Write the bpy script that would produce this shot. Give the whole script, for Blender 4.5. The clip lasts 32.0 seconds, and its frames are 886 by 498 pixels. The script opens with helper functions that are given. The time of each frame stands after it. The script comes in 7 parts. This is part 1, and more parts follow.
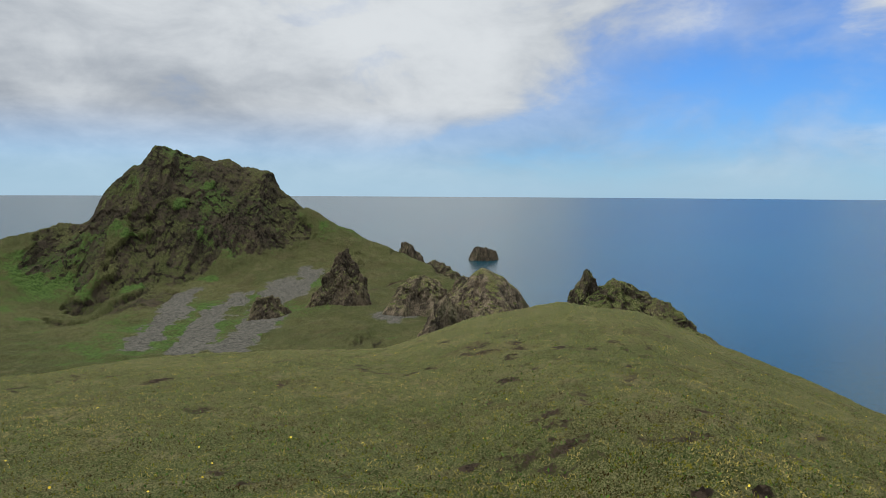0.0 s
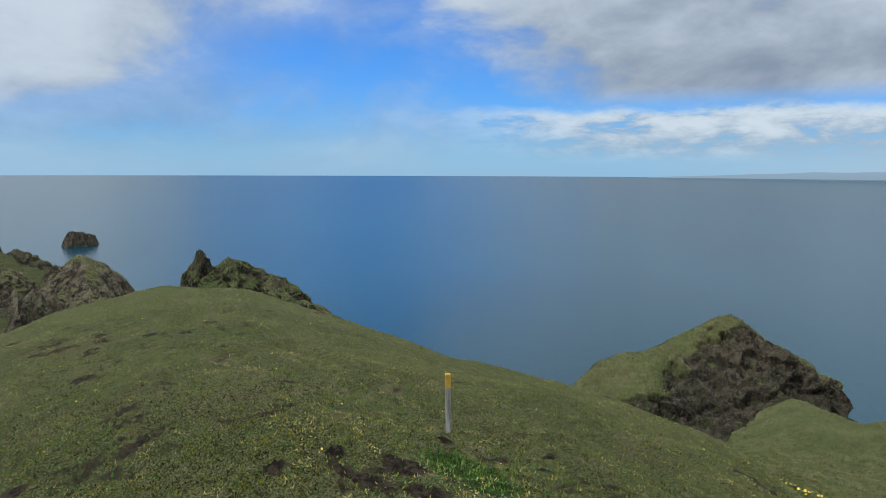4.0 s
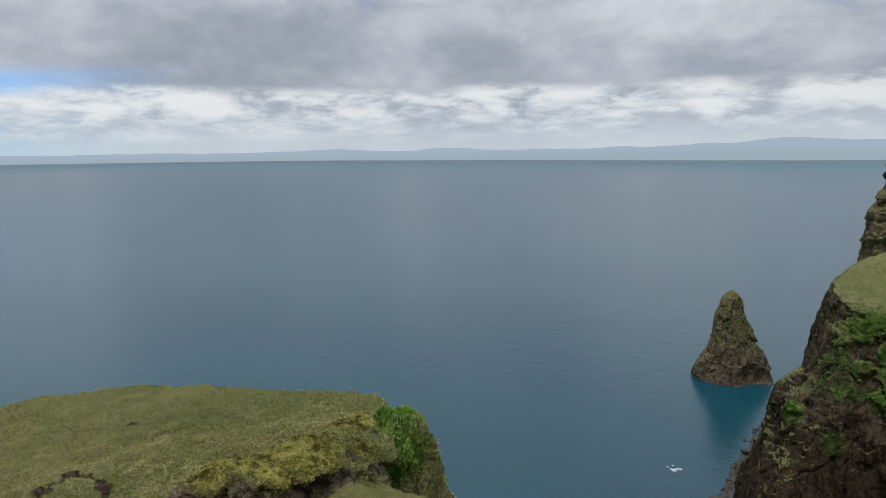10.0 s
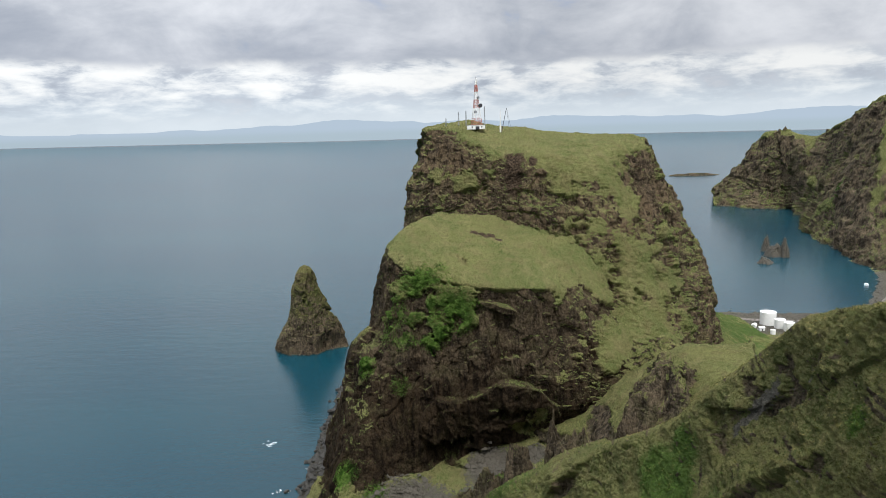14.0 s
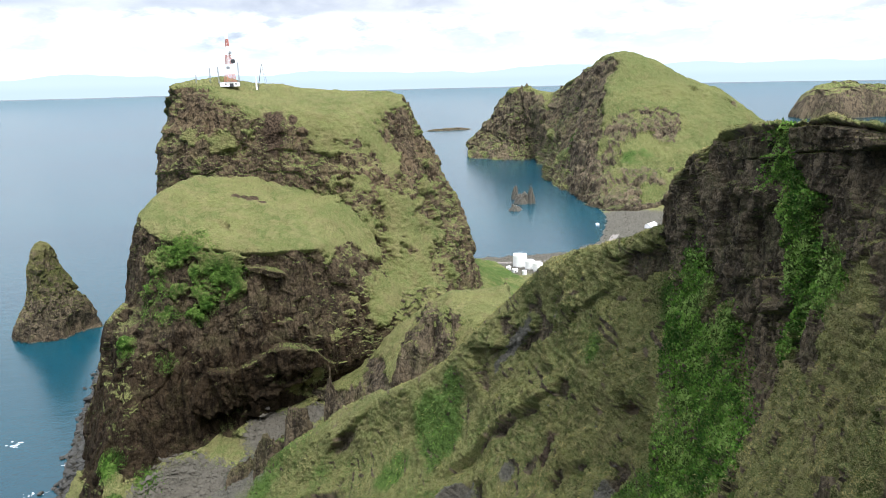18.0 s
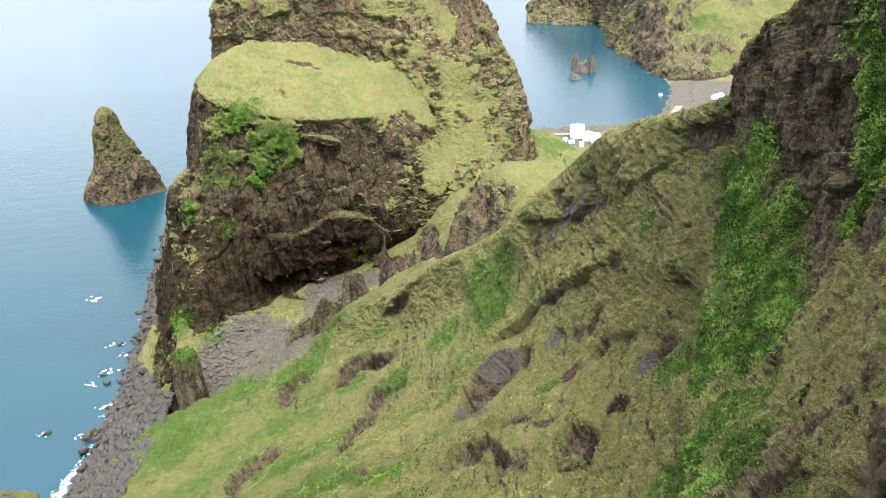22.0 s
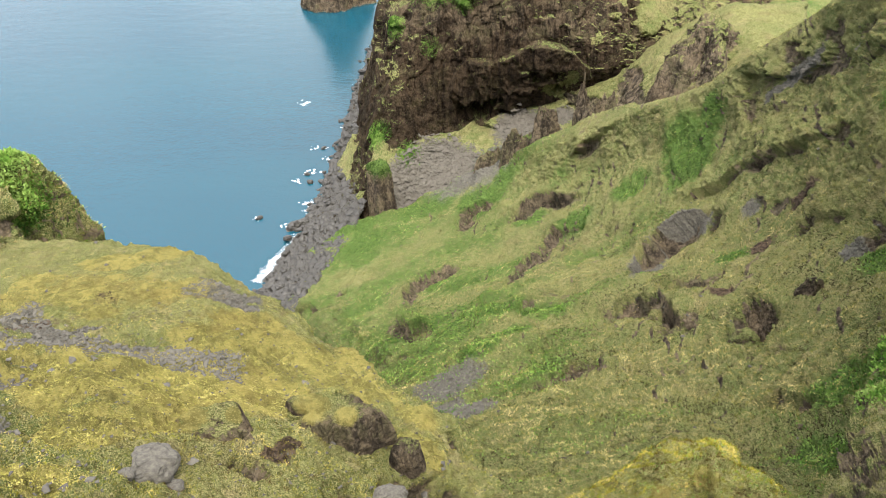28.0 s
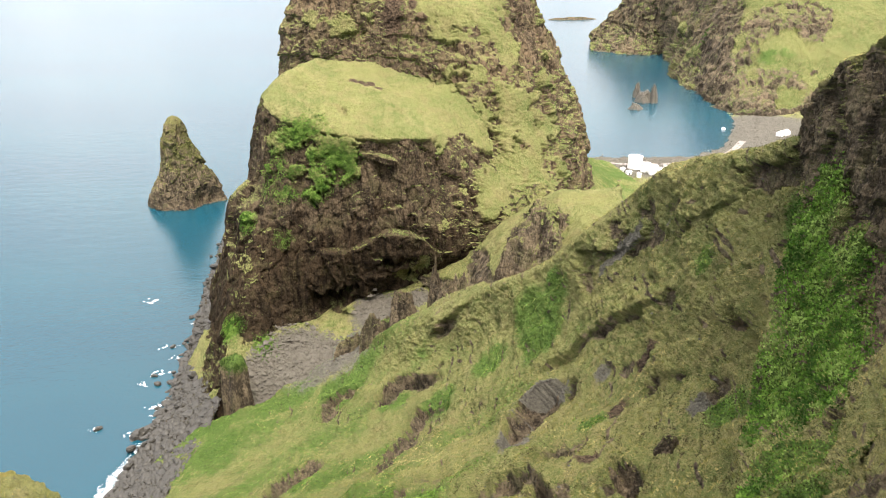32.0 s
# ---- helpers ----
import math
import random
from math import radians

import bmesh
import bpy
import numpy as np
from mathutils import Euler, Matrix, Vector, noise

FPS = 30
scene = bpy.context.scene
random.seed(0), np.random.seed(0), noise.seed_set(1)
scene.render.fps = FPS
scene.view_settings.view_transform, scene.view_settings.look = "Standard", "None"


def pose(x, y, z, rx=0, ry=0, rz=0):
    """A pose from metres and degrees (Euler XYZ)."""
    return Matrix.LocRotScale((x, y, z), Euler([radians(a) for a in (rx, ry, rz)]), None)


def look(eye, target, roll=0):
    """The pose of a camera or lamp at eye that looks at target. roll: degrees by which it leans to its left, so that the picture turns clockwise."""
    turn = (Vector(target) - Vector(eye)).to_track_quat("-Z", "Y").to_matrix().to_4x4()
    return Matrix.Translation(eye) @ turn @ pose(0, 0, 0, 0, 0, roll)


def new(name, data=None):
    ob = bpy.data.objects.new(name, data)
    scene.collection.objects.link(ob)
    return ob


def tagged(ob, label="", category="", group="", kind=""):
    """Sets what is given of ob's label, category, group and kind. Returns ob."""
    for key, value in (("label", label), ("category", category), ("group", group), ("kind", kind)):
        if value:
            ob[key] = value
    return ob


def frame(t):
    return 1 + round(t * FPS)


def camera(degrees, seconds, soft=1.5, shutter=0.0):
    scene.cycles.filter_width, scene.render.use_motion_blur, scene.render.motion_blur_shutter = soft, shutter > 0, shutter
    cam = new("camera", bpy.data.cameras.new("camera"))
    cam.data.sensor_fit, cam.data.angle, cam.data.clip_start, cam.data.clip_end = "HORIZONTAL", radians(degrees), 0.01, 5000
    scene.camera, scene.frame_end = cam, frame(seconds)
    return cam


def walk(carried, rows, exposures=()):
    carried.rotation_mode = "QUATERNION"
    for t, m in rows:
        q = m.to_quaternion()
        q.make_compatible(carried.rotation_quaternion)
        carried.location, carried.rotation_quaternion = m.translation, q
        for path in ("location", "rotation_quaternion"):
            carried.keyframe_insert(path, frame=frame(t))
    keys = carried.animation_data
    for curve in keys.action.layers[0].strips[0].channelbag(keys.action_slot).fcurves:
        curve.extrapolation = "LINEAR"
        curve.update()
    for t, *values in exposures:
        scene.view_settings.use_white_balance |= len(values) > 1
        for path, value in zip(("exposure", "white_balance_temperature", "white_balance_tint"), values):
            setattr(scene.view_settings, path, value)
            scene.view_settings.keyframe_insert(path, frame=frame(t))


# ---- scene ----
EXPOSURES = [(0.0, 0.0, 6350, 6), (1.0, -0.1, 6100, 5), (2.5, -0.12, 5850, 4), (6.0, -0.22, 5480, 3), (9.0, -0.02, 6200, 7), (11.0, 0.08, 6300, 9), (13.0, 0.25, 6400, 9), (15.5, 0.68, 6350, 9), (17.5, 1.08, 6200, 9), (19.0, 1.34, 6150, 9), (21.5, 1.75, 6350, 11), (23.0, 1.95, 6800, 13), (26.5, 1.85, 6650, 12), (29.0, 1.8, 6750, 12), (31.0, 1.72, 7100, 13), (32.0, 1.84, 7050, 13)]
cam = camera(63.84, 32.0, soft=0.7)


def at(t, x, y, z, turn, tilt, lean):
    """Seconds and pose: place, turn to the left from +y, tilt up, lean."""
    return t, pose(x, y, z, 0, 0, turn) @ pose(0, 0, 0, 90 + tilt) @ pose(0, 0, 0, 0, 0, lean)


walk(cam, [
    at(0, 0.335, -0.610, 199.657, 133.880, -4.635, 0.341),
    at(0.5, 0.320, -0.600, 199.647, 130.390, -4.647, 0.113),
    at(1, 0.270, -0.590, 199.633, 127.057, -4.759, -0.111),
    at(1.5, 0.220, -0.580, 199.616, 123.870, -4.957, -0.321),
    at(2, 0.150, -0.570, 199.596, 120.391, -5.253, -0.588),
    at(2.5, 0.090, -0.555, 199.574, 116.756, -5.517, -0.663),
    at(4.5, -0.110, -0.385, 199.610, 97.465, -6.484, 0.315),
    at(5, -0.165, -0.360, 199.599, 90.594, -6.751, 0.092),
    at(5.5, -0.185, -0.335, 199.585, 83.711, -7.287, -0.072),
    at(6, -0.200, -0.300, 199.584, 76.787, -7.944, -0.057),
    at(6.5, -0.250, -0.260, 199.533, 70.421, -8.512, -0.059),
    at(7, -0.305, -0.228, 199.498, 65.091, -8.916, -0.029),
    at(7.5, -0.321, -0.193, 199.487, 60.577, -8.820, -0.257),
    at(8, -0.334, -0.160, 199.480, 56.785, -8.399, -0.563),
    at(8.5, -0.298, -0.107, 199.506, 52.952, -8.081, -0.979),
    at(9, -0.292, -0.013, 199.488, 48.454, -7.749, -1.510),
    at(9.5, -0.264, -0.102, 199.511, 43.379, -7.652, -1.212),
    at(10, -0.237, -0.082, 199.505, 38.190, -7.870, -0.803),
    at(10.5, -0.231, -0.023, 199.457, 33.619, -8.107, -0.806),
    at(11, -0.222, 0.043, 199.398, 29.493, -8.402, -0.867),
    at(11.5, -0.217, 0.075, 199.407, 25.824, -8.720, -0.712),
    at(12, -0.198, 0.100, 199.415, 22.271, -8.978, -0.837),
    at(12.5, -0.174, 0.111, 199.386, 18.180, -9.033, -1.099),
    at(13, -0.158, 0.153, 199.402, 13.716, -9.264, -1.414),
    at(13.5, -0.138, 0.191, 199.409, 9.157, -9.533, -1.563),
    at(14, -0.168, 0.170, 199.407, 4.522, -9.885, -1.607),
    at(14.5, -0.183, 0.143, 199.396, 0.395, -10.326, -1.587),
    at(15, -0.175, 0.134, 199.421, -3.238, -10.593, -1.509),
    at(15.5, -0.128, 0.140, 199.518, -6.678, -10.790, -1.598),
    at(17.5, 0.333, 0.264, 200.065, -14.285, -12.781, -1.149),
    at(18, 0.378, 0.229, 200.132, -14.254, -13.775, -1.393),
    at(18.5, 0.389, 0.189, 200.173, -14.153, -14.738, -1.525),
    at(19, 0.392, 0.133, 200.186, -13.981, -15.717, -1.592),
    at(19.5, 0.382, 0.073, 200.169, -13.731, -16.659, -1.708),
    at(20, 0.366, 0.051, 200.180, -13.345, -17.768, -1.761),
    at(20.5, 0.363, 0.027, 200.174, -12.613, -19.072, -1.957),
    at(21, 0.357, 0.034, 200.175, -11.727, -20.615, -2.071),
    at(21.5, 0.359, 0.058, 200.178, -10.671, -22.413, -2.084),
    at(22, 0.364, 0.066, 200.176, -9.390, -24.036, -1.906),
    at(22.5, 0.434, 0.117, 200.222, -8.385, -25.123, -1.763),
    at(23, 0.474, 0.170, 200.244, -7.673, -25.651, -1.789),
    at(23.5, 0.478, 0.277, 200.277, -6.934, -25.689, -1.743),
    at(24, 0.428, 0.364, 200.316, -5.999, -25.807, -1.819),
    at(24.5, 0.398, 0.366, 200.393, -5.466, -26.312, -1.703),
    at(26.5, -0.110, 0.224, 200.884, 0.086, -34.466, -2.507),
    at(27, -0.176, 0.256, 200.844, 2.990, -36.069, -2.600),
    at(27.5, -0.207, 0.266, 200.860, 5.798, -36.823, -2.509),
    at(28, -0.227, 0.277, 200.865, 8.181, -36.762, -2.648),
    at(28.5, -0.240, 0.272, 200.868, 9.638, -36.302, -2.655),
    at(29, -0.248, 0.268, 200.872, 10.586, -35.737, -2.698),
    at(29.5, -0.266, 0.274, 200.859, 10.631, -34.729, -2.594),
    at(30, -0.260, 0.249, 200.880, 9.438, -33.442, -2.228),
    at(30.5, -0.242, 0.263, 200.878, 7.372, -31.870, -2.003),
    at(31, -0.218, 0.270, 200.882, 3.567, -29.585, -1.660),
    at(31.5, -0.173, 0.260, 200.903, -1.170, -26.232, -1.179),
    at(32, -0.171, 0.221, 200.796, -5.077, -22.229, -0.228),
], EXPOSURES)

# ---- light ----
SUN_TURN, SUN_HEIGHT = -160.0, 62.0     # to the left from +y, above the horizon
world = bpy.data.worlds.new("sky")
scene.world = world
world.use_nodes = True


class Nodes:
    """A short way to write node trees."""

    def __init__(self, tree):
        self.tree = tree
        tree.nodes.clear()

    def add(self, kind, ins=None, **props):
        n = self.tree.nodes.new(kind)
        for k, v in props.items():
            setattr(n, k, v)
        for k, v in (ins or {}).items():
            if isinstance(v, bpy.types.NodeSocket):
                self.tree.links.new(v, n.inputs[k])
            else:
                n.inputs[k].default_value = v
        return n

    def math(self, op, a, b=0.0, clamp=False):
        return self.add("ShaderNodeMath", {0: a, 1: b}, operation=op, use_clamp=clamp).outputs[0]

    def vec(self, op, a, b=(0, 0, 0)):
        n = self.add("ShaderNodeVectorMath", {0: a, 1: b}, operation=op)
        return n.outputs["Value" if op in ("DOT_PRODUCT", "LENGTH") else "Vector"]

    def step(self, x, lo, hi, a=0.0, b=1.0):
        return self.add("ShaderNodeMapRange", {"Value": x, "From Min": lo, "From Max": hi, "To Min": a, "To Max": b}, interpolation_type="SMOOTHSTEP").outputs[0]

    def noise(self, vec, scale, detail=5.0, rough=0.55, dist=0.0):
        return self.add("ShaderNodeTexNoise", {"Vector": vec, "Scale": scale, "Detail": detail, "Roughness": rough, "Distortion": dist}).outputs[0]

    def mix(self, f, a, b, how="MIX"):
        n = self.add("ShaderNodeMix", data_type="RGBA", blend_type=how)
        for i, v in ((0, f), (6, a), (7, b)):
            if isinstance(v, bpy.types.NodeSocket):
                self.tree.links.new(v, n.inputs[i])
            else:
                n.inputs[i].default_value = v if i == 0 else (*v, 1)
        return n.outputs[2]


def make_sky():
    n = Nodes(world.node_tree)
    d = n.add("ShaderNodeTexCoord").outputs["Generated"]
    p = n.add("ShaderNodeSeparateXYZ", {0: d})
    x, y, z = p.outputs
    sky = n.add("ShaderNodeTexSky", sky_type="NISHITA", sun_disc=False, sun_elevation=radians(SUN_HEIGHT), sun_rotation=radians(-SUN_TURN), air_density=1.0, dust_density=0.3, ozone_density=3.0).outputs[0]
    blue = n.mix(1.0, sky, (0.052, 0.090, 0.150), "MULTIPLY")
    up = n.math("MAXIMUM", z, 0.0)
    wide = n.noise(n.vec("MULTIPLY", d, (2.2, 2.2, 5.5)), 1.0, 6.0, 0.55, 0.35)
    puff = n.noise(n.vec("MULTIPLY", d, (7.0, 7.0, 14.0)), 1.0, 7.0, 0.58, 0.3)
    # the wide opening in the cloud deck, leaning with height
    t = radians(104)
    level = n.vec("NORMALIZE", n.add("ShaderNodeCombineXYZ", {0: x, 1: y, 2: 0.0}).outputs[0])
    toward = n.vec("DOT_PRODUCT", level, (-math.sin(t), math.cos(t), 0))
    side = n.vec("DOT_PRODUCT", level, (-math.cos(t), -math.sin(t), 0))     # grows to the left
    fray = n.math("ADD", n.math("MULTIPLY", n.math("SUBTRACT", wide, 0.5), 0.55), n.math("MULTIPLY", n.math("SUBTRACT", puff, 0.5), 0.35))
    left = n.step(n.math("ADD", n.math("ADD", side, fray), n.math("MULTIPLY", up, 1.5)), 0.42, 0.70)
    right = n.step(n.math("SUBTRACT", n.math("ADD", fray, n.math("MULTIPLY", up, 1.3)), side), 0.24, 0.42)
    low_left = n.step(up, 0.02, 0.12, 0.45, 1.0)
    rim = n.step(up, 0.075, 0.115)
    right = n.math("MULTIPLY", right, n.math("MAXIMUM", rim, n.step(side, -0.45, -0.75)))
    deck = n.math("MAXIMUM", n.math("MULTIPLY", left, low_left), right)
    deck = n.math("MAXIMUM", deck, n.step(toward, 0.35, 0.1))
    hole = n.math("MULTIPLY", n.step(puff, 0.40, 0.30), n.step(up, 0.08, 0.14))
    veil = n.math("MULTIPLY", n.step(n.math("ADD", wide, n.math("MULTIPLY", side, 0.5)), 0.48, 0.74), 0.55)
    cover = n.math("MAXIMUM", n.math("MULTIPLY", deck, n.math("SUBTRACT", 1.0, n.math("MULTIPLY", hole, 0.08))), veil)
    # grey undersides
    tone = n.math("ADD", n.math("MULTIPLY", wide, 0.55), n.math("MULTIPLY", puff, 0.45))
    tone = n.math("ADD", tone, n.math("MULTIPLY", n.step(up, 0.10, 0.26), 0.10))
    tone = n.math("ADD", tone, n.math("MULTIPLY", n.step(toward, 0.35, -0.5), 0.06))
    tone = n.math("ADD", tone, n.math("MULTIPLY", n.step(side, 0.2, 0.6), 0.08))
    cloud = n.mix(n.step(tone, 0.36, 0.78), (0.285, 0.315, 0.375), (0.72, 0.73, 0.76))
    # an overcast sky is brightest overhead
    cloud = n.mix(1.0, cloud, n.add("ShaderNodeCombineXYZ", {i: n.step(up, 0.30, 0.85, 1.0, 2.5) for i in range(3)}).outputs[0], "MULTIPLY")
    # heavier cloud over the bay
    bay = n.vec("DOT_PRODUCT", level, (math.sin(radians(28)), math.cos(radians(28)), 0))
    dim = n.math("SUBTRACT", 1.0, n.math("MULTIPLY", n.step(bay, 0.70, 0.97, 0.0, 0.14), n.step(up, 0.5, 0.25)))
    dimmed = n.add("ShaderNodeCombineXYZ", {i: dim for i in range(3)}).outputs[0]
    cloud = n.mix(1.0, cloud, dimmed, "MULTIPLY")
    # the white bank far off, low over the sea
    low = n.noise(n.vec("MULTIPLY", d, (8.0, 8.0, 27.0)), 1.5, 7.0, 0.6, 0.2)
    bank = n.math("MULTIPLY", n.step(up, 0.004, 0.03), n.step(n.math("ADD", up, n.math("MULTIPLY", n.math("SUBTRACT", puff, 0.5), 0.05)), 0.092, 0.072))
    bank = n.math("MULTIPLY", bank, n.step(low, 0.30, 0.50))
    bank = n.math("MULTIPLY", bank, n.step(n.math("ADD", side, n.math("MULTIPLY", up, -1.5)), -0.02, -0.34))
    haze = n.step(up, 0.0, 0.06, 1.0, 0.0)
    col = n.mix(cover, blue, cloud)
    white = n.mix(n.step(n.math("ADD", low, n.math("MULTIPLY", up, 2.2)), 0.42, 0.78), (0.36, 0.42, 0.50), (0.80, 0.80, 0.79))
    white = n.mix(1.0, white, dimmed, "MULTIPLY")
    col = n.mix(n.math("MULTIPLY", bank, 0.95), col, white)
    col = n.mix(n.math("MULTIPLY", haze, 0.7), col, n.mix(n.step(side, -0.2, -0.75), (0.42, 0.60, 0.76), (0.60, 0.66, 0.70)))
    bg = n.add("ShaderNodeBackground", {"Color": col, "Strength": 1.0})
    n.add("ShaderNodeOutputWorld", {"Surface": bg.outputs[0]})


make_sky()
sun = new("sun", bpy.data.lights.new("sun", "SUN"))
sun.data.energy, sun.data.angle, sun.data.color = 1.9, radians(16), (1.0, 0.95, 0.87)
_t, _h = radians(SUN_TURN), radians(SUN_HEIGHT)
sun.matrix_world = look((-math.sin(_t) * math.cos(_h) * 100, math.cos(_t) * math.cos(_h) * 100, math.sin(_h) * 100), (0, 0, 0))


# ---- materials ----
def material(name):
    m = bpy.data.materials.new(name)
    m.use_nodes = True
    return m, Nodes(m.node_tree)


def finish(n, colour, rough=0.9, bump=None, strength=0.5, dist=0.1, **more):
    ins = {"Base Color": colour, "Roughness": rough}
    if bump is not None:
        ins["Normal"] = n.add("ShaderNodeBump", {"Height": bump, "Strength": strength, "Distance": dist}).outputs[0]
    ins.update(more)
    b = n.add("ShaderNodeBsdfPrincipled", ins)
    n.add("ShaderNodeOutputMaterial", {"Surface": b.outputs[0]})


def plain(name, colour, rough=0.7, vary=0.25, scale=3.0, metal=0.0):
    m, n = material(name)
    o = n.add("ShaderNodeTexCoord").outputs["Object"]
    a = n.noise(o, scale, 6.0, 0.6)
    b = n.noise(o, scale * 9, 3.0)
    f = n.math("ADD", n.math("MULTIPLY", a, 0.7), n.math("MULTIPLY", b, 0.3))
    dark = tuple(c * (1 - vary) for c in colour)
    lite = tuple(min(1, c * (1 + vary)) for c in colour)
    finish(n, n.mix(n.step(f, 0.3, 0.7), dark, lite), rough, b, 0.2, 0.02, Metallic=metal)
    return m


def terrain(name, unit, dry=0.0, pale=1.0, fresh=0.0, relief=1.0, dark_below=None, turf_gain=1.0, warm=1.0):
    """Turf, bare rock, scree, lush herbs, yellow moss and soil, by the masks of the mesh. unit: metres of the coarse
    grain; dry: how much straw is in the turf; pale: how light the rock is; fresh: how green the turf is; dark_below:
    below this height the rock colour is mixed darker; turf_gain: scales the turf colour; warm: above 1 the rock is
    rusty.
    """
    m, n = material(name)
    o = n.add("ShaderNodeNewGeometry").outputs["Position"]

    def mask(key):
        return n.add("ShaderNodeAttribute", attribute_name=key).outputs["Fac"]

    big = n.noise(o, 0.22 / unit, 5.0, 0.6)
    mid = n.noise(o, 1.1 / unit, 7.0, 0.68)
    small = n.noise(o, 6.0 / unit, 7.0, 0.72)
    tiny = n.noise(o, 32.0 / unit, 4.0, 0.75)
    run = n.noise(n.vec("MULTIPLY", o, (2.2 / unit, 2.2 / unit, 0.30 / unit)), 1.0, 5.0, 0.65)
    crack = n.add("ShaderNodeTexVoronoi", {"Vector": n.vec("MULTIPLY", o, (1, 1, 0.7)), "Scale": 3.2 / unit, "Detail": 2.0, "Roughness": 0.6}, feature="DISTANCE_TO_EDGE").outputs["Distance"]
    blot = n.noise(o, 0.55 / unit, 6.0, 0.65, 0.5)
    turf = n.mix(n.step(big, 0.40, 0.60), (0.080, 0.098, 0.027), (0.132, 0.132, 0.046))
    turf = n.mix(fresh, turf, n.mix(n.step(big, 0.40, 0.60), (0.066, 0.104, 0.028), (0.108, 0.135, 0.042)))
    turf = n.mix(n.step(mid, 0.50 - dry, 0.66 - dry, 0.0, 1.0 - 0.6 * fresh), turf, (0.195, 0.166, 0.082))
    turf = n.mix(n.step(blot, 0.53, 0.62, 0.0, 0.55 - 0.3 * fresh), turf, (0.096, 0.076, 0.034))
    turf = n.mix(n.step(small, 0.49, 0.57, 0.0, 0.70), turf, (0.046, 0.052, 0.014))
    turf = n.mix(n.step(tiny, 0.51, 0.58, 0.0, 0.75), turf, (0.29, 0.26, 0.125))
    turf = n.mix(n.step(tiny, 0.47, 0.41, 0.0, 0.75), turf, (0.026, 0.030, 0.010))
    turf = n.mix(1.0, turf, (turf_gain, turf_gain, turf_gain), "MULTIPLY")
    rock = n.mix(n.step(mid, 0.42, 0.58), (0.052, 0.042, 0.031), (0.140, 0.112, 0.076))
    rock = n.mix(n.step(big, 0.48, 0.64, 0.0, 0.75), rock, (0.175, 0.136, 0.090))
    rock = n.mix(n.step(blot, 0.50, 0.62, 0.0, 0.6), rock, (0.092, 0.092, 0.044))
    rock = n.mix(n.step(run, 0.50, 0.60, 0.0, 0.80), rock, (0.028, 0.023, 0.018))
    rock = n.mix(n.step(run, 0.45, 0.37, 0.0, 0.6), rock, (0.195, 0.155, 0.108))
    rock = n.mix(n.step(small, 0.50, 0.60, 0.0, 0.45), rock, (0.205, 0.170, 0.120))
    rock = n.mix(n.step(small, 0.46, 0.38, 0.0, 0.5), rock, (0.032, 0.027, 0.021))
    rock = n.mix(n.step(tiny, 0.53, 0.62, 0.0, 0.6), rock, (0.026, 0.022, 0.018))
    rock = n.mix(n.step(crack, 0.05, 0.0, 0.0, 0.45), rock, (0.020, 0.017, 0.015))
    rock = n.mix(1.0, rock, (pale * warm, pale * 0.98, pale * 0.95 / warm), "MULTIPLY")
    # rock colour turns darker below the given height, along a ragged border
    if dark_below:
        z = n.add("ShaderNodeSeparateXYZ", {0: o}).outputs[2]
        low_mix = n.step(n.math("ADD", z, n.math("MULTIPLY", n.math("SUBTRACT", blot, 0.5), 110.0)), dark_below + 5, dark_below - 5, 0.0, 0.85)
        rock = n.mix(low_mix, rock, n.mix(1.0, rock, (0.40, 0.37, 0.35), "MULTIPLY"))
    lush = n.mix(n.step(small, 0.44, 0.57), (0.024, 0.046, 0.010), (0.064, 0.104, 0.024))
    lush = n.mix(n.step(tiny, 0.53, 0.60, 0.0, 0.6), lush, (0.11, 0.15, 0.048))
    scree = n.mix(n.step(small, 0.44, 0.57), (0.054, 0.051, 0.042), (0.113, 0.106, 0.086))
    scree = n.mix(n.step(tiny, 0.53, 0.60, 0.0, 0.7), scree, (0.175, 0.165, 0.138))
    scree = n.mix(n.step(tiny, 0.46, 0.40, 0.0, 0.7), scree, (0.026, 0.022, 0.020))
    moss = n.mix(n.step(mid, 0.42, 0.58), (0.105, 0.100, 0.030), (0.205, 0.180, 0.056))
    moss = n.mix(n.step(big, 0.48, 0.64, 0.0, 0.45), moss, (0.150, 0.112, 0.036))
    moss = n.mix(n.step(small, 0.51, 0.59, 0.0, 0.65), moss, (0.110, 0.096, 0.028))
    moss = n.mix(n.step(tiny, 0.53, 0.60, 0.0, 0.55), moss, (0.36, 0.31, 0.12))
    soil = n.mix(n.step(small, 0.44, 0.58), (0.028, 0.020, 0.014), (0.088, 0.063, 0.042))
    rag = n.math("ADD", n.math("MULTIPLY", mid, 0.4), n.math("ADD", n.math("MULTIPLY", small, 0.35), n.math("MULTIPLY", tiny, 0.25)))
    rag = n.math("MULTIPLY", n.math("SUBTRACT", rag, 0.5), 3.2)

    def over(base, top, key, gain=1.0):
        return n.mix(n.step(n.math("ADD", mask(key), n.math("MULTIPLY", rag, gain)), 0.36, 0.64), base, top)

    col = over(turf, lush, "lush", 1.2)
    col = over(col, rock, "rock", 1.15)
    col = over(col, scree, "scree", 0.7)
    col = over(col, soil, "soil", 1.0)
    col = over(col, moss, "moss", 1.0)
    h = n.math("ADD", n.math("MULTIPLY", mid, 0.5), n.math("ADD", n.math("MULTIPLY", small, 0.5), n.math("MULTIPLY", tiny, 0.3)))
    h = n.math("ADD", h, n.math("MULTIPLY", n.math("MULTIPLY", n.step(crack, 0.0, 0.10), mask("rock")), 0.25))
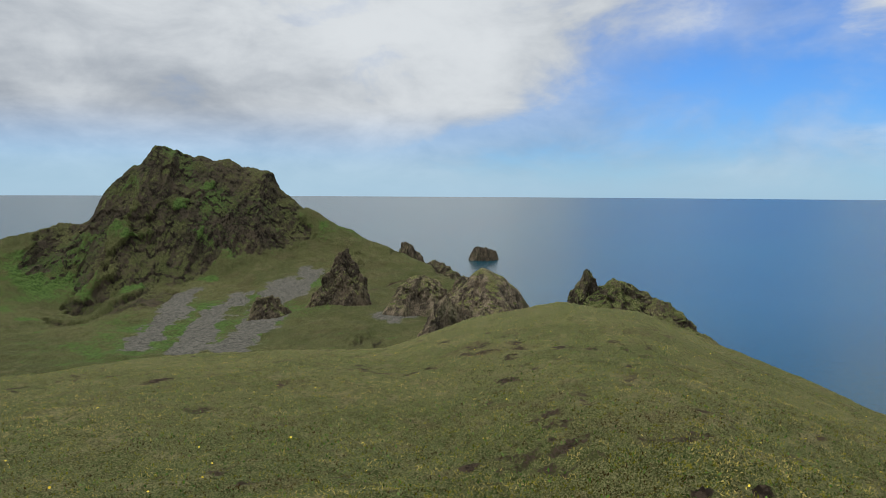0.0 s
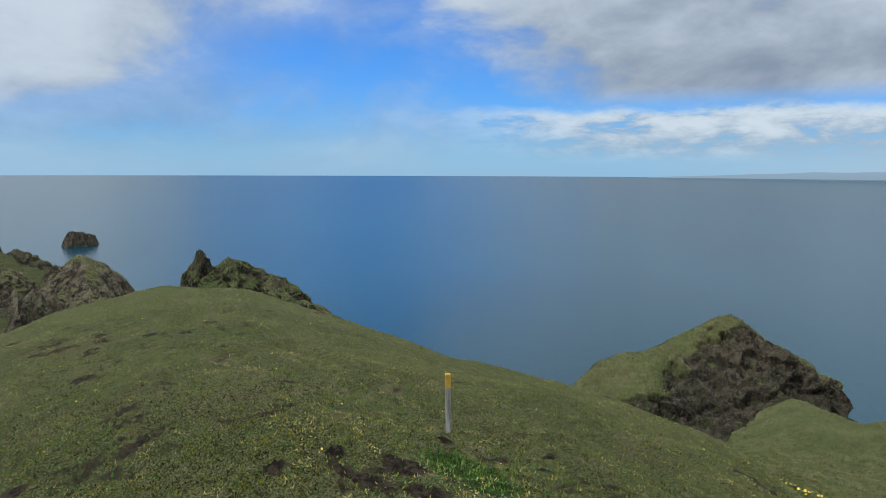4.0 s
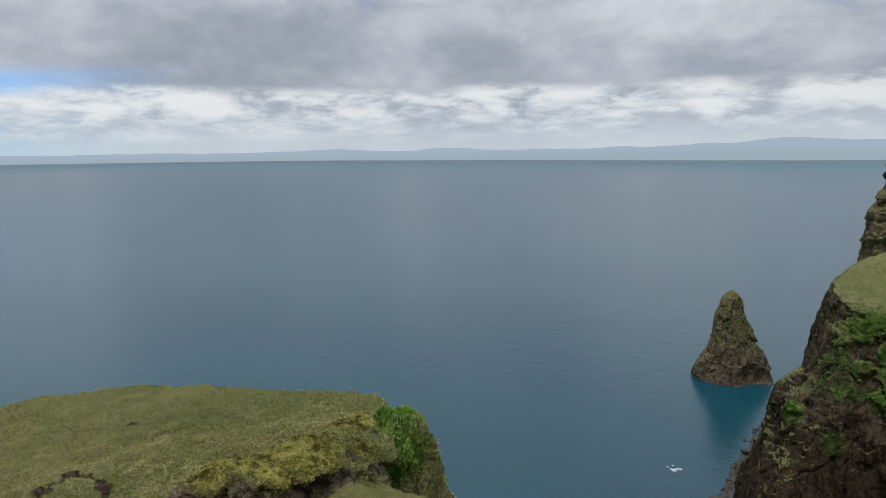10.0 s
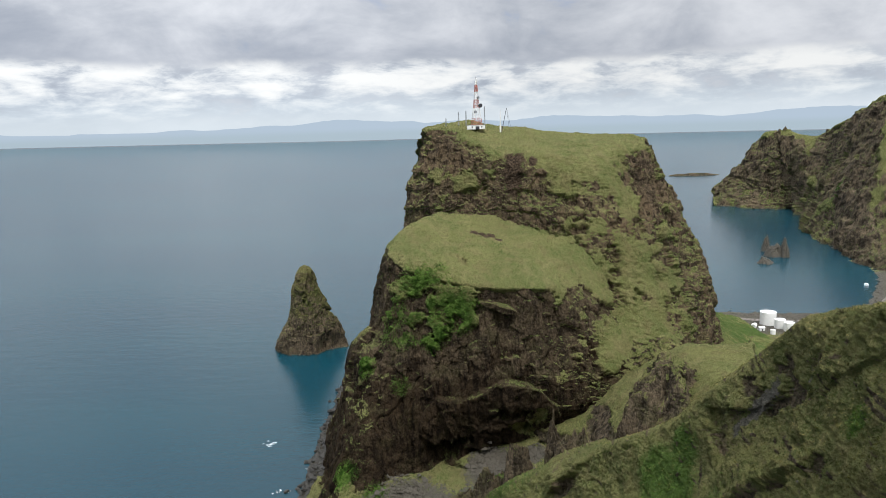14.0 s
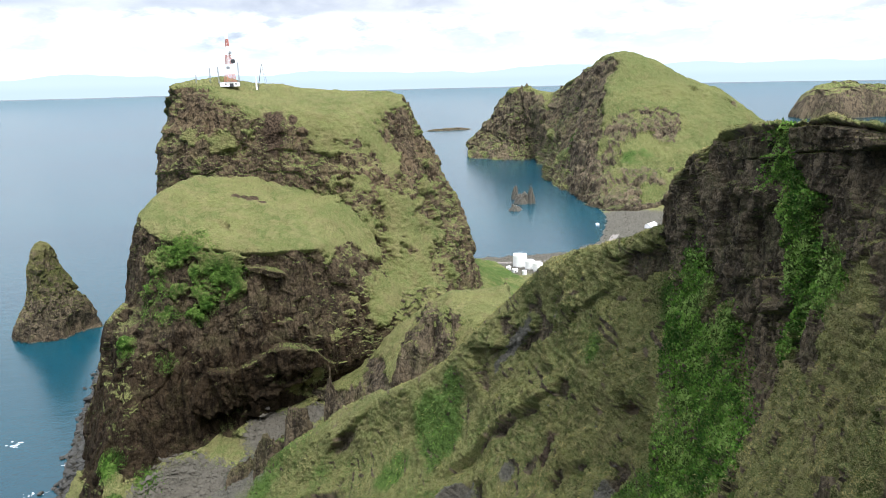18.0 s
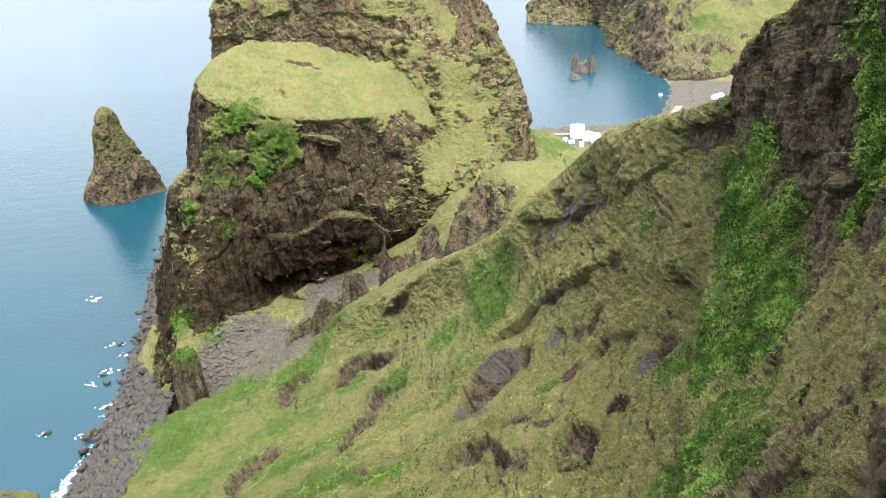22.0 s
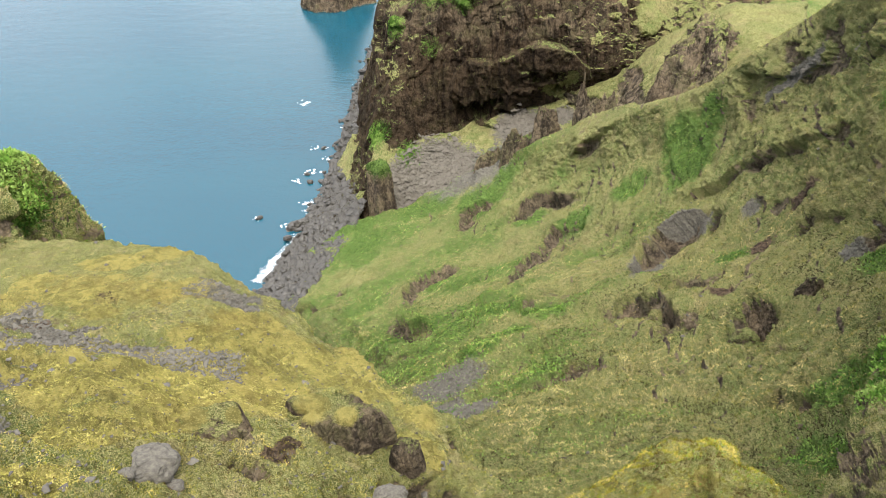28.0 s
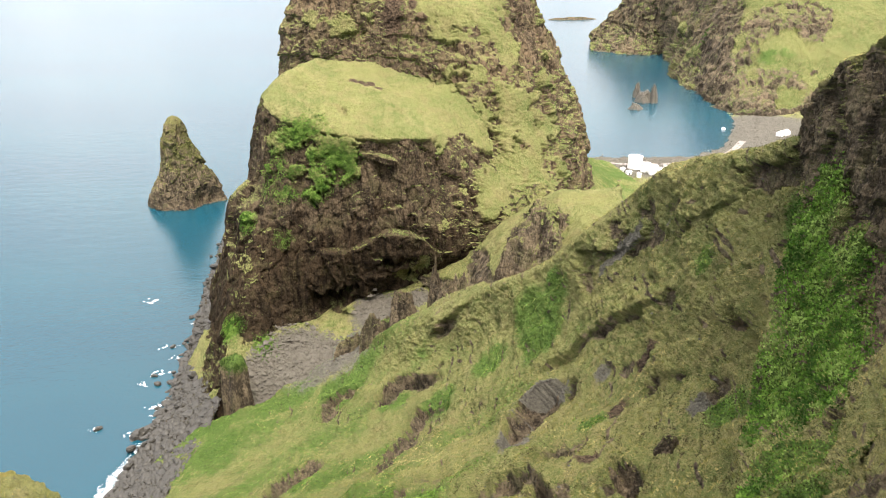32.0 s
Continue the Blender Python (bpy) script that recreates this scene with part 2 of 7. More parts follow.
    finish(n, col, 0.95, h, 1.0, 0.24 * unit * relief, **{"Specular IOR Level": 0.05})
    return m


near_land = terrain("turf_and_rock_near", 0.5, 0.0, 0.9, 0.2, 1.5, turf_gain=1.1)
knoll_land = terrain("turf_and_rock_of_knoll", 1.2, 0.0, 1.4, 0.4, 1.5, turf_gain=1.2)
slope_land = terrain("turf_and_rock_of_slope", 3.0, 0.03, 0.80, 0.60, 1.4, turf_gain=0.88)
wall_land = terrain("turf_and_rock_of_wall", 3.0, 0.04, 0.85, 0.45, turf_gain=0.95)
mid_land = terrain("turf_and_rock", 7.0, 0.0, 1.0, 0.3)
summit_land = terrain("turf_and_rock_of_summit", 7.0, 0.04, 0.90, 0.6, warm=1.06)
shoulder_land = terrain("turf_and_dark_rock", 6.0, 0.05, 0.60, 0.6, dark_below=80.0, warm=1.05)
far_land = terrain("turf_and_rock_far", 14.0, -0.05, 1.0, 0.7, turf_gain=0.9)
shore_land = terrain("shore_rock", 3.0, 0.0, 0.40)
pyramid_land = terrain("turf_and_rock_of_pyramid", 3.0, 0.03, 0.75, 0.2)
stack_land = terrain("rock_and_grass_of_stack", 6.0, -0.02, 1.0, turf_gain=0.75)
cone_land = terrain("turf_and_rock_of_cone", 6.0, 0.05, 1.5)
# a cloud's shadow on the mountain is painted in: darker rock and turf
shaded_ridge_land = terrain("turf_and_rock_of_ridge", 11.0, 0.0, 0.40, 0.25, 0.5, turf_gain=0.50)


def make_water():
    m, n = material("sea_water")
    o = n.add("ShaderNodeNewGeometry").outputs["Position"]
    a = n.noise(n.vec("MULTIPLY", o, (0.05, 0.09, 0.05)), 1.0, 5.0, 0.6)
    b = n.noise(o, 0.5, 4.0, 0.6)
    c = n.noise(n.vec("MULTIPLY", o, (0.0012, 0.003, 0.0)), 1.0, 4.0)
    col = n.mix(n.step(c, 0.35, 0.65), (0.003, 0.034, 0.053), (0.004, 0.043, 0.061))
    h = n.math("ADD", a, n.math("MULTIPLY", b, 0.25))
    finish(n, col, 0.20, h, 0.35, 1.0, IOR=1.33, **{"Specular IOR Level": 0.5})
    return m


water = make_water()


# ---- shaping ----
def hashed(i, j, k, seed):
    h = (i * 374761393 + j * 668265263 + k * 2147483647 + seed * 1274126177).astype(np.int64) & 0xFFFFFFFF
    h = ((h ^ (h >> 13)) * 1274126177) & 0xFFFFFFFF
    h = ((h ^ (h >> 16)) * 2246822519) & 0xFFFFFFFF
    return ((h ^ (h >> 15)) & 0xFFFFFF).astype(np.float64) / 0xFFFFFF


def lumps(p, seed=0):
    """Smooth noise from -1 to 1 at the points p."""
    c = np.floor(p).astype(np.int64)
    f = p - c
    f = f * f * f * (f * (f * 6 - 15) + 10)
    out = 0.0
    for dx in (0, 1):
        for dy in (0, 1):
            for dz in (0, 1):
                w = (f[..., 0] if dx else 1 - f[..., 0]) * (f[..., 1] if dy else 1 - f[..., 1]) * (f[..., 2] if dz else 1 - f[..., 2])
                out = out + w * hashed(c[..., 0] + dx, c[..., 1] + dy, c[..., 2] + dz, seed)
    return out * 2 - 1


def fbm(p, size, octaves=5, seed=0, gain=0.5):
    out, a = 0.0, 1.0
    for o in range(octaves):
        out = out + a * lumps(p / size + 17.3 * o, seed + o)
        size, a = size / 2.03, a * gain
    return out


def crags(p, size, octaves=5, seed=0, gain=0.55):
    """Ridged noise, 0 to about 1.6: sharp crests and clefts."""
    out, a = 0.0, 1.0
    for o in range(octaves):
        out = out + a * (1 - np.abs(lumps(p / size + 9.1 * o, seed + o)) * 1.6)
        size, a = size / 2.1, a * gain
    return out * 0.5


def cells(p, size, seed=0):
    """Angular blocks: for each point the value, 0 to 1, of the nearest of scattered seeds, and how far the border to the next one is."""
    q = p / size
    c = np.floor(q - 0.5).astype(np.int64)
    best, second, val = np.full(q.shape[:-1], 9.0), np.full(q.shape[:-1], 9.0), np.zeros(q.shape[:-1])
    for dx in (0, 1):
        for dy in (0, 1):
            for dz in (0, 1):
                i, j, k = c[..., 0] + dx, c[..., 1] + dy, c[..., 2] + dz
                at_ = np.stack([i + 0.15 + 0.7 * hashed(i, j, k, seed), j + 0.15 + 0.7 * hashed(i, j, k, seed + 101), k + 0.15 + 0.7 * hashed(i, j, k, seed + 202)], -1)
                d = np.linalg.norm(q - at_, axis=-1)
                v = hashed(i, j, k, seed + 303)
                nearer = d < best
                second = np.where(nearer, best, np.minimum(second, d))
                val = np.where(nearer, v, val)
                best = np.minimum(best, d)
    return val, second - best


def fractured(p, amp, size, seed, upright=0.6):
    """Broken rock: upright blocks in three sizes with clefts between them."""
    q = p * np.array((1, 1, upright)) + 0.08 * size * np.stack([fbm(p, size * 0.5, 3, seed + 301 + k) for k in range(3)], -1)
    a, ea = cells(q, size * 0.55, seed + 310)
    b, eb = cells(q, size * 0.24, seed + 311)
    c, ec = cells(p, size * 0.10, seed + 312)
    out = 0.85 * (a - 0.5) + 0.55 * (b - 0.5) + 0.18 * (c - 0.5)
    out = out - 0.07 * np.clip(1 - ea / 0.10, 0, 1)
    return amp * (out + 0.5 * fbm(p, size * 2.2, 2, seed + 320) + 0.10 * fbm(p, size * 0.2, 3, seed + 321))


def cushions(p, size, seed=0):
    """Rounded tufts with narrow gaps between them, 0 to 1."""
    warp = np.stack([fbm(p, size * 1.3, 2, seed + 401 + k) for k in range(3)], -1)
    v, e = cells(p + 0.35 * size * warp, size, seed + 410)
    return sharp(e, -0.05, 0.5) * (0.55 + 0.45 * v)


def flow(a, n):
    """A smooth curve of n points through the rows of a."""
    a = np.asarray(a, float)
    m = len(a)
    t = np.linspace(0, m - 1, n)
    i = np.minimum(t.astype(int), m - 2)
    f = (t - i).reshape((-1,) + (1,) * (a.ndim - 1))
    p0, p1, p2, p3 = a[np.maximum(i - 1, 0)], a[i], a[i + 1], a[np.minimum(i + 2, m - 1)]
    q = 0.35
    return p1 + f * (q * (p2 - p0)) + f * f * (2 * q * p0 + (q - 3) * p1 + (3 - 2 * q) * p2 - q * p3) + f * f * f * (-q * p0 + (2 - q) * p1 + (q - 2) * p2 + q * p3)


def normals(g):
    n = np.cross(np.gradient(g, axis=1), np.gradient(g, axis=0))
    return n / np.maximum(np.linalg.norm(n, axis=2, keepdims=True), 1e-9)


def sheet(name, g, mat, masks=None, smooth=True):
    """A mesh of the grid of points g, with its masks."""
    h, w = g.shape[:2]
    me = bpy.data.meshes.new(name)
    me.vertices.add(h * w)
    me.vertices.foreach_set("co", g.reshape(-1))
    i = np.arange(h * w).reshape(h, w)
    q = np.stack([i[:-1, :-1], i[1:, :-1], i[1:, 1:], i[:-1, 1:]], -1).reshape(-1, 4)
    me.loops.add(q.size)
    me.polygons.add(len(q))
    me.loops.foreach_set("vertex_index", q.reshape(-1))
    me.polygons.foreach_set("loop_start", np.arange(len(q)) * 4)
    me.polygons.foreach_set("use_smooth", np.full(len(q), smooth))
    for key, v in (masks or {}).items():
        at_ = me.attributes.new(key, "FLOAT", "POINT")
        at_.data.foreach_set("value", np.ascontiguousarray(np.broadcast_to(v, (h, w)), np.float32).reshape(-1))
    me.materials.append(mat)
    me.update()
    me.validate()
    return new(name, me)


def near_to(p, spots, flat=1.0):
    """1 in the spots (x, y, z, radius), falling off to 0. flat: how much height counts."""
    out = np.zeros(p.shape[:-1])
    for x, y, z, r in spots:
        d = np.linalg.norm((p - np.array((x, y, z))) * np.array((1, 1, flat)), axis=-1) / r
        out = np.maximum(out, np.clip(1.45 - d * 0.9, 0, 1))
    return out


def along(p, line):
    """Signed distance from a line of points, positive on its left seen from above, and 1 along it, falling to 0 at its ends."""
    best, sign, t = np.full(p.shape[:-1], 1e9), np.ones(p.shape[:-1]), np.zeros(p.shape[:-1])
    a = np.array(line, float)
    m = len(a) - 1
    for k in range(m):
        v = a[k + 1] - a[k]
        w = p - a[k]
        f = np.clip(w @ v / (v @ v), 0, 1)
        d = np.linalg.norm(w - f[..., None] * v, axis=-1)
        c = v[0] * w[..., 1] - v[1] * w[..., 0]
        closer = d < best
        best, sign, t = np.where(closer, d, best), np.where(closer, np.sign(c), sign), np.where(closer, (k + f) / m, t)
    return best * sign, np.clip(4.5 * np.minimum(t, 1 - t), 0, 1)


def skirted(rows, back=0.0, left=0.0, right=0.0, floor_z=0.0):
    """The control rows, closed behind the crest and at both ends, seen from the middle of the plan."""
    g = np.array(rows, float)
    if left or right:
        cols = [g]
        for side, far in ((0, left), (-1, right)):
            if far:
                e = g[:, side].copy()
                w = e[:, :2] / np.linalg.norm(e[:, :2], axis=1, keepdims=True)
                inner = np.sign((g[:, side] - g[:, 1 if side == 0 else -2])[:, :2])
                e[:, :2] += w * far
                e[:, 2] = e[:, 2] * 0.8
                cols = [e[:, None]] + cols if side == 0 else cols + [e[:, None]]
        g = np.concatenate(cols, 1)
    if back:
        w = g[0, :, :2] / np.linalg.norm(g[0, :, :2], axis=1, keepdims=True)
        a, b = g[0].copy(), g[0].copy()
        a[:, :2] += w * back * 0.45
        a[:, 2] = floor_z + (a[:, 2] - floor_z) * 0.75
        b[:, :2] += w * back
        b[:, 2] = floor_z
        g = np.concatenate([b[None], a[None], g], 0)
    return g


LAND = {}
MASKS = ("rock", "lush", "scree", "moss", "soil", "turf", "dent")


def sharp(x, lo=0.4, hi=0.6):
    t = np.clip((x - lo) / (hi - lo), 0, 1)
    return t * t * (3 - 2 * t)


def landform(name, rows, nu, nv, mat, amp, size, seed, steep=(0.55, 0.8), turf_amp=0.15, swell=0.0, swell_size=20.0, grain=(1, 1, 1.3), bias=0.0, lip=0.0, lush_hold=0.72, lush_rag=0.5, steps=0.0, steps_size=10.0, steps_way=np.eye(3), dent=0.0, turf_hold=1.1, mixed=1.0, green=None, extra=None, broken=1.0, upright=0.6, strata=0.0, ledges=0.0, tufts=(), calm=0, **closing):
    """A piece of land on its control rows: clefts and blocks where it is bare rock, tussocks and small scarps where it is turf."""
    g = skirted(rows, **closing)
    g = flow(g, nv)
    g = flow(g.transpose(1, 0, 2), nu).transpose(1, 0, 2)
    n = normals(g)
    n = np.where(n[..., 2:] < 0, -n, n)
    up = n[..., 2]
    marks = {k: near_to(g, SPOTS.get((name, k), ()), 0.15 if k == "soil" else 1.0) for k in MASKS}
    for k, v in (extra or {}).items():
        marks[k] = np.maximum(marks[k], near_to(g, v))
    for k in MASKS:
        for r, *line in LINES.get((name, k), ()):
            s, hold = along(g, line)
            s = s + 0.65 * r * fbm(g, r * 2.2, 5, seed + 96, 0.65)
            marks[k] = np.maximum(marks[k], 1.2 * np.clip(hold * 1.5, 0, 1) * sharp(-np.abs(s) / r, -1.15, -0.45))
    q = g @ (np.diag(grain) if np.ndim(grain) == 1 else grain)
    ragged = 0.42 * fbm(q, size * 0.9, 6, seed + 50, 0.66)
    marks["lush"] = marks["lush"] * np.clip(lush_hold + lush_rag * fbm(g, size * 0.5, 5, seed + 60, 0.6), 0, 1)
    marks["moss"] = marks["moss"] * np.clip(1.15 + 0.5 * fbm(g, size * 0.45, 4, seed + 62, 0.6), 0, 1)
    soft = green(g) if green else 0.0
    bare = 1 - np.clip((up - steep[0]) / (steep[1] - steep[0]), 0, 1) + bias
    bare = np.maximum(bare, marks["rock"]) - np.maximum(turf_hold * marks["turf"], np.maximum(marks["lush"], np.maximum(marks["moss"], marks["scree"])) * 0.85)
    bare = sharp(bare + ragged, 0.38, 0.62)
    rough = np.zeros(bare.shape)
    on = bare > 0.01
    if on.any():
        rough[on] = fractured(g[on], amp * broken, size, seed, upright) + (1 - 0.6 * broken) * amp * (crags(q[on], size, 6, seed) - 0.5) - lip
        if strata:
            h = (g[on][:, 2] + strata * 0.9 * fbm(g[on], strata * 5, 3, seed + 41)) / strata
            rough[on] += 0.26 * amp * (0.5 - sharp(h - np.floor(h), 0.0, 0.85)) * sharp(fbm(g[on], strata * 4, 2, seed + 44), -0.3, 0.3)
    d = bare * rough
    d = d + (1 - bare) * turf_amp * (fbm(g, size * 0.9, 6, seed + 20, 0.5) + 0.75 * crags(g, size * 0.45, 4, seed + 25) + 0.4 * crags(g, size * 0.16, 3, seed + 27))
    for tall, wide in tufts:
        d = d + (1 - bare) * tall * cushions(g, wide, seed + 66) * np.clip(0.8 + 0.6 * fbm(g, wide * 8, 2, seed + 67), 0.15, 1.4)
    if swell:
        d = d + swell * fbm(g @ np.array(steps_way), swell_size, 3, seed + 33, 0.5)
    cut = 0.0
    if steps:
        w = fbm(g @ np.array(steps_way), steps_size, 4, seed + 70, 0.42) * 2.2
        k = np.floor(w)
        s = (k + sharp(w - k, 0.40, 0.60) - w * 0.6) * (1 - 0.6 * bare)
        up1 = np.abs(normals(g + n * (steps * s)[..., None])[..., 2])
        cut = 1.1 * sharp(up - up1, 0.05, 0.20) * np.clip(0.5 + fbm(g, steps_size * 0.6, 3, seed + 80), 0, 1)
        d = d + steps * s
    # scarps: a turf lip above a bare face; paths: worn down to the soil
    for r, *line in LINES.get((name, "scarp"), ()):
        s, hold = along(g, line)
        s = s + 0.55 * r * fbm(g, r * 2.2, 3, seed + 90)
        hold = hold * np.clip(0.8 + 0.7 * fbm(g, r * 3, 2, seed + 95), 0, 1)
        face = sharp(s / r, -0.35, 0.05)
        d = d + hold * r * 1.0 * (face * np.exp(-np.maximum(s, 0) / (2.2 * r)) - (1 - face) * np.exp(np.minimum(s, 0) / (2.5 * r)))
        cut = np.maximum(cut, 1.15 * hold * sharp(s / r, -1.5, -0.5) * sharp(-s / r, -0.05, 0.15))
    for r, *line in LINES.get((name, "path"), ()):
        s, hold = along(g, line)
        s = s + 0.22 * r * fbm(g, r * 2.5, 3, seed + 97)
        worn = hold * sharp(-np.abs(s) / r, -1.1, -0.6)
        marks["soil"] = np.maximum(marks["soil"], worn * 1.7)
        d = d - worn * r * 0.7
    if calm:
        top = 2 / (len(rows) + 1) * (nv - 1)
        d = d * np.clip(np.abs(np.arange(nv) - top) / calm, 0.15, 1)[:, None]
    g2 = g + n * d[..., None] + dent * np.clip(marks["dent"], 0, 1)[..., None] * np.array((0.1, 0.98, 0.0))
    n2 = normals(g2)
    up2 = np.abs(n2[..., 2])
    fall = 1 - np.clip((up2 - steep[0] + 0.12) / (steep[1] - steep[0]), 0, 1)
    grown = ledges * sharp(up2, 0.36, 0.66) * np.clip(0.75 + fbm(g, size * 1.5, 3, seed + 58), 0, 1)
    masks = {"rock": np.clip(bare * (0.72 + 0.4 * fall) * mixed * (1 - np.clip(grown, 0, 1)) + cut, 0, 1)}
    for k in ("lush", "scree", "moss", "soil"):
        masks[k] = marks[k]
    masks["lush"] = np.maximum(masks["lush"], soft)
    LAND[name] = (g2, n2, masks)
    return sheet(name, g2, mat, masks)


# ---- plan: control rows of the land, in metres, sea at 0 ----
klif_upper_0 = [(-50.9, 477.4, 191.3), (-40.7, 493.5, 196.7), (-14.6, 504.9, 199.3), (28.3, 509.3, 192.2), (67.9, 505.6, 188.4), (97.3, 490.6, 183.9)]
klif_upper_1 = [(-49.4, 462.5, 190.2), (-33.9, 448.9, 192.8), (-13.4, 439.9, 187.3), (20, 431.7, 180.1), (54.3, 432.7, 178.9), (96, 465.3, 180.5)]
klif_upper_2 = [(-56.6, 459.7, 168), (-37.9, 436.5, 169), (-11, 428, 165.3), (21.9, 417.6, 161.6), (61.7, 415.6, 156.9), (110.9, 456.8, 151)]
klif_upper_3 = [(-61.2, 456.1, 138.2), (-38.7, 430.4, 149.3), (-5.2, 422.1, 147.2), (29.9, 404, 136.5), (68.4, 399.3, 125.5), (123, 445.4, 118.4)]
klif_upper_4 = [(-62.5, 453.9, 125.9), (-39.8, 428.3, 129.1), (0.4, 415.1, 126), (34.3, 390.6, 112.5), (75.1, 384.8, 98.4), (128.2, 436.7, 89.9)]
klif_upper_5 = [(-65.4, 450.4, 90.1), (-35, 423.7, 95.1), (5.4, 405.1, 97.4), (44.3, 372.5, 90.6), (88.9, 374.7, 79), (133.8, 429.8, 59.2)]
klif_upper_rows = [klif_upper_0, klif_upper_1, klif_upper_2, klif_upper_3, klif_upper_4, klif_upper_5]
klif_lower_0 = [(-36, 413.5, 147.7), (-25.8, 417.3, 147.5), (-7.6, 420.1, 145.4), (11, 420, 142), (29.7, 414.1, 139), (51.6, 408.9, 134.4), (70, 404.2, 120.6)]
klif_lower_1 = [(-48.8, 392.1, 144.9), (-35.9, 383.4, 141.8), (-13.8, 379.9, 137.9), (5.9, 380.1, 133.5), (23.3, 381.4, 128.9), (44.8, 387.6, 121.7), (70.2, 392, 103)]
klif_lower_2 = [(-59.4, 367.3, 135.7), (-48.2, 348.8, 132.1), (-29.2, 340.8, 127.7), (-6.7, 338.1, 122.8), (14.2, 341.9, 119.6), (41.2, 362.8, 113.9), (73.2, 378.2, 83)]
klif_lower_3 = [(-63.4, 363.6, 121.3), (-52.3, 343.1, 119.7), (-32.9, 335.5, 114.4), (-10.5, 334, 109.9), (15.2, 337.8, 100.6), (44.5, 352.4, 93.4), (77.1, 367.2, 75.9)]
klif_lower_4 = [(-67.1, 357.8, 98.9), (-55.9, 337.5, 99.8), (-37.2, 330, 94.6), (-12.5, 327.9, 89.7), (12.8, 329.9, 77.4), (44.9, 342.3, 75.1), (77.7, 356.9, 69.4)]
klif_lower_5 = [(-76.2, 349.8, 86.7), (-63.3, 329, 81.5), (-41.5, 323.4, 75.4), (-17.4, 325.6, 65.6), (11.4, 332, 57.5), (40.3, 335.8, 62.8), (69.4, 348.4, 63.7)]
klif_lower_6 = [(-78.4, 341.1, 67.3), (-67.1, 318.1, 59), (-46.2, 318.7, 52.7), (-22.4, 331.4, 43), (11, 345, 40.9), (34.1, 338.5, 50), (58.8, 343.2, 54.3)]
klif_lower_7 = [(-82.2, 319.6, 38), (-72.1, 303.6, 36.8), (-54.8, 310.3, 35.6), (-33.6, 320.3, 32.3), (-9.6, 332, 36.1), (15.8, 335.8, 38.2), (45.1, 335.2, 46.8)]
klif_lower_8 = [(-82.2, 293.7, 17), (-71.6, 283.1, 19.4), (-52.5, 287.3, 15.4), (-28.8, 288.7, 18.3), (-3.6, 296.1, 26.2), (24.1, 309.2, 34.8), (50.3, 316.2, 42.3)]
klif_lower_9 = [(-90.3, 278.2, -1.8), (-67.1, 273.9, -1.8), (-51.6, 272.5, 0.2), (-36.1, 271.2, 2.2), (-12.7, 280.2, 5.2), (15.1, 291.4, 10.2), (38.7, 300.1, 18.2)]
klif_lower_rows = [klif_lower_0, klif_lower_1, klif_lower_2, klif_lower_3, klif_lower_4, klif_lower_5, klif_lower_6, klif_lower_7, klif_lower_8, klif_lower_9]
saddle_0 = [(17.2, 344.7, 46.5), (41, 342.7, 56.8), (55.2, 335.7, 70.1), (68.6, 328.1, 81.8), (84.1, 319.3, 95.5), (97.3, 315.6, 95.8), (115.3, 325.4, 94)]
saddle_1 = [(26.4, 329.1, 36.6), (40.7, 322.6, 52.9), (50.6, 311.1, 68.3), (65.3, 301.2, 81.6), (77.6, 295.2, 95.9), (89.9, 291.7, 98.4), (108.2, 301.4, 96.1)]
saddle_2 = [(23.9, 309.2, 31.8), (36.8, 297.9, 50.2), (46.4, 288.5, 67.1), (58.3, 282.2, 78.9), (69.8, 276.5, 87.5), (83.9, 272.6, 97.5), (100.3, 283, 97.4)]
saddle_3 = [(21.8, 294.4, 25.6), (34.2, 283.1, 44), (45.9, 274.4, 57.5), (56.9, 266.2, 70.3), (68, 261.5, 78.4), (78.8, 256.4, 89.1), (93.6, 264.2, 91.7)]
saddle_rows = [saddle_0, saddle_1, saddle_2, saddle_3]
slope_0 = [(-26, 289, 29.3), (-3.8, 268.1, 53.3), (19.1, 243.5, 76.8), (34.2, 225.7, 93.1), (49.9, 206.3, 109.5), (61.5, 186.4, 131.7), (68.7, 162.4, 153.2), (73.5, 136.9, 163.5), (74, 113.4, 172.3), (72.3, 96.3, 178.2)]
slope_1 = [(-44.8, 283.6, 19.7), (-9.9, 258, 40.6), (17.1, 231.6, 61.3), (36.7, 207, 84.6), (50.3, 185.6, 106.3), (62, 162.9, 127.4), (65.6, 139.7, 144.8), (70, 119.4, 158.4), (71.1, 102.1, 166.5), (70.3, 87.7, 172.2)]
slope_2 = [(-61.9, 273.1, 15.2), (-24.5, 243.9, 32.3), (6.7, 212.1, 55.4), (27.8, 188.2, 77.5), (44.4, 162.3, 99.2), (55.7, 139.6, 120.5), (61.8, 120.4, 136.4), (66, 101.9, 150.2), (68.1, 88.2, 160.4), (66.3, 75.4, 167.8)]
slope_3 = [(-84.7, 262.7, 12.4), (-43.4, 223.9, 28.2), (-6.1, 192.1, 52.8), (20.6, 163.9, 76.7), (38.2, 138.1, 100), (50.9, 118.9, 118.6), (58.3, 101.9, 132.1), (62.1, 85.2, 144.7), (63.7, 73.7, 154.5), (60.9, 61.4, 163.4)]
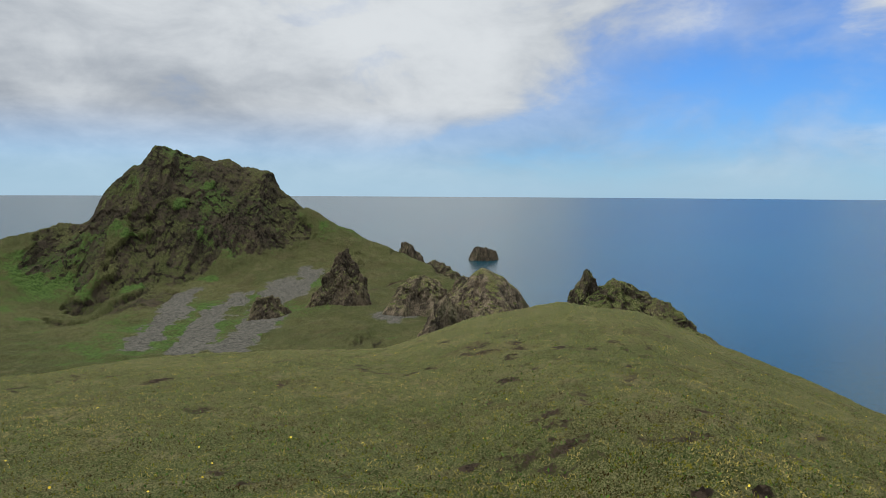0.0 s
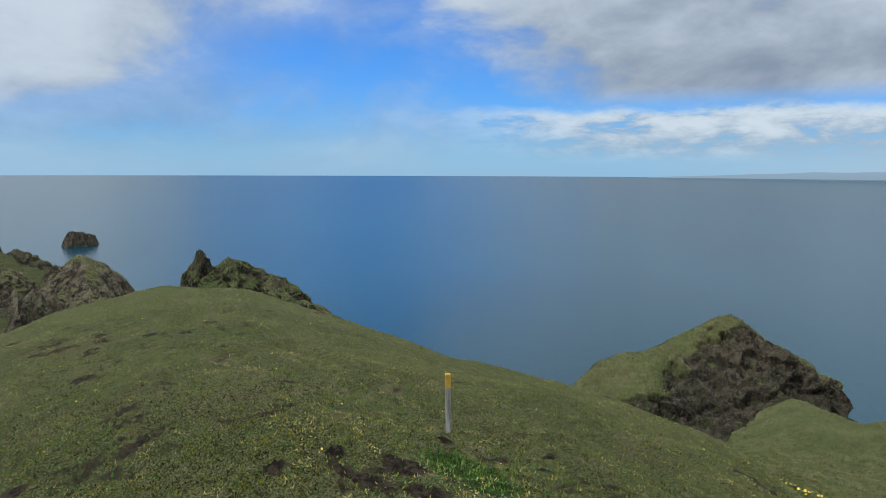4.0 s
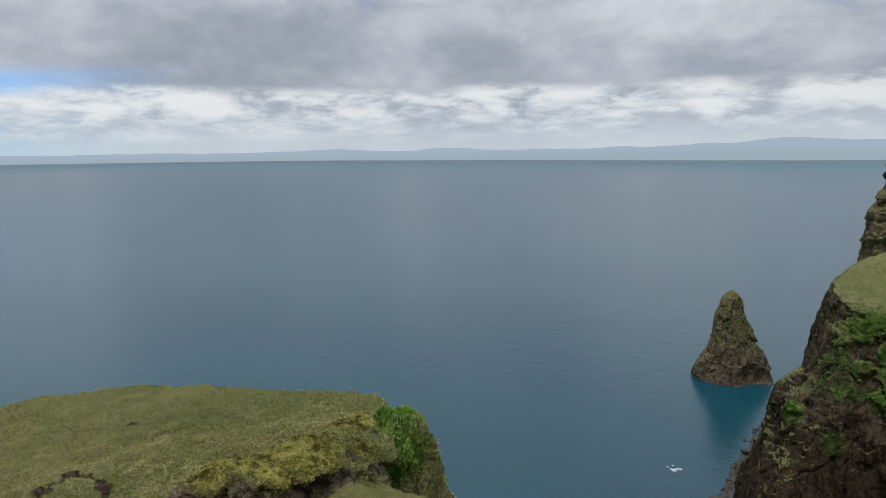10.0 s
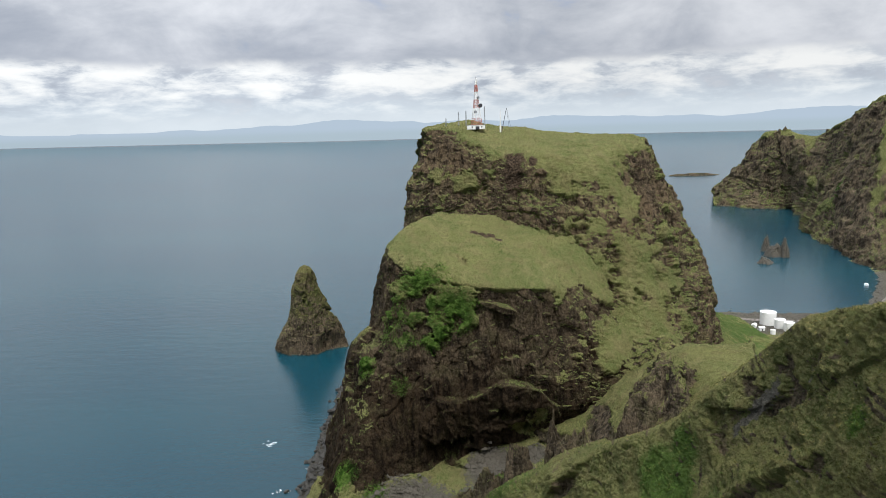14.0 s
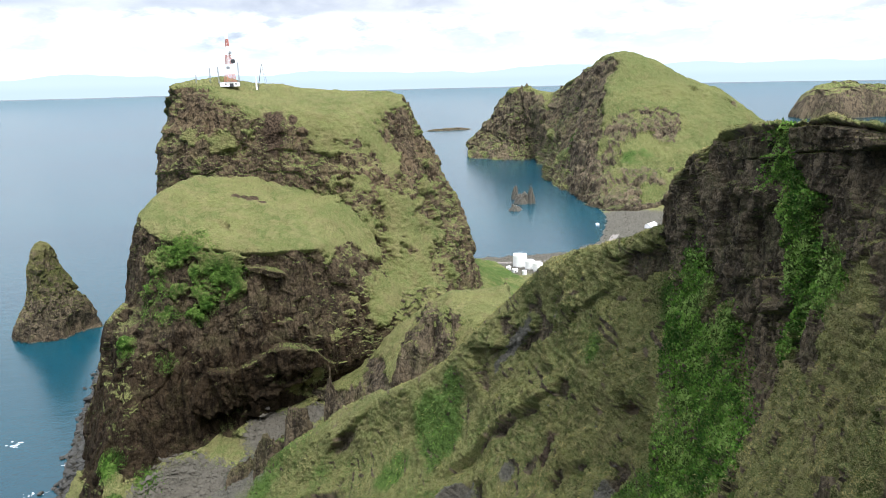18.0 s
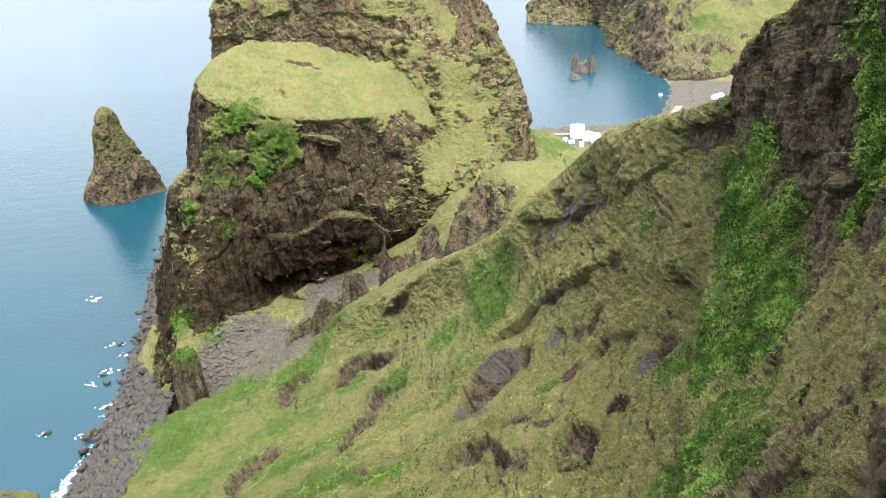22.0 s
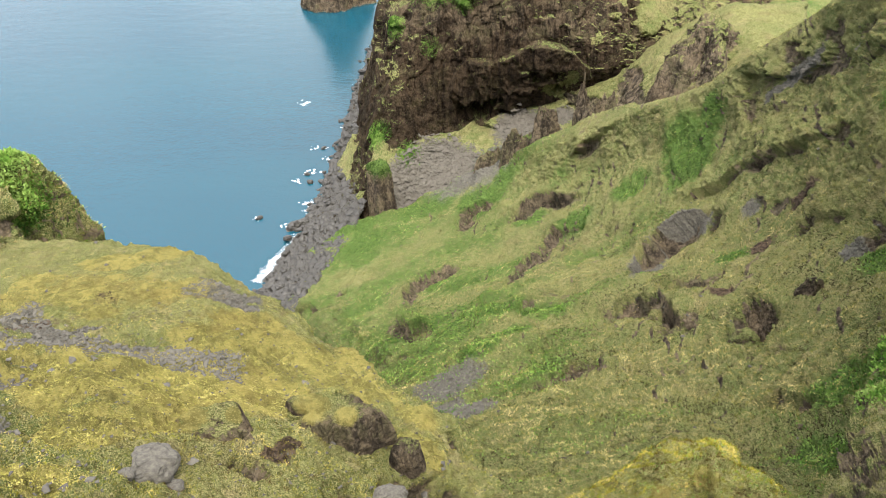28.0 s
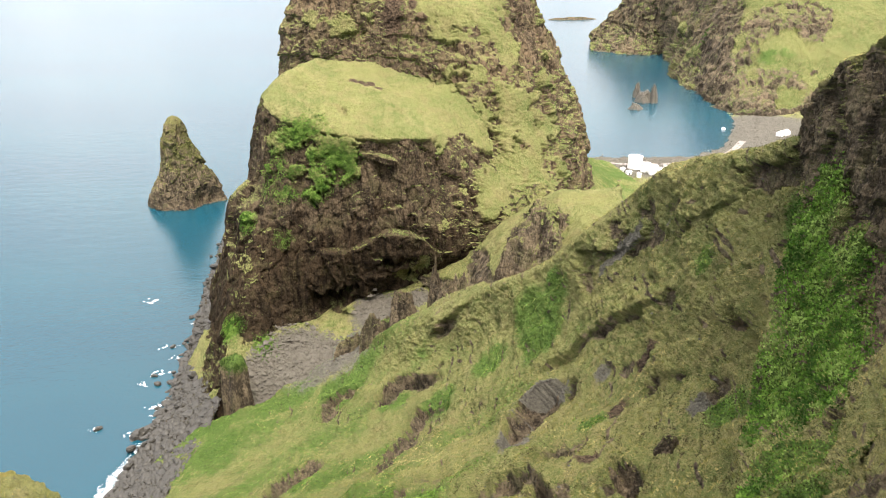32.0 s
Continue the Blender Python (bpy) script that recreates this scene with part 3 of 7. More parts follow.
slope_4 = [(-112.7, 234.7, -1.8), (-68.1, 193.7, 26.8), (-30.5, 152.3, 59), (-9, 130, 82.8), (9.1, 115.9, 95.2), (23.9, 103.5, 107.6), (35.4, 87.3, 119.7), (40.2, 76.2, 128.5), (44.5, 66.6, 140.3), (44.7, 51.3, 157.1)]
slope_5 = [(-73, 175.8, 20.7), (-33.8, 120.7, 70.6), (-18.2, 96.6, 92.5), (-7.4, 90, 100.9), (5.6, 85.1, 108.9), (17.1, 77.3, 117.1), (28, 66.5, 126.8), (33.9, 59.1, 134), (37.6, 51.9, 144.7), (37, 39.4, 160.9)]
slope_6 = [(-32.3, 95, 87.9), (-18.6, 76.1, 107), (-10.7, 67.5, 114.4), (-2.9, 63.2, 119.4), (6, 60, 124.6), (14.7, 55.3, 130.5), (22.1, 48.3, 137.7), (27, 43.4, 143.4), (30.4, 38.5, 151.4), (29.9, 29.5, 165.5)]
slope_7 = [(-14, 43.1, 133.6), (-10.3, 43.1, 134.2), (-6.1, 42.9, 135.1), (-0.8, 42.3, 136.7), (4.6, 41, 139.5), (11.9, 38.4, 142.7), (17.1, 34.1, 148.6), (20.8, 30.7, 153.3), (23.5, 27.3, 159.4), (23, 20.8, 171.2)]
slope_8 = [(-12.3, 32.1, 130), (-8.9, 32.1, 130.6), (-5.1, 31.9, 131.9), (-0.3, 32.3, 132.1), (4.6, 30.9, 136.1), (10.8, 28.2, 142.2), (15.1, 24.9, 149.5), (17.6, 21.9, 156.1), (19.2, 19, 163), (18.2, 14, 174.4)]
slope_rows = [slope_0, slope_1, slope_2, slope_3, slope_4, slope_5, slope_6, slope_7, slope_8]
wall_0 = [(70.6, 111.9, 172.3), (68.4, 107.4, 180.3), (66.4, 97.9, 187), (64.3, 87.2, 190.7), (62.4, 76, 192.9), (60.7, 66.9, 194.1), (58.2, 58.3, 194.1), (55.5, 49.6, 194.3)]
wall_1 = [(68.9, 108.3, 169.1), (67.2, 103.4, 177.1), (65.7, 93.6, 184.1), (63.3, 83, 187.9), (61.7, 72.7, 189.8), (60, 64.9, 191.2), (57.2, 56.5, 191.9), (53.4, 47.4, 192.7)]
wall_2 = [(66.4, 102.7, 166.6), (66, 97, 171.9), (65.4, 90.1, 177.1), (63, 79.4, 180.9), (61.3, 70.4, 184), (59.4, 62.7, 186.1), (55.5, 53.9, 188.3), (50.7, 44.4, 190.1)]
wall_3 = [(63.6, 98.6, 162.2), (64.3, 92.1, 166), (64.5, 85.8, 168.8), (62.2, 76.2, 173.3), (59.8, 67.7, 177.3), (57.9, 60, 180.6), (53.1, 50.7, 183.8), (47.3, 40.7, 186.7)]
wall_4 = [(59.9, 93.8, 158.5), (62.5, 87.3, 160.6), (62.6, 81, 162), (61.3, 73, 167.5), (58.7, 64.7, 172.1), (55.8, 56.4, 176.4), (50.1, 46.5, 180.6), (43, 36.4, 184.5)]
wall_5 = [(56.9, 89.8, 152.9), (59.4, 83.4, 154.5), (59.9, 76.7, 157.4), (58.6, 68.8, 161.9), (55.8, 60.5, 167.2), (52.1, 51.7, 172.6), (44.6, 40.7, 178.5), (38, 31.5, 183)]
wall_6 = [(52.9, 84.1, 146.9), (55.2, 77.7, 149), (55, 70.4, 153), (53.4, 62.7, 158.2), (50.9, 54.2, 163.7), (46.2, 44.9, 169.9), (38.4, 34.2, 177.1), (32.2, 26, 182.1)]
wall_7 = [(48, 76.5, 141.2), (49.4, 69.6, 144.7), (48.8, 61.3, 150.2), (46.2, 53.1, 156.8), (43.2, 45, 163.2), (38, 36, 170), (32, 27.7, 176.4), (27, 21.2, 181.6)]
wall_8 = [(41.3, 64.3, 140.5), (41.5, 56.9, 145.8), (40.1, 49.2, 152.6), (37.5, 42.2, 159.5), (33.9, 34.6, 166.4), (29.5, 27.7, 173.2), (26, 22.7, 178.2), (22.3, 17.7, 183.1)]
wall_9 = [(31.8, 49, 144.6), (31.6, 41.9, 151.3), (30.3, 35.2, 158.4), (27.7, 29.5, 165.3), (24.8, 23.9, 171.5), (22.1, 19.5, 176.9), (19.7, 16.1, 180.7), (17.3, 12.7, 184.5)]
wall_10 = [(22, 33.9, 152.1), (21.8, 27.9, 159.2), (21.2, 23.2, 165.5), (19.5, 19.3, 171.4), (17.5, 15.6, 176.6), (15.9, 12.9, 180.7), (14, 10.5, 184.1), (12, 8.1, 187.6)]
wall_rows = [wall_0, wall_1, wall_2, wall_3, wall_4, wall_5, wall_6, wall_7, wall_8, wall_9, wall_10]
moss_0 = [(-9.4, 6.3, 192.5), (-16.0, 14.7, 188.9), (-15.2, 16.4, 188.3), (-11.8, 15.3, 189.2), (-8.1, 13.1, 190.6), (-5.6, 11, 191.3), (-3.7, 9.7, 191.2), (-2.2, 8.6, 191.3), (-1.2, 7.8, 191.3), (-0.4, 6.9, 191.2)]
moss_1 = [(-8.1, 5.2, 193.2), (-11.1, 9.6, 191.8), (-10.1, 10.2, 191.7), (-8.2, 10, 192), (-6.1, 9.3, 192.5), (-4.8, 8.7, 192.4), (-3.4, 8, 192.3), (-2.3, 7.6, 192.1), (-1.5, 7.1, 191.8), (-0.8, 6.4, 191.5)]
moss_2 = [(-6.8, 4.1, 194.1), (-7.5, 6.0, 194.2), (-6.8, 6.4, 194), (-5.9, 6.7, 193.8), (-5, 7, 193.5), (-4.1, 6.8, 193.3), (-3.2, 6.6, 193), (-2.3, 6.4, 192.7), (-1.6, 6.1, 192.4), (-1.1, 5.7, 191.9)]
moss_3 = [(-5.5, 3.1, 195.1), (-5.6, 4.1, 195.2), (-5.2, 4.4, 194.9), (-4.7, 4.9, 194.6), (-4.1, 5.1, 194.2), (-3.5, 5.3, 193.9), (-2.8, 5.4, 193.5), (-2.1, 5.3, 193.1), (-1.6, 5.2, 192.8), (-1.2, 5, 192.3)]
moss_4 = [(-4.2, 2.1, 196.1), (-4.2, 2.7, 196.0), (-3.9, 2.9, 195.8), (-3.6, 3.2, 195.4), (-3.1, 3.4, 194.9), (-2.8, 3.7, 194.5), (-2.3, 3.9, 194), (-1.8, 4.1, 193.5), (-1.4, 4.1, 193.1), (-1, 4, 192.7)]
moss_rows = [moss_0, moss_1, moss_2, moss_3, moss_4]
plateau_0 = [(-64.9, 13.3, 178.8), (-62.5, 14.8, 180.5), (-57.7, 17.5, 180.7), (-48.8, 18.6, 183.4), (-43, 21.8, 184.5), (-37, 24.1, 185), (-31.2, 25.3, 185.5), (-26.4, 24.6, 186.7), (-22.6, 22.8, 187.8), (-18.3, 19.9, 188.4)]
plateau_1 = [(-43.8, 6.4, 183.3), (-43.3, 9.4, 184.2), (-40.5, 12.1, 184.6), (-36.6, 14.2, 185.8), (-32.3, 16.3, 186.7), (-28, 17.8, 187.5), (-23.8, 18.5, 188.2), (-20.9, 18.8, 189), (-18.5, 18.4, 189.4), (-17, 18.4, 189.1)]
plateau_2 = [(-32.1, 3.9, 187.1), (-28.8, 5.2, 188.1), (-26.4, 6.8, 188.4), (-23.7, 8.6, 188.8), (-22, 10.1, 189.2), (-20.2, 11.3, 189.6), (-18.8, 12.7, 189.9), (-17.7, 14.2, 190), (-16.9, 15.7, 190), (-16.5, 17.6, 189.3)]
plateau_3 = [(-22.1, 2.6, 190.1), (-19.9, 3.8, 190.4), (-18.6, 5, 190.3), (-17.7, 6.3, 190.4), (-17.1, 7.6, 190.5), (-17.9, 9.3, 190.3), (-17.5, 11, 190.1), (-16.5, 12.4, 190), (-16.2, 14.3, 189.8), (-16.1, 17.1, 189.3)]
plateau_4 = [(-17.2, 1.9, 191.4), (-16.0, 2.9, 191.4), (-15.2, 4.0, 191.3), (-14.8, 5.2, 191.2), (-15.8, 6.9, 190.6), (-17.5, 9.2, 189.4), (-17.1, 10.7, 189.2), (-16.1, 12.1, 189.3), (-15.8, 14.1, 188.9), (-15.7, 16.7, 188.3)]
plateau_5 = [(-14.2, 1.5, 191.7), (-14.1, 2.5, 191.5), (-13.3, 3.4, 191.6), (-13.0, 4.5, 191.4), (-14.5, 6.2, 189.5), (-16.6, 8.7, 187.7), (-16.3, 10.2, 187.4), (-15.3, 11.7, 187.5), (-15.0, 13.6, 187.1), (-14.9, 16.2, 186.3)]
plateau_rows = [plateau_0, plateau_1, plateau_2, plateau_3, plateau_4, plateau_5]
pyramid_0 = [(-104, -5.9, 166.8), (-108.1, -1.8, 170.4), (-110, 5.1, 172.6), (-111.5, 11.5, 175.5), (-110.8, 16.9, 177.9), (-107.7, 22.7, 174.9), (-102.4, 27.7, 172), (-99.9, 29, 172.2), (-95.8, 28.6, 167.5)]
pyramid_1 = [(-100, -5.2, 167.5), (-94.1, -0.3, 168.9), (-97, 5.1, 171.2), (-100.7, 8.8, 173.4), (-103.9, 15.8, 176.7), (-100.9, 21.2, 173.6), (-97.8, 25.6, 170.6), (-96.1, 27.7, 170), (-91.9, 27.8, 167.2)]
pyramid_2 = [(-95, -5.4, 167.2), (-88.1, 0.3, 169.1), (-90, 5.4, 169.6), (-91.6, 9.9, 169.5), (-93.9, 14.9, 170.7), (-94, 19.7, 171.2), (-92.2, 23.3, 169.9), (-90.4, 26, 168.6), (-88, 26.8, 166.2)]
pyramid_3 = [(-90, -5.4, 164.4), (-84.1, 0.8, 166.2), (-82, 4.7, 167.4), (-81.6, 8.7, 167.1), (-83.1, 13.1, 166.9), (-84.2, 17.6, 167.5), (-85.4, 21.6, 167.5), (-86.5, 24.9, 166.1), (-86.1, 26.4, 163)]
pyramid_rows = [pyramid_0, pyramid_1, pyramid_2, pyramid_3]
blatindur_0 = [(-101, -632.4, 140), (-161, -640.5, 158), (-203.2, -649.4, 169.8), (-228.8, -651.4, 176.8), (-248, -649.7, 204.8), (-273.8, -644.6, 225.4), (-287.5, -638.6, 240.4), (-313.2, -632.1, 234.2), (-344, -615.8, 227.6), (-372.4, -593.1, 219.5), (-379.9, -576.4, 199.3), (-393.9, -542.4, 177.5), (-407.6, -493.8, 158.3), (-414.1, -434.6, 141.8), (-394, -369.7, 132.5), (-355.5, -307.8, 128.2)]
blatindur_1 = [(-94, -593, 128.3), (-150.4, -601.9, 138.7), (-190.5, -611.4, 148.3), (-211.6, -604.4, 156.6), (-227.4, -598.7, 170), (-247.3, -585.3, 179.2), (-267.5, -581.8, 193.1), (-289.8, -576.6, 193.1), (-311.7, -559.3, 188.4), (-333.4, -540.8, 183.6), (-352.1, -534.9, 168.6), (-370.2, -510.2, 154.2), (-375.7, -455.3, 142.8), (-369.6, -394.1, 134.6), (-347.6, -331.4, 130.3), (-317.7, -275, 129)]
blatindur_2 = [(-83.8, -533.9, 118.1), (-137.4, -553.6, 120.3), (-168.1, -550.3, 113.1), (-186.9, -538.9, 110.3), (-204.6, -532.4, 121.5), (-223.3, -527, 128.6), (-242.5, -521.8, 130.4), (-263.1, -517.3, 132.6), (-279.1, -503.1, 130.3), (-303.9, -494.4, 135.7), (-331.7, -488.3, 137.8), (-341.3, -463.1, 136.3), (-337.5, -409.1, 131.7), (-318.9, -345.6, 127.9), (-301.8, -292.4, 128.7), (-279.9, -242.3, 129.9)]
blatindur_3 = [(-66.1, -425.3, 120.8), (-105.4, -427.6, 120.3), (-128.2, -421.3, 121), (-147.3, -425.6, 120.9), (-161.1, -420.6, 121.4), (-175.1, -415, 122), (-189.3, -408.7, 122.7), (-203.7, -401.7, 123.6), (-218.1, -394, 124.5), (-235.5, -383.9, 125.4), (-247.1, -364.5, 128.2), (-255.1, -346.6, 131.1), (-248.2, -301.2, 130.8), (-237.5, -257.5, 132), (-237.2, -229.8, 133.2), (-227, -196.5, 137)]
blatindur_4 = [(-42.4, -277.2, 133.7), (-66.4, -272.5, 131.7), (-80.9, -268.5, 129.6), (-91, -265.2, 128.3), (-99.6, -262.1, 127.2), (-108.3, -258.6, 126.1), (-117.2, -254.7, 125.1), (-126.2, -250.4, 124.2), (-135.2, -245.6, 123.3), (-140.9, -230.7, 125.2), (-151.3, -224, 124.5), (-154, -209.9, 126.8), (-159, -193.3, 129.1), (-162.8, -176.7, 131.7), (-165.3, -160.2, 134.5), (-166.5, -144.1, 137.5)]
blatindur_rows = [blatindur_0, blatindur_1, blatindur_2, blatindur_3, blatindur_4]
heimaklettur_0 = [(510.6, 1726.3, 23.8), (557.8, 1701.1, 85.5), (606.7, 1673.7, 157.1), (647.3, 1647.7, 161.5), (685.1, 1599.8, 148), (671.5, 1408.4, 197.4), (675, 1306.2, 229.8), (688.3, 1265.2, 235.3), (728.2, 1231.1, 216.3), (780.4, 1198.7, 182.6), (835.9, 1173, 155.1), (882.7, 1150.8, 116.9), (933.4, 1110.1, 71.7)]
heimaklettur_1 = [(503.2, 1697.2, 12.9), (561.2, 1668.4, 60.3), (599.4, 1633.8, 100.6), (639.3, 1607.8, 100.2), (631, 1470.6, 82.8), (604.2, 1263.3, 138.4), (608.3, 1183.1, 169.9), (632.7, 1147.4, 169.5), (673.6, 1123.9, 159.2), (731.6, 1111.1, 148.1), (795, 1103.8, 127.1), (845.4, 1091.2, 96.8), (896.2, 1062.9, 57.6)]
heimaklettur_2 = [(495.8, 1668.1, 1.1), (557.9, 1637.8, 29.2), (605.1, 1610.3, 42.5), (634.8, 1577.3, 43.7), (572.6, 1332.5, 49.5), (549.4, 1167.5, 85.4), (565.1, 1104.1, 108.1), (591.7, 1067.3, 109.2), (625.1, 1036.4, 100.8), (684.6, 1034.3, 107.2), (750.5, 1037.3, 95), (807.5, 1032, 78.9), (858.9, 1015.9, 45.1)]
heimaklettur_3 = [(479.2, 1612.7, -2.8), (548.3, 1589.6, -2.8), (595.4, 1565.5, -2.8), (630.3, 1547.6, -2.8), (511.1, 1209.9, -2.8), (512.9, 1106.4, -2.8), (494.3, 1003.5, -1.8), (499.4, 931.3, 3.2), (539.8, 914.3, 8.2), (610, 923.3, 10.2), (684, 933.2, 12.2), (754.5, 947.4, 14.2), (792.2, 930.6, 14.2)]
heimaklettur_4 = [(474.7, 1597.9, -8.8), (543.2, 1575.2, -8.8), (590.2, 1551.7, -8.8), (625, 1534.2, -8.8), (508, 1202.4, -8.8), (508.9, 1097.2, -8.8), (494.2, 1002.8, -8.8), (510.2, 950.8, -7.8), (555.5, 940.1, -5.8), (630.6, 953.4, -4.8), (707.5, 963.8, -4.8), (776.7, 973.4, -3.8), (815.8, 956.4, -3.8)]
heimaklettur_rows = [heimaklettur_0, heimaklettur_1, heimaklettur_2, heimaklettur_3, heimaklettur_4]
shore_0 = [(-125.2, 524.7, -0.1), (-119.4, 446.5, -0.1), (-114.8, 391.8, -0.1), (-110.9, 346.2, -0.1), (-109.2, 315.9, -0.1), (-109.4, 296.6, -0.1), (-111.3, 266.8, -0.1), (-114.3, 240.5, -0.1), (-118.2, 213.5, -0.1)]
shore_1 = [(-106.5, 498.1, 5.9), (-101.7, 429.2, 5.9), (-98.5, 377, 5.9), (-96.5, 336.4, 5.9), (-96.1, 307, 5.9), (-95.8, 287.3, 5.9), (-97.2, 259.6, 5.9), (-100.8, 234.1, 5.9), (-105.2, 207.8, 5.9)]
shore_2 = [(-82.1, 465.2, 14.9), (-80.2, 405.8, 14.9), (-78.7, 356.8, 14.9), (-78, 318.7, 14.9), (-78.4, 290.9, 14.9), (-77.6, 273.5, 14.9), (-80, 248.4, 14.9), (-84.1, 224.1, 14.9), (-89.1, 199.1, 14.9)]
shore_rows = [shore_0, shore_1, shore_2]
flank_0 = [(73.2, 434, 56.2), (113.6, 461.3, 60.9), (153.5, 538.6, 55.2), (203.4, 659.4, 19.6), (233.9, 693.5, 5.5)]
flank_1 = [(70.4, 419.2, 42.5), (111.1, 436.2, 49.1), (155.5, 506.8, 38.7), (209.5, 604.8, 14), (236.1, 633.3, 6.5)]
flank_2 = [(66.7, 399.6, 28.4), (109.5, 415.9, 37.2), (158.3, 474.4, 29.1), (212.1, 561.4, 11.3), (241.1, 589.6, 8.5)]
flank_3 = [(63, 379.9, 12.5), (105, 386.1, 23.9), (152.9, 423.3, 23.5), (218.3, 515.8, 11), (257.2, 549.5, 9.5)]
flank_rows = [flank_0, flank_1, flank_2, flank_3]
isthmus_0 = [(226, 747.3, -1.5), (272, 739.2, -1.5), (337.7, 739.6, -1.5), (391, 777.5, -1.5), (434.1, 847.9, -1.5), (473.7, 935.1, -1.5), (466, 996.3, -1.5)]
isthmus_1 = [(223.7, 719, 2), (268, 711.2, 2), (329.3, 706.9, 2), (391.8, 747.7, 2), (449.1, 834.4, 2), (502.6, 939.1, 2), (495.4, 1002.5, 2)]
isthmus_2 = [(227.4, 665.2, 4.5), (265.2, 656.7, 4.5), (328.4, 653.3, 4.5), (411.2, 692.8, 4.5), (491.1, 811.7, 4.5), (554.9, 941.7, 5.5), (546.8, 1006.6, 7.5)]
isthmus_3 = [(222.2, 588.2, 7.5), (255.9, 581, 7.5), (331.1, 582.5, 7.5), (413.5, 583, 7.5), (539.7, 737.1, 9.5), (595.2, 885.3, 13.5), (589.4, 987.3, 21.5)]
isthmus_rows = [isthmus_0, isthmus_1, isthmus_2, isthmus_3]

# patches of rock, herbs, moss and scree on the land: place and radius
SPOTS = {}
SPOTS["klif_shoulder_block", "lush"] = [(-37.95, 336.8, 114.5, 16), (-49.18, 337.8, 104.5, 11), (-20.63, 333.9, 110.9, 9.3), (-31.83, 331.1, 99.17, 7.3), (-69.56, 332.7, 83.68, 5.4), (-48.81, 324.2, 76.01, 4.6), (-73.83, 306, 38.53, 5.9), (-59.21, 301.6, 30.08, 6.3)]
SPOTS["klif_shoulder_block", "turf"] = [(45.76, 358.6, 100.8, 12), (63.55, 360.8, 85.83, 14), (29.8, 336.1, 76.09, 6.3), (50.26, 383.8, 116.3, 13), (4.67, 417.4, 142.8, 13), (23.59, 355.2, 121.5, 12)]
SPOTS["klif_shoulder_block", "scree"] = [(-40.76, 296, 21.58, 19), (-1.81, 322.2, 35.21, 14), (-54.59, 290.4, 19.39, 14), (15.45, 330.5, 39.17, 6.4)]
SPOTS["klif_shoulder_block", "rock"] = [(-49.3, 322.9, 71.02, 22), (-38.05, 322.3, 61.27, 22), (-15.89, 329.2, 81.18, 22), (8.63, 337.7, 86.87, 17), (29.69, 346.5, 99.61, 14), (-67.7, 328.2, 65.69, 17), (-74.85, 328.4, 49.48, 15), (-4.99, 322.9, 59.22, 14), (28.94, 335.3, 64.39, 12), (42.17, 343.9, 74.87, 12)]
SPOTS["klif_shoulder_block", "dent"] = [(3.85, 346.9, 90.29, 5)]
SPOTS["green_slope", "scree"] = [(-22.63, 294.7, 33.22, 27), (27.99, 135.7, 96.49, 4), (48.09, 140.1, 111.8, 2.6), (53.01, 98.86, 128.8, 2), (64.02, 148.7, 144.4, 1.6), (-13.31, 94.76, 95.03, 7.1), (-8.35, 78.27, 108.2, 4.8), (-14.81, 82.93, 103.6, 5.1)]
SPOTS["green_slope", "lush"] = [(46.05, 64.28, 147.5, 6), (44.83, 195.8, 97.95, 8.1), (51.21, 189.5, 108.1, 6.9), (-19.74, 254.6, 35.55, 11), (17.43, 196.5, 64.58, 6.7), (-50.92, 267.4, 19.33, 12), (-70.92, 241.8, 17.97, 12), (-13.48, 132.7, 81.53, 6.4), (5.07, 123.9, 91.42, 6.5), (41.21, 122, 112.1, 3.7), (54.49, 92.24, 132.9, 4), (32.82, 196, 80.57, 6.5), (0.75, 218.2, 52.01, 6.3), (-28.9, 188.5, 45.05, 6.8), (64.28, 127.8, 144.2, 3), (-8.61, 106.5, 94.61, 5.4), (-25.07, 140.9, 69.82, 5.4), (-2.91, 111.5, 93.48, 4.9), (-35.36, 136.2, 67.22, 4.6), (38.13, 62.61, 136.3, 4.7), (29.62, 48.53, 141.1, 3.3), (39.11, 54.02, 150.1, 4.6), (68.63, 105.7, 159.8, 4.7), (44.36, 182.2, 99.13, 10), (-40.92, 269.4, 22.62, 13), (-11.94, 263.3, 43.13, 7.3), (-77.72, 264, 13.45, 13), (-5.27, 128.3, 85.86, 6.1), (43.48, 54.77, 156.2, 3.3)]
SPOTS["green_slope", "rock"] = [(11.95, 226, 55.41, 3.6), (19.23, 221.9, 62, 2.7), (-2.57, 177.9, 58.88, 2.4), (7.52, 195.9, 57.26, 2.3), (1.4, 189.9, 55.66, 2.3), (-7.68, 162.1, 64.19, 2), (35.89, 145.8, 93.26, 3.9), (44.95, 147.4, 101.3, 3.5), (31.77, 114, 110.5, 2.5), (64.01, 108, 139.8, 2.3), (61.77, 133.8, 132.7, 2.3), (53.53, 132.7, 115.7, 2.4), (37.69, 212.1, 86.19, 1.6), (-17.58, 192.9, 49.13, 1.9), (-33.59, 236.4, 27.99, 2), (37.43, 106.5, 116.7, 2), (38.31, 90.56, 119, 1.8), (-28.11, 122.3, 73.48, 2.6), (26.84, 102.2, 107.6, 2.3), (2.39, 66.54, 121.9, 0.98), (30.72, 98.39, 111.4, 1.6)]
SPOTS["green_slope", "soil"] = [(46.7, 120.9, 113.8, 2.6), (36.3, 104.2, 114, 1.6), (55, 128.5, 121.4, 2.2)]
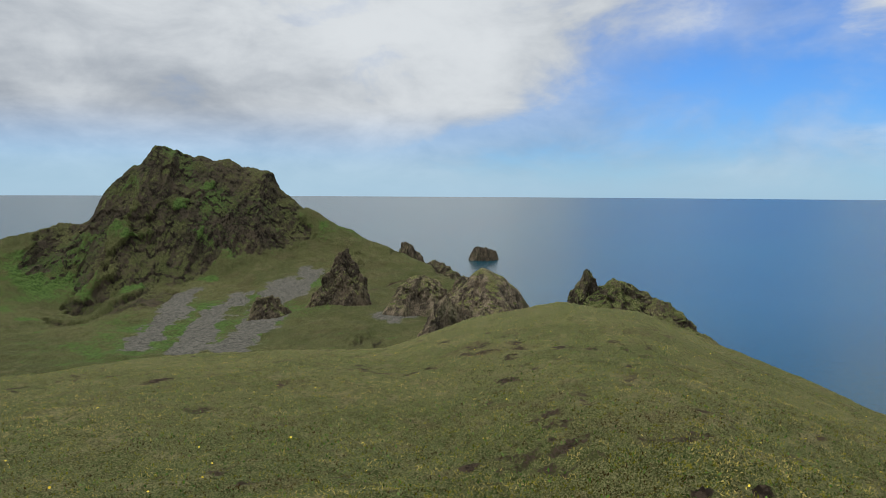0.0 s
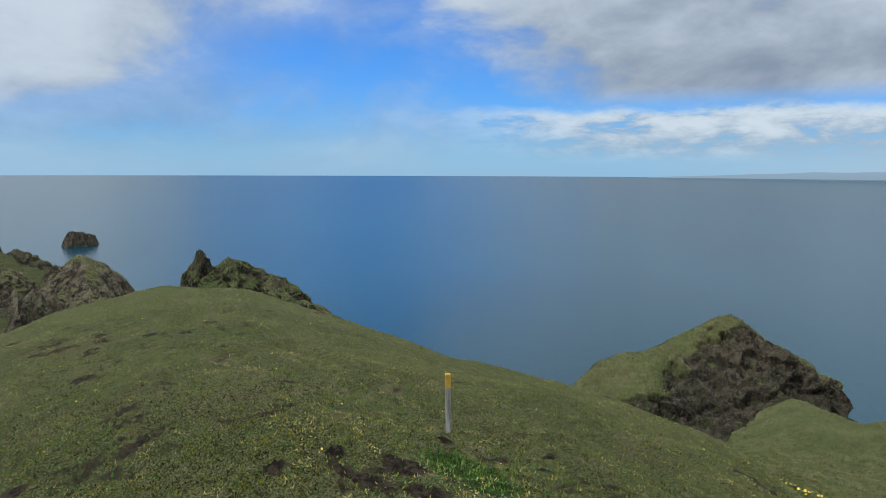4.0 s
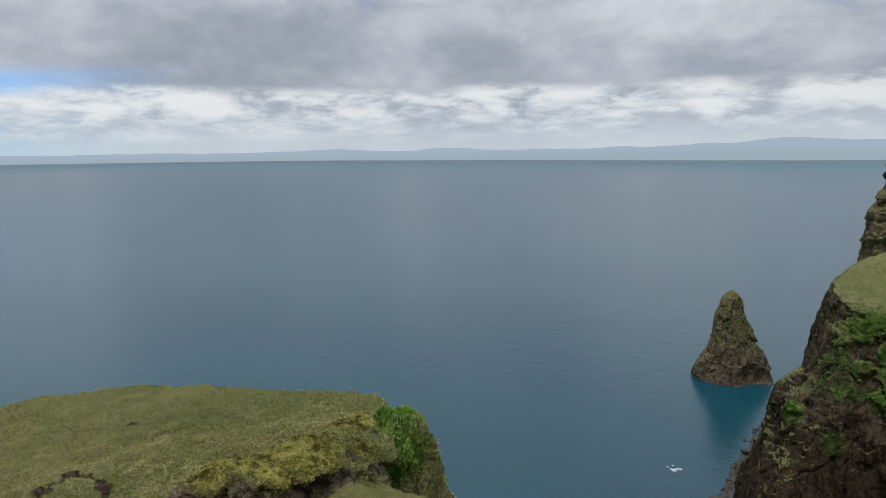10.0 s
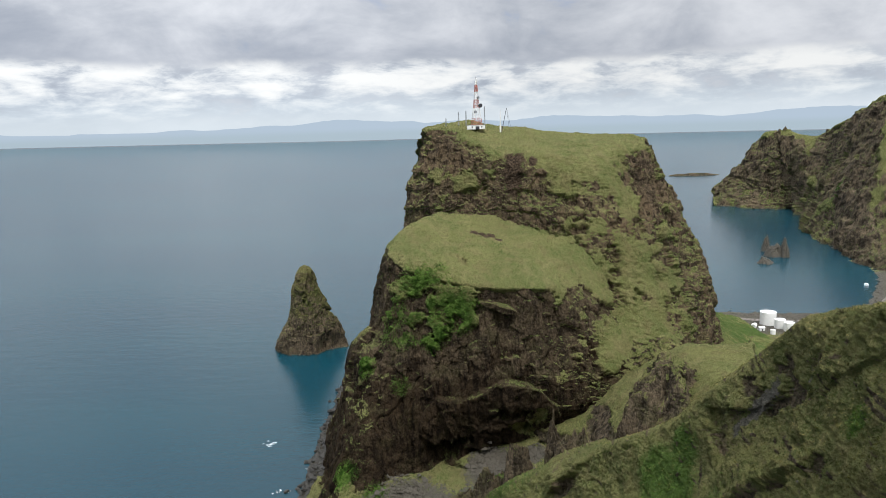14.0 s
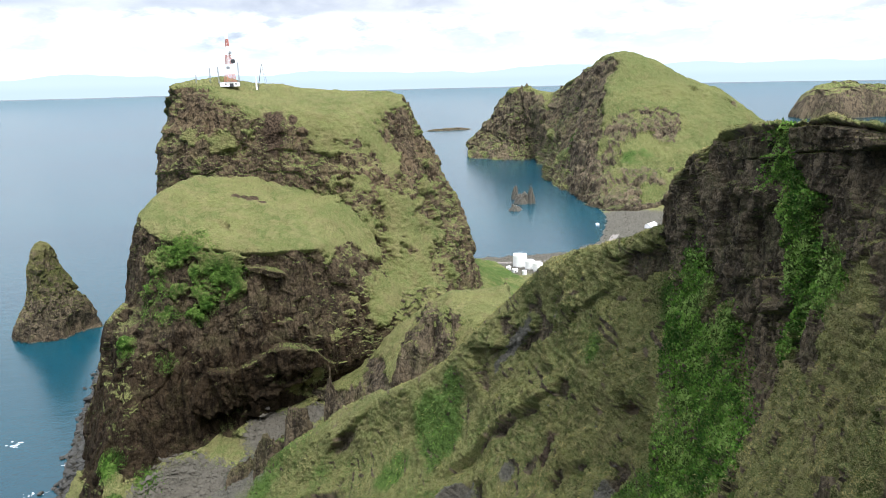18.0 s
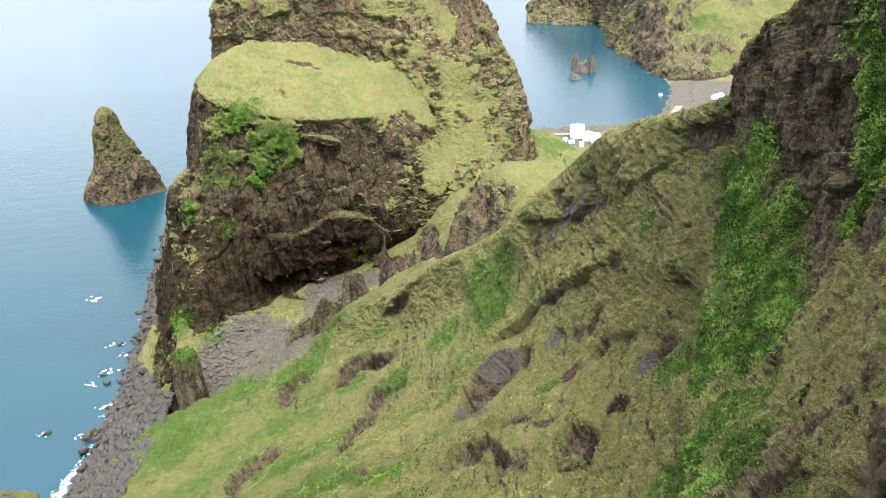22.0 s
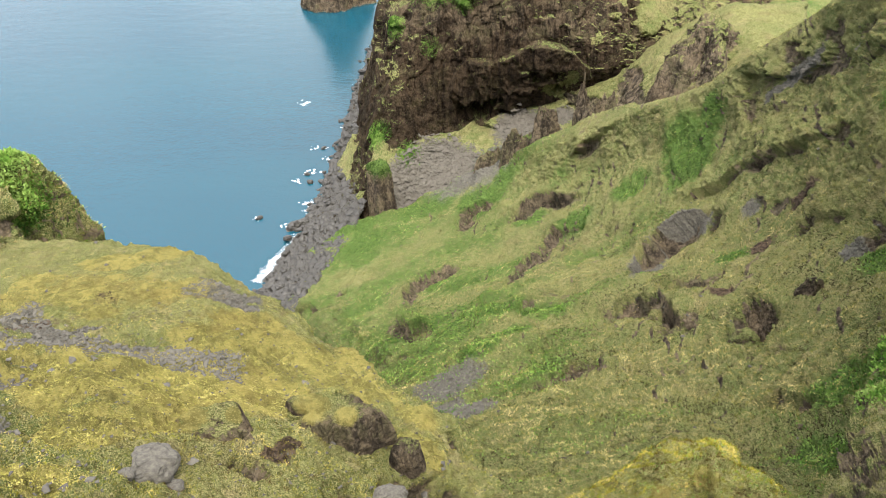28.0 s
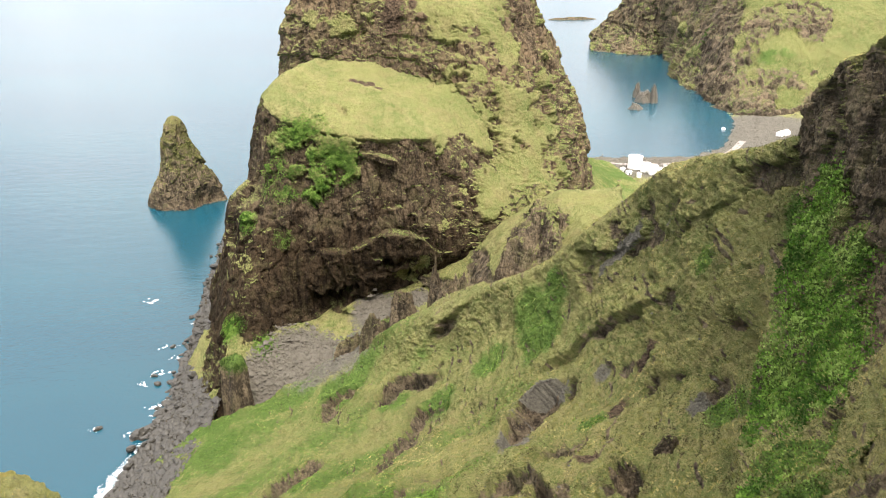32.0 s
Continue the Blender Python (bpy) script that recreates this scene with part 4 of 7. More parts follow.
SPOTS["klif_shoulder_block", "soil"] = [(-8.5, 388.5, 139.2, 3), (-4, 391, 139.5, 2.5), (-13, 389, 139.5, 2.5), (0, 387, 139, 2)]
SPOTS["green_slope", "turf"] = [(36.69, 42.06, 160.3, 3.2)]
SPOTS["klif_summit_block", "turf"] = [(47.59, 400.7, 139.2, 19), (71.8, 396.5, 118.6, 23), (83.05, 390.5, 98.91, 20), (71.84, 423.2, 158, 15), (100.5, 417.8, 119.3, 17), (41.24, 415.4, 163.5, 12), (108, 408.5, 88.77, 14), (-2.02, 427.2, 171, 8.5), (-18.53, 428.3, 162.1, 10), (-10.1, 441.9, 186.5, 11), (26.04, 419, 170.3, 10), (-33.76, 436.8, 168.6, 7)]
SPOTS["klif_summit_block", "soil"] = [(9.42, 424.4, 176.3, 6.1), (20.69, 425.5, 178.1, 2.4)]
SPOTS["klif_summit_block", "rock"] = [(-35.63, 444.6, 184.2, 18), (-40.43, 434.5, 162.7, 14), (-10.9, 435.1, 177.2, 10), (-52.66, 447.5, 148.9, 11), (11.82, 418.3, 151.9, 17), (29.66, 407.4, 145.8, 13), (91.01, 446.9, 172.4, 9.1), (102.1, 436.1, 144.7, 11), (115.2, 432.6, 119.3, 11), (66.88, 415.6, 152.4, 8.4)]
SPOTS["rock_wall", "lush"] = [(54.63, 76.76, 148.6, 7.7), (59.47, 81.09, 154.6, 6.1), (41.04, 60.35, 142.9, 4.4), (64.53, 94.68, 167.3, 3.8), (61.95, 83.81, 163.5, 3.5), (58.32, 64.62, 174.9, 4), (57.15, 59.66, 178.3, 3.4), (59.49, 66.89, 168.4, 2.6), (61.87, 73.91, 189.7, 3.5), (60.24, 68.26, 183.8, 1.8), (64.79, 94.88, 169.8, 3.8), (64.53, 98.49, 163.1, 3.9), (58.73, 63.37, 180.4, 2.1), (62.42, 76.27, 187.3, 2), (55.57, 72.87, 152.5, 5.7), (51.49, 77.01, 143.3, 6), (37.08, 54.39, 143.9, 4.1), (55.21, 69.89, 152.6, 4.8)]
SPOTS["rock_wall", "turf"] = [(52.2, 51.52, 175, 5), (42.31, 39.08, 176.7, 4.6), (49.9, 49.81, 171.4, 4.1), (51.64, 55.23, 165, 4.5), (34.79, 31.32, 176.4, 3.4), (45.03, 45.6, 166.4, 3.9), (53.8, 61, 163.2, 2.9), (43.98, 40.31, 180.1, 2.7), (52.99, 60.89, 161.1, 5.8), (45.32, 48.11, 164.3, 4.8), (45.09, 52.49, 156.2, 5.3), (35.39, 37.13, 167.7, 4.5), (31.07, 30.55, 168.9, 4), (29.71, 30.08, 166.7, 3.4), (48.86, 56.5, 157.1, 4.6)]
SPOTS["rock_wall", "rock"] = [(63.35, 87.52, 184.3, 5.2), (62.93, 80.25, 180, 4.9), (60.46, 73.97, 174.1, 3.9), (63.9, 82.01, 165.7, 4.3), (58.52, 60.47, 188.3, 4), (52.84, 50.6, 184.9, 3), (66.03, 88.84, 175.6, 4.5), (59.05, 65.97, 189.3, 2.1), (43.25, 41.47, 172.1, 1.6)]
SPOTS["saddle", "turf"] = [(125, 350, 86, 28), (112, 316, 96, 12)]
SPOTS["boulder.001", "rock"] = [(34.98, 86.27, 120.6, 3.4)]
SPOTS["moss_ledge", "moss"] = [(-9.26, 10.2, 192.6, 1.7), (-7.21, 10.25, 192.5, 1), (-4.87, 8.94, 192.4, 0.78), (-4.48, 7.54, 192.9, 1), (-5.33, 6.42, 193.8, 1.1), (-3.76, 8.4, 192.1, 0.8), (-2.77, 8.22, 191.8, 0.55), (-6.22, 6, 194.1, 0.85), (-4.52, 5.6, 194, 0.58), (-1.81, 6.69, 192.4, 0.43), (-5.05, 7.95, 193.1, 0.71), (-7.18, 6.43, 194, 0.69), (-8.83, 10.81, 192.4, 0.95), (-3.71, 6.75, 193.3, 0.58), (-5.06, 4.95, 194.6, 0.55), (-4.7, 3.88, 195.4, 0.4), (-4.85, 5.57, 194.1, 0.59), (-3.15, 9.22, 191.2, 0.54), (-1.58, 6.66, 192.1, 0.38), (-4.81, 6.52, 193.5, 0.53)]
SPOTS["moss_ledge", "moss"] += [(-9.85, 12.6, 190.8, 0.9), (-9.1, 13.1, 190.5, 0.8), (-7.6, 8.9, 192.6, 0.35), (-4.7, 8.2, 192.8, 0.75), (-3.9, 8.1, 192.4, 0.75), (-5.65, 5.6, 194.5, 0.45), (-4.4, 6.4, 193.6, 0.45), (-3, 7.85, 192.4, 0.6), (-1.85, 7.7, 191.8, 0.4), (-10.8, 11.2, 191.4, 0.55)]
SPOTS["moss_ledge", "scree"] = [(-6.38, 10.68, 191.9, 0.38), (-5.49, 9.9, 192.1, 0.35)]
SPOTS["moss_ledge", "rock"] = [(-3.02, 7.19, 192.4, 0.49), (-2.72, 7.67, 192.1, 0.37), (-3.13, 6.26, 193.4, 0.24), (-4.08, 5.87, 193.8, 0.35), (-4.25, 5.59, 193.9, 0.23), (-1.35, 7.39, 191.4, 0.24), (-1.79, 5.75, 192.8, 0.24), (-2.21, 5.23, 193.4, 0.22), (-3.27, 4.95, 194, 0.21), (-10.4, 10.67, 192.4, 0.39)]
SPOTS["moss_ledge", "soil"] = [(-3.14, 5.26, 193.8, 0.15), (-8.22, 7.85, 193.5, 0.42), (-7.91, 9.55, 192.8, 0.35), (-5.32, 6.7, 193.8, 0.17), (-5.85, 5.84, 194.2, 0.21), (-3.09, 5.54, 193.8, 0.15)]
SPOTS["grassy_buttress", "lush"] = [(-16.38, 18.32, 189, 0.68), (-15.58, 18.26, 188.5, 0.63), (-16.28, 18.07, 189.1, 0.46), (-15.79, 18.1, 188.4, 0.46)]
SPOTS["grass_knoll", "lush"] = [(-16.91, 18.18, 189.4, 0.32), (-15.8, 6.33, 191.1, 0.6), (-22.07, 5.64, 189.7, 0.49), (-16.99, 18.12, 189.4, 0.3)]
SPOTS["grass_knoll", "soil"] = [(-20.33, 7.12, 189.8, 0.25), (-22.29, 8.05, 189.2, 0.27), (-23.35, 8.72, 189, 0.28), (-23.93, 9.35, 188.9, 0.28), (-25.04, 10.28, 188.4, 0.3), (-23.78, 10.21, 188.9, 0.28), (-22.51, 10.04, 189.1, 0.28), (-20.82, 9.46, 189.5, 0.27), (-19.02, 8.74, 190, 0.25), (-17.71, 7.97, 190.3, 0.27), (-16.68, 7.37, 190.7, 0.27), (-18.51, 11.62, 190, 0.21), (-18.7, 14.02, 189.9, 0.23), (-31.47, 15.87, 186.9, 0.28)]
SPOTS["grass_knoll", "turf"] = [(-32.84, 12.08, 186.7, 3.5), (-28.2, 15.99, 187.5, 2.5), (-41.98, 10.11, 184.5, 2.5), (-20.83, 16.75, 189.2, 1.1), (-50.46, 11.26, 183, 1.1), (-51.45, 13.27, 183, 0.88)]
SPOTS["grass_knoll", "rock"] = [(-17.71, 10.21, 189.9, 0.44), (-17.11, 11.39, 189.8, 0.54), (-16.28, 12.47, 189.8, 0.62), (-16.8, 14.76, 189.1, 0.68), (-16.24, 15.52, 189.8, 0.48), (-16.81, 17.05, 189.6, 0.33), (-16.37, 13.91, 190.1, 0.22), (-17.61, 11.35, 190.1, 0.22), (-16.33, 15.86, 189, 0.59), (-16.37, 12.1, 189.8, 0.36), (-16.43, 15.44, 189.4, 0.31), (-17.36, 14.05, 190.2, 0.15), (-54.22, 13.54, 182.6, 1.1)]
SPOTS["grass_knoll", "moss"] = [(-17.26, 12.82, 190.2, 0.82), (-16.99, 14.47, 190.3, 0.71), (-17.81, 16.8, 189.8, 0.63), (-16.31, 13.39, 189.9, 0.31), (-17.62, 11.98, 190.1, 0.44), (-17.98, 18.13, 189.6, 0.44), (-17.73, 11.03, 190.2, 0.49), (-16.32, 12.5, 190, 0.42), (-16.2, 14.24, 190.1, 0.44), (-16.41, 15.96, 189.7, 0.41), (-17.07, 13.58, 190.2, 0.58)]
SPOTS["ground", "lush"] = [(-9.42, 1.87, 195.5, 0.2)]
SPOTS["ground", "soil"] = [(-7.55, 2.17, 195.7, 0.11), (-7.51, 1.97, 195.8, 0.096), (-8.06, 1.56, 195.9, 0.084), (-7.4, 2.07, 195.7, 0.11), (-7.13, 2.17, 195.7, 0.12), (-7.53, 1.85, 195.9, 0.084), (-7.53, 1.6, 196, 0.06), (-8.09, 2.32, 195.4, 0.14), (-7.4, 1.69, 196, 0.096), (-5.72, -0.91, 197.2, 0.072), (-5.14, 0.01, 197.1, 0.072), (-4.64, -2.31, 197.6, 0.072), (-6.25, -0.92, 197, 0.072), (-4.06, -4.51, 197.3, 0.084), (-4.07, -2.5, 197.7, 0.072), (-6.04, -1.83, 197.2, 0.072)]
SPOTS["pyramid_rock", "rock"] = [(-99.76, 15.9, 172.3, 6.2), (-97.79, 20.52, 171.7, 6.2), (-95.62, 10.45, 170.6, 5.4), (-90.6, 12.83, 168.8, 5.7), (-91.99, 7, 169.6, 3.5), (-90.89, 3.97, 169.4, 3.4), (-100.2, 26.24, 171.1, 3.6), (-99.78, 12.62, 173.4, 3.1), (-104, 16.65, 175.6, 2.8), (-93.84, 16.47, 169.8, 4.8), (-102, 24.07, 173, 2.6), (-100.2, 27.12, 171.5, 3.3), (-99.81, 23.53, 171.8, 3.8), (-96.13, 27.26, 170.5, 2.5), (-104.2, 19.3, 176.2, 2.8), (-102.6, 22.43, 174.3, 2.8)]
SPOTS["pyramid_rock", "turf"] = [(-99.01, -0.22, 170.3, 3.3), (-101.8, 4.68, 172.9, 2.1), (-104.8, 9.07, 174.9, 1.5), (-98.97, -2.54, 169.7, 2)]
SPOTS["ridge_mountain", "rock"] = [(-227.2, -588, 152.2, 36), (-199.4, -489.4, 128.6, 28), (-169.7, -479.6, 117.8, 24), (-281.4, -552, 156.2, 35), (-311.2, -540.8, 160.1, 36), (-344.9, -541.6, 168.6, 33), (-364.3, -535.9, 153.1, 23), (-336.4, -563.7, 203.1, 34), (-279.8, -597, 207.5, 31), (-204.5, -587.2, 126.8, 26), (-178.6, -620.8, 134.9, 23), (-235.8, -595.9, 183.8, 26), (-277.7, -624.6, 222.5, 25), (-313.4, -581.8, 193, 31), (-157.8, -494.2, 124.9, 16), (-234.4, -532.1, 142.3, 24)]
SPOTS["ridge_mountain", "scree"] = [(-260.8, -287.3, 131, 12)]
SPOTS["ridge_mountain", "lush"] = [(-212.2, -271.5, 131.5, 6), (-263.6, -363.2, 131.7, 7), (-216.3, -530, 125.6, 13), (-216, -240, 133.2, 4), (-268.2, -510.7, 130.8, 7), (-239.3, -581.4, 171, 19), (-278.1, -552.5, 161, 11), (-306, -583.8, 208.2, 10), (-277, -572, 189.4, 9), (-131.7, -494.5, 120.6, 12)]
SPOTS["ridge_mountain", "rock"] += [(-203.1, -595, 142.6, 20), (-205, -548.8, 125, 16), (-188.2, -545.3, 111.1, 17), (-203.4, -617.1, 158.8, 15)]
SPOTS["crag.003", "scree"] = [(-270.1, -279.1, 140.4, 6.2)]
SPOTS["far_mountain", "rock"] = [(588.5, 1623, 62.16, 74), (548.7, 1674, 46.91, 51), (526.1, 1185, 35.32, 37), (522.9, 1045, 42.4, 45), (602.3, 1069, 117.7, 35), (646.1, 1056, 116.6, 30), (632, 1589, 75.57, 57), (518.3, 960.3, 27.65, 37), (619.7, 1631, 126.2, 42), (642.3, 1252, 198.6, 34), (579, 1062, 101.1, 29), (631.1, 1029, 92.16, 23), (622.7, 1280, 168.5, 34)]
SPOTS["far_mountain", "lush"] = [(560, 1213, 71.3, 27), (565.3, 998.3, 71.75, 23)]
SPOTS["boulder", "lush"] = [(46.6, 93, 126.6, 4.5)]
SPOTS["stake", "soil"] = [(-5.42, -1.72, 197.4, 0.07)]
SPOTS["rock_slab.002", "moss"] = [(-1.81, 6.19, 193.4, 0.31)]

# scarps and paths: half width and the points they run through
LINES = {}
LINES["ridge_mountain", "scree"] = [(10, (-280.9, -471.9, 129.9), (-215.9, -401, 124.2), (-165.6, -332.9, 124), (-140, -298, 124)), (17, (-321.3, -472.4, 135.2), (-247.4, -395.8, 127.8), (-176.8, -313, 124.2), (-150, -280, 124)), (9, (-258.4, -503.9, 129.4), (-200.2, -429.5, 122.9), (-150.9, -358.8, 123.9), (-128, -325, 124)), (5, (-324.8, -336.9, 129.5), (-280, -300, 131.5), (-233.9, -262.2, 133.7)), (8, (-344.3, -483.2, 139.2), (-300, -430, 134), (-250.6, -379, 129.2))]
LINES["klif_shoulder_block", "dent"] = [(7.5, (-36, 326, 36), (-24, 327, 42), (-10, 327, 47), (2, 327, 50), (12, 330, 50), (22, 333, 50))]
LINES["ridge_mountain", "lush"] = [(6, (-253.9, -370, 129.7), (-212.1, -334.7, 126.2), (-180.1, -307.9, 124.4), (-160, -290, 124))]
LINES["ridge_mountain", "path"] = [(1.3, (-365, -380, 133.5), (-350, -389, 132.4), (-330, -382, 131), (-311, -371.8, 130.3), (-290, -350, 130))]
LINES["rock_wall", "lush"] = [(5.0, (66.5, 97, 172.3), (62.2, 94.1, 161.4), (59, 84.4, 154.4), (57.5, 75.4, 154.4), (53.5, 74.8, 147.6), (48, 68, 146)), (3.2, (61.7, 73.8, 191.1), (60.6, 70, 187.7), (59.8, 65.2, 175.5), (58.7, 65.2, 168.7))]
LINES["green_slope", "lush"] = [(4.5, (56, 82, 146), (50, 72, 146), (44, 63.5, 146.6), (39, 55, 147), (34, 48, 148))]
LINES["green_slope", "scree"] = [(2.4, (22.5, 125, 99.8), (34.2, 151.9, 93.4), (45.1, 151.6, 103.8)), (2.0, (57.7, 174.1, 119.6), (63, 167.3, 130.4), (66.4, 160.1, 139.4))]
LINES["moss_ledge", "scree"] = [(0.58, (-9.6, 8.9, 192.6), (-8.7, 8.2, 192.8), (-6.3, 6.9, 193.9), (-4.8, 7.2, 193.4), (-4.2, 7.4, 193.2)), (0.48, (-7.5, 6.4, 193.8), (-6.9, 5.7, 194.1), (-6.1, 4.9, 194.5), (-5.6, 4.4, 194.8)), (0.45, (-6.9, 10.3, 192.2), (-6.5, 10.4, 192.1), (-6, 10.5, 191.9), (-5.4, 10.7, 191.5))]
LINES["green_slope", "scarp"] = [(3.81, (-7.36, 221, 47.42), (-1.07, 228.2, 49.31), (9.85, 227.9, 53.18), (20.71, 215.1, 67.18)), (2.51, (-8.69, 146.6, 76.54), (-2.5, 178.9, 59.2), (5.12, 186.6, 59.89), (8.91, 198.5, 60.93), (20.52, 190.1, 68.55)), (4.49, (-19.62, 281.3, 39.71), (-6.55, 274.9, 47.09), (5.06, 268.4, 59.04)), (3.74, (15.95, 239.3, 67), (26.13, 229.6, 80.65), (33.76, 223.4, 91.98)), (3.51, (-38.82, 160.1, 54.32), (-39, 191.5, 39.26), (-29.79, 196.1, 41.15), (-21.91, 199.1, 44.84)), (3.77, (22.26, 126.6, 99.36), (33.01, 152.9, 90.46), (37.38, 152.2, 95.65), (44.96, 153, 102.9)), (2.88, (25.99, 109.2, 108.8), (32.78, 117.8, 109), (38.52, 121.2, 110.9)), (3.01, (32.05, 87.89, 118.6), (37.43, 93.9, 119.4), (41.16, 90.91, 122.5)), (2.59, (61.95, 108.7, 137.4), (63.76, 109.3, 142.7), (63.17, 101.9, 148.9)), (3.13, (53.01, 164, 114.7), (58.13, 181.6, 118.2), (62.01, 168.8, 134.6)), (2.12, (48.59, 119.3, 118.7), (53.84, 118.3, 124.1), (57.14, 109.8, 130.7)), (2.6, (11.91, 116.8, 95.79), (22.14, 112.8, 102.1), (31.84, 101.9, 112.5)), (2.62, (35.82, 166.1, 94.22), (44.41, 162.5, 102.6), (52.7, 155.1, 112.6), (57.39, 145.3, 124.9), (60.95, 135.7, 136)), (1.92, (-2.57, 125, 89.22), (5.87, 136.1, 86.77), (15.31, 133.7, 91.55)), (3.29, (-28.39, 232, 33.22), (-23.48, 248.3, 31.89), (-10.13, 252.1, 38.81)), (1.69, (53.01, 98.86, 128.8), (58.34, 100.4, 134.2)), (1.79, (63.4, 147.2, 145), (66.29, 140, 152.4), (69.53, 127.7, 159.4)), (3.58, (-41.78, 164.2, 49.61), (-29.39, 137.9, 68.1), (-23.54, 140.7, 69.03)), (2.82, (21.54, 95.29, 110.9), (27.23, 104.4, 107), (32.75, 96.91, 114.9)), (1.81, (-0.06, 82.87, 108), (7.54, 87.31, 109.5), (17.11, 89.41, 110.9)), (1.42, (26.63, 63.25, 130.4), (33.24, 67.32, 129.7), (36.08, 61.38, 135.5)), (3.1, (-89.4, 200.8, 16.26), (-82, 198, 22.15), (-74.34, 191.7, 25.38))]
LINES["grass_knoll", "path"] = [(0.177, (-18.53, 6.38, 190.2), (-20.33, 7.12, 189.8), (-22.29, 8.05, 189.2), (-23.35, 8.72, 189), (-23.93, 9.35, 188.9), (-25.04, 10.28, 188.4), (-23.78, 10.21, 188.9), (-22.51, 10.04, 189.1), (-20.82, 9.46, 189.5), (-19.02, 8.74, 190), (-17.71, 7.97, 190.3), (-15.95, 7.03, 190.8)), (0.0775, (-17.81, 10.55, 190.2), (-18.51, 11.62, 190), (-18.47, 13.85, 190), (-17.83, 15.27, 190.1))]


# ---- sea and distance ----
def rim(turn):
    """How far below the level the sea ends, in degrees: at the open horizon, or nearer, at the low shore of the mainland."""
    return np.interp(turn, [-180, -80, -60, 12, 25, 36, 47, 62, 78, 90, 180], [0.45, 0.45, 1.0, 1.0, 0.86, 0.74, 0.62, 0.54, 0.48, 0.42, 0.45])


def sea_level(x, y):
    """The sea curves up to the rim, which stands nearer than the true horizon."""
    end = 199.6 - 4930 * np.tan(np.radians(rim(np.degrees(np.arctan2(-x, y)))))
    return end * np.maximum((np.hypot(x, y) - 1500) / 3430, 0) ** 1.6


def make_sea():
    r = np.concatenate([np.linspace(30, 900, 60), np.geomspace(920, 4930, 70)])
    a = np.linspace(0, 2 * math.pi, 361)
    x, y = np.outer(r, -np.sin(a)), np.outer(r, np.cos(a))
    g = np.stack([x, y, sea_level(x, y)], -1)
    return tagged(sheet("water", g, water), "blue grey sea with small waves, reaching the horizon", "sea", kind="structure")


make_sea()


def crag(name, place, size, mat, seed, spots=None, lean=(0, 0), nu=110, nv=70, round_=2.0, jag=0.5, cell=0.5, steep=(0.5, 0.8), bias=0.0, sides=0.3, rough=0.16):
    """A rock outcrop: place, half width along x and y, height. round_: 1 a cone, 2 a dome, 4 and more a block; jag: how broken its top is."""
    r = np.linspace(0, 1, nv)[:, None] ** 0.8
    u = np.linspace(0, 2 * math.pi, nu)[None]
    wob = 1 + sides * lumps(np.stack([np.cos(u) * 1.7 + 0 * r, np.sin(u) * 1.7 + 0 * r, 0 * r + 0 * u], -1) + seed * 3.7, seed) + 0.5 * sides * lumps(np.stack([np.cos(u) * 4.0 + 0 * r, np.sin(u) * 4.0 + 0 * r, 0 * r + 0 * u], -1) + seed * 1.7, seed)
    x, y = np.cos(u) * r * wob * size[0], np.sin(u) * r * wob * size[1]
    form = np.maximum(1 - r ** round_, 0) + 0 * u
    m = min(size[:2])
    q = np.stack([x, y, 0 * x], -1) + seed * 11.3
    cut = crags(q, m * cell * 2, 6, seed, 0.55)
    z = size[2] * form * (1 - jag + jag * cut / 0.8 + 0.25 * jag * np.round(3 * lumps(q / (m * cell), seed + 2)) / 3)
    g = np.stack([x + lean[0] * form, y + lean[1] * form, z], -1)
    side = np.stack([np.cos(u) + 0 * r, np.sin(u) + 0 * r, 0 * x], -1)
    g = g + side * (m * rough * np.sin(np.clip(r, 0, 1) * math.pi) * fbm(g * np.array((1, 1, 0.4)) + seed * 5.1, m * cell * 0.9, 5, seed + 7, 0.6))[..., None]
    g[:, -1] = g[:, 0]
    g[-1, :, 2] = -0.15 * size[2]
    g = (g + np.array(place))[::-1]
    n2 = normals(g)
    up = np.abs(n2[..., 2])
    masks = {"rock": np.clip(1 - np.clip((up - steep[0]) / (steep[1] - steep[0]), 0, 1) + bias, 0, 1), "lush": 0, "scree": 0, "moss": 0, "soil": 0}
    for key, s in (spots or {}).items():
        masks[key] = near_to(g, s)
        masks["rock"] = masks["rock"] * (1 - np.clip(masks[key], 0, 1))
    LAND[name] = (g, n2, {k: np.broadcast_to(v, g.shape[:2]) for k, v in masks.items()})
    return sheet(name, g, mat, masks)


# ---- land ----
def facing(turn, along_view, upright):
    """Stretches the grain of the rock along the view to the given turn and upright, into ribs and columns."""
    w = np.array((-math.sin(radians(turn)), math.cos(radians(turn)), 0.0))
    return np.eye(3) - (1 - along_view) * np.outer(w, w) - np.diag((0, 0, 1 - upright))



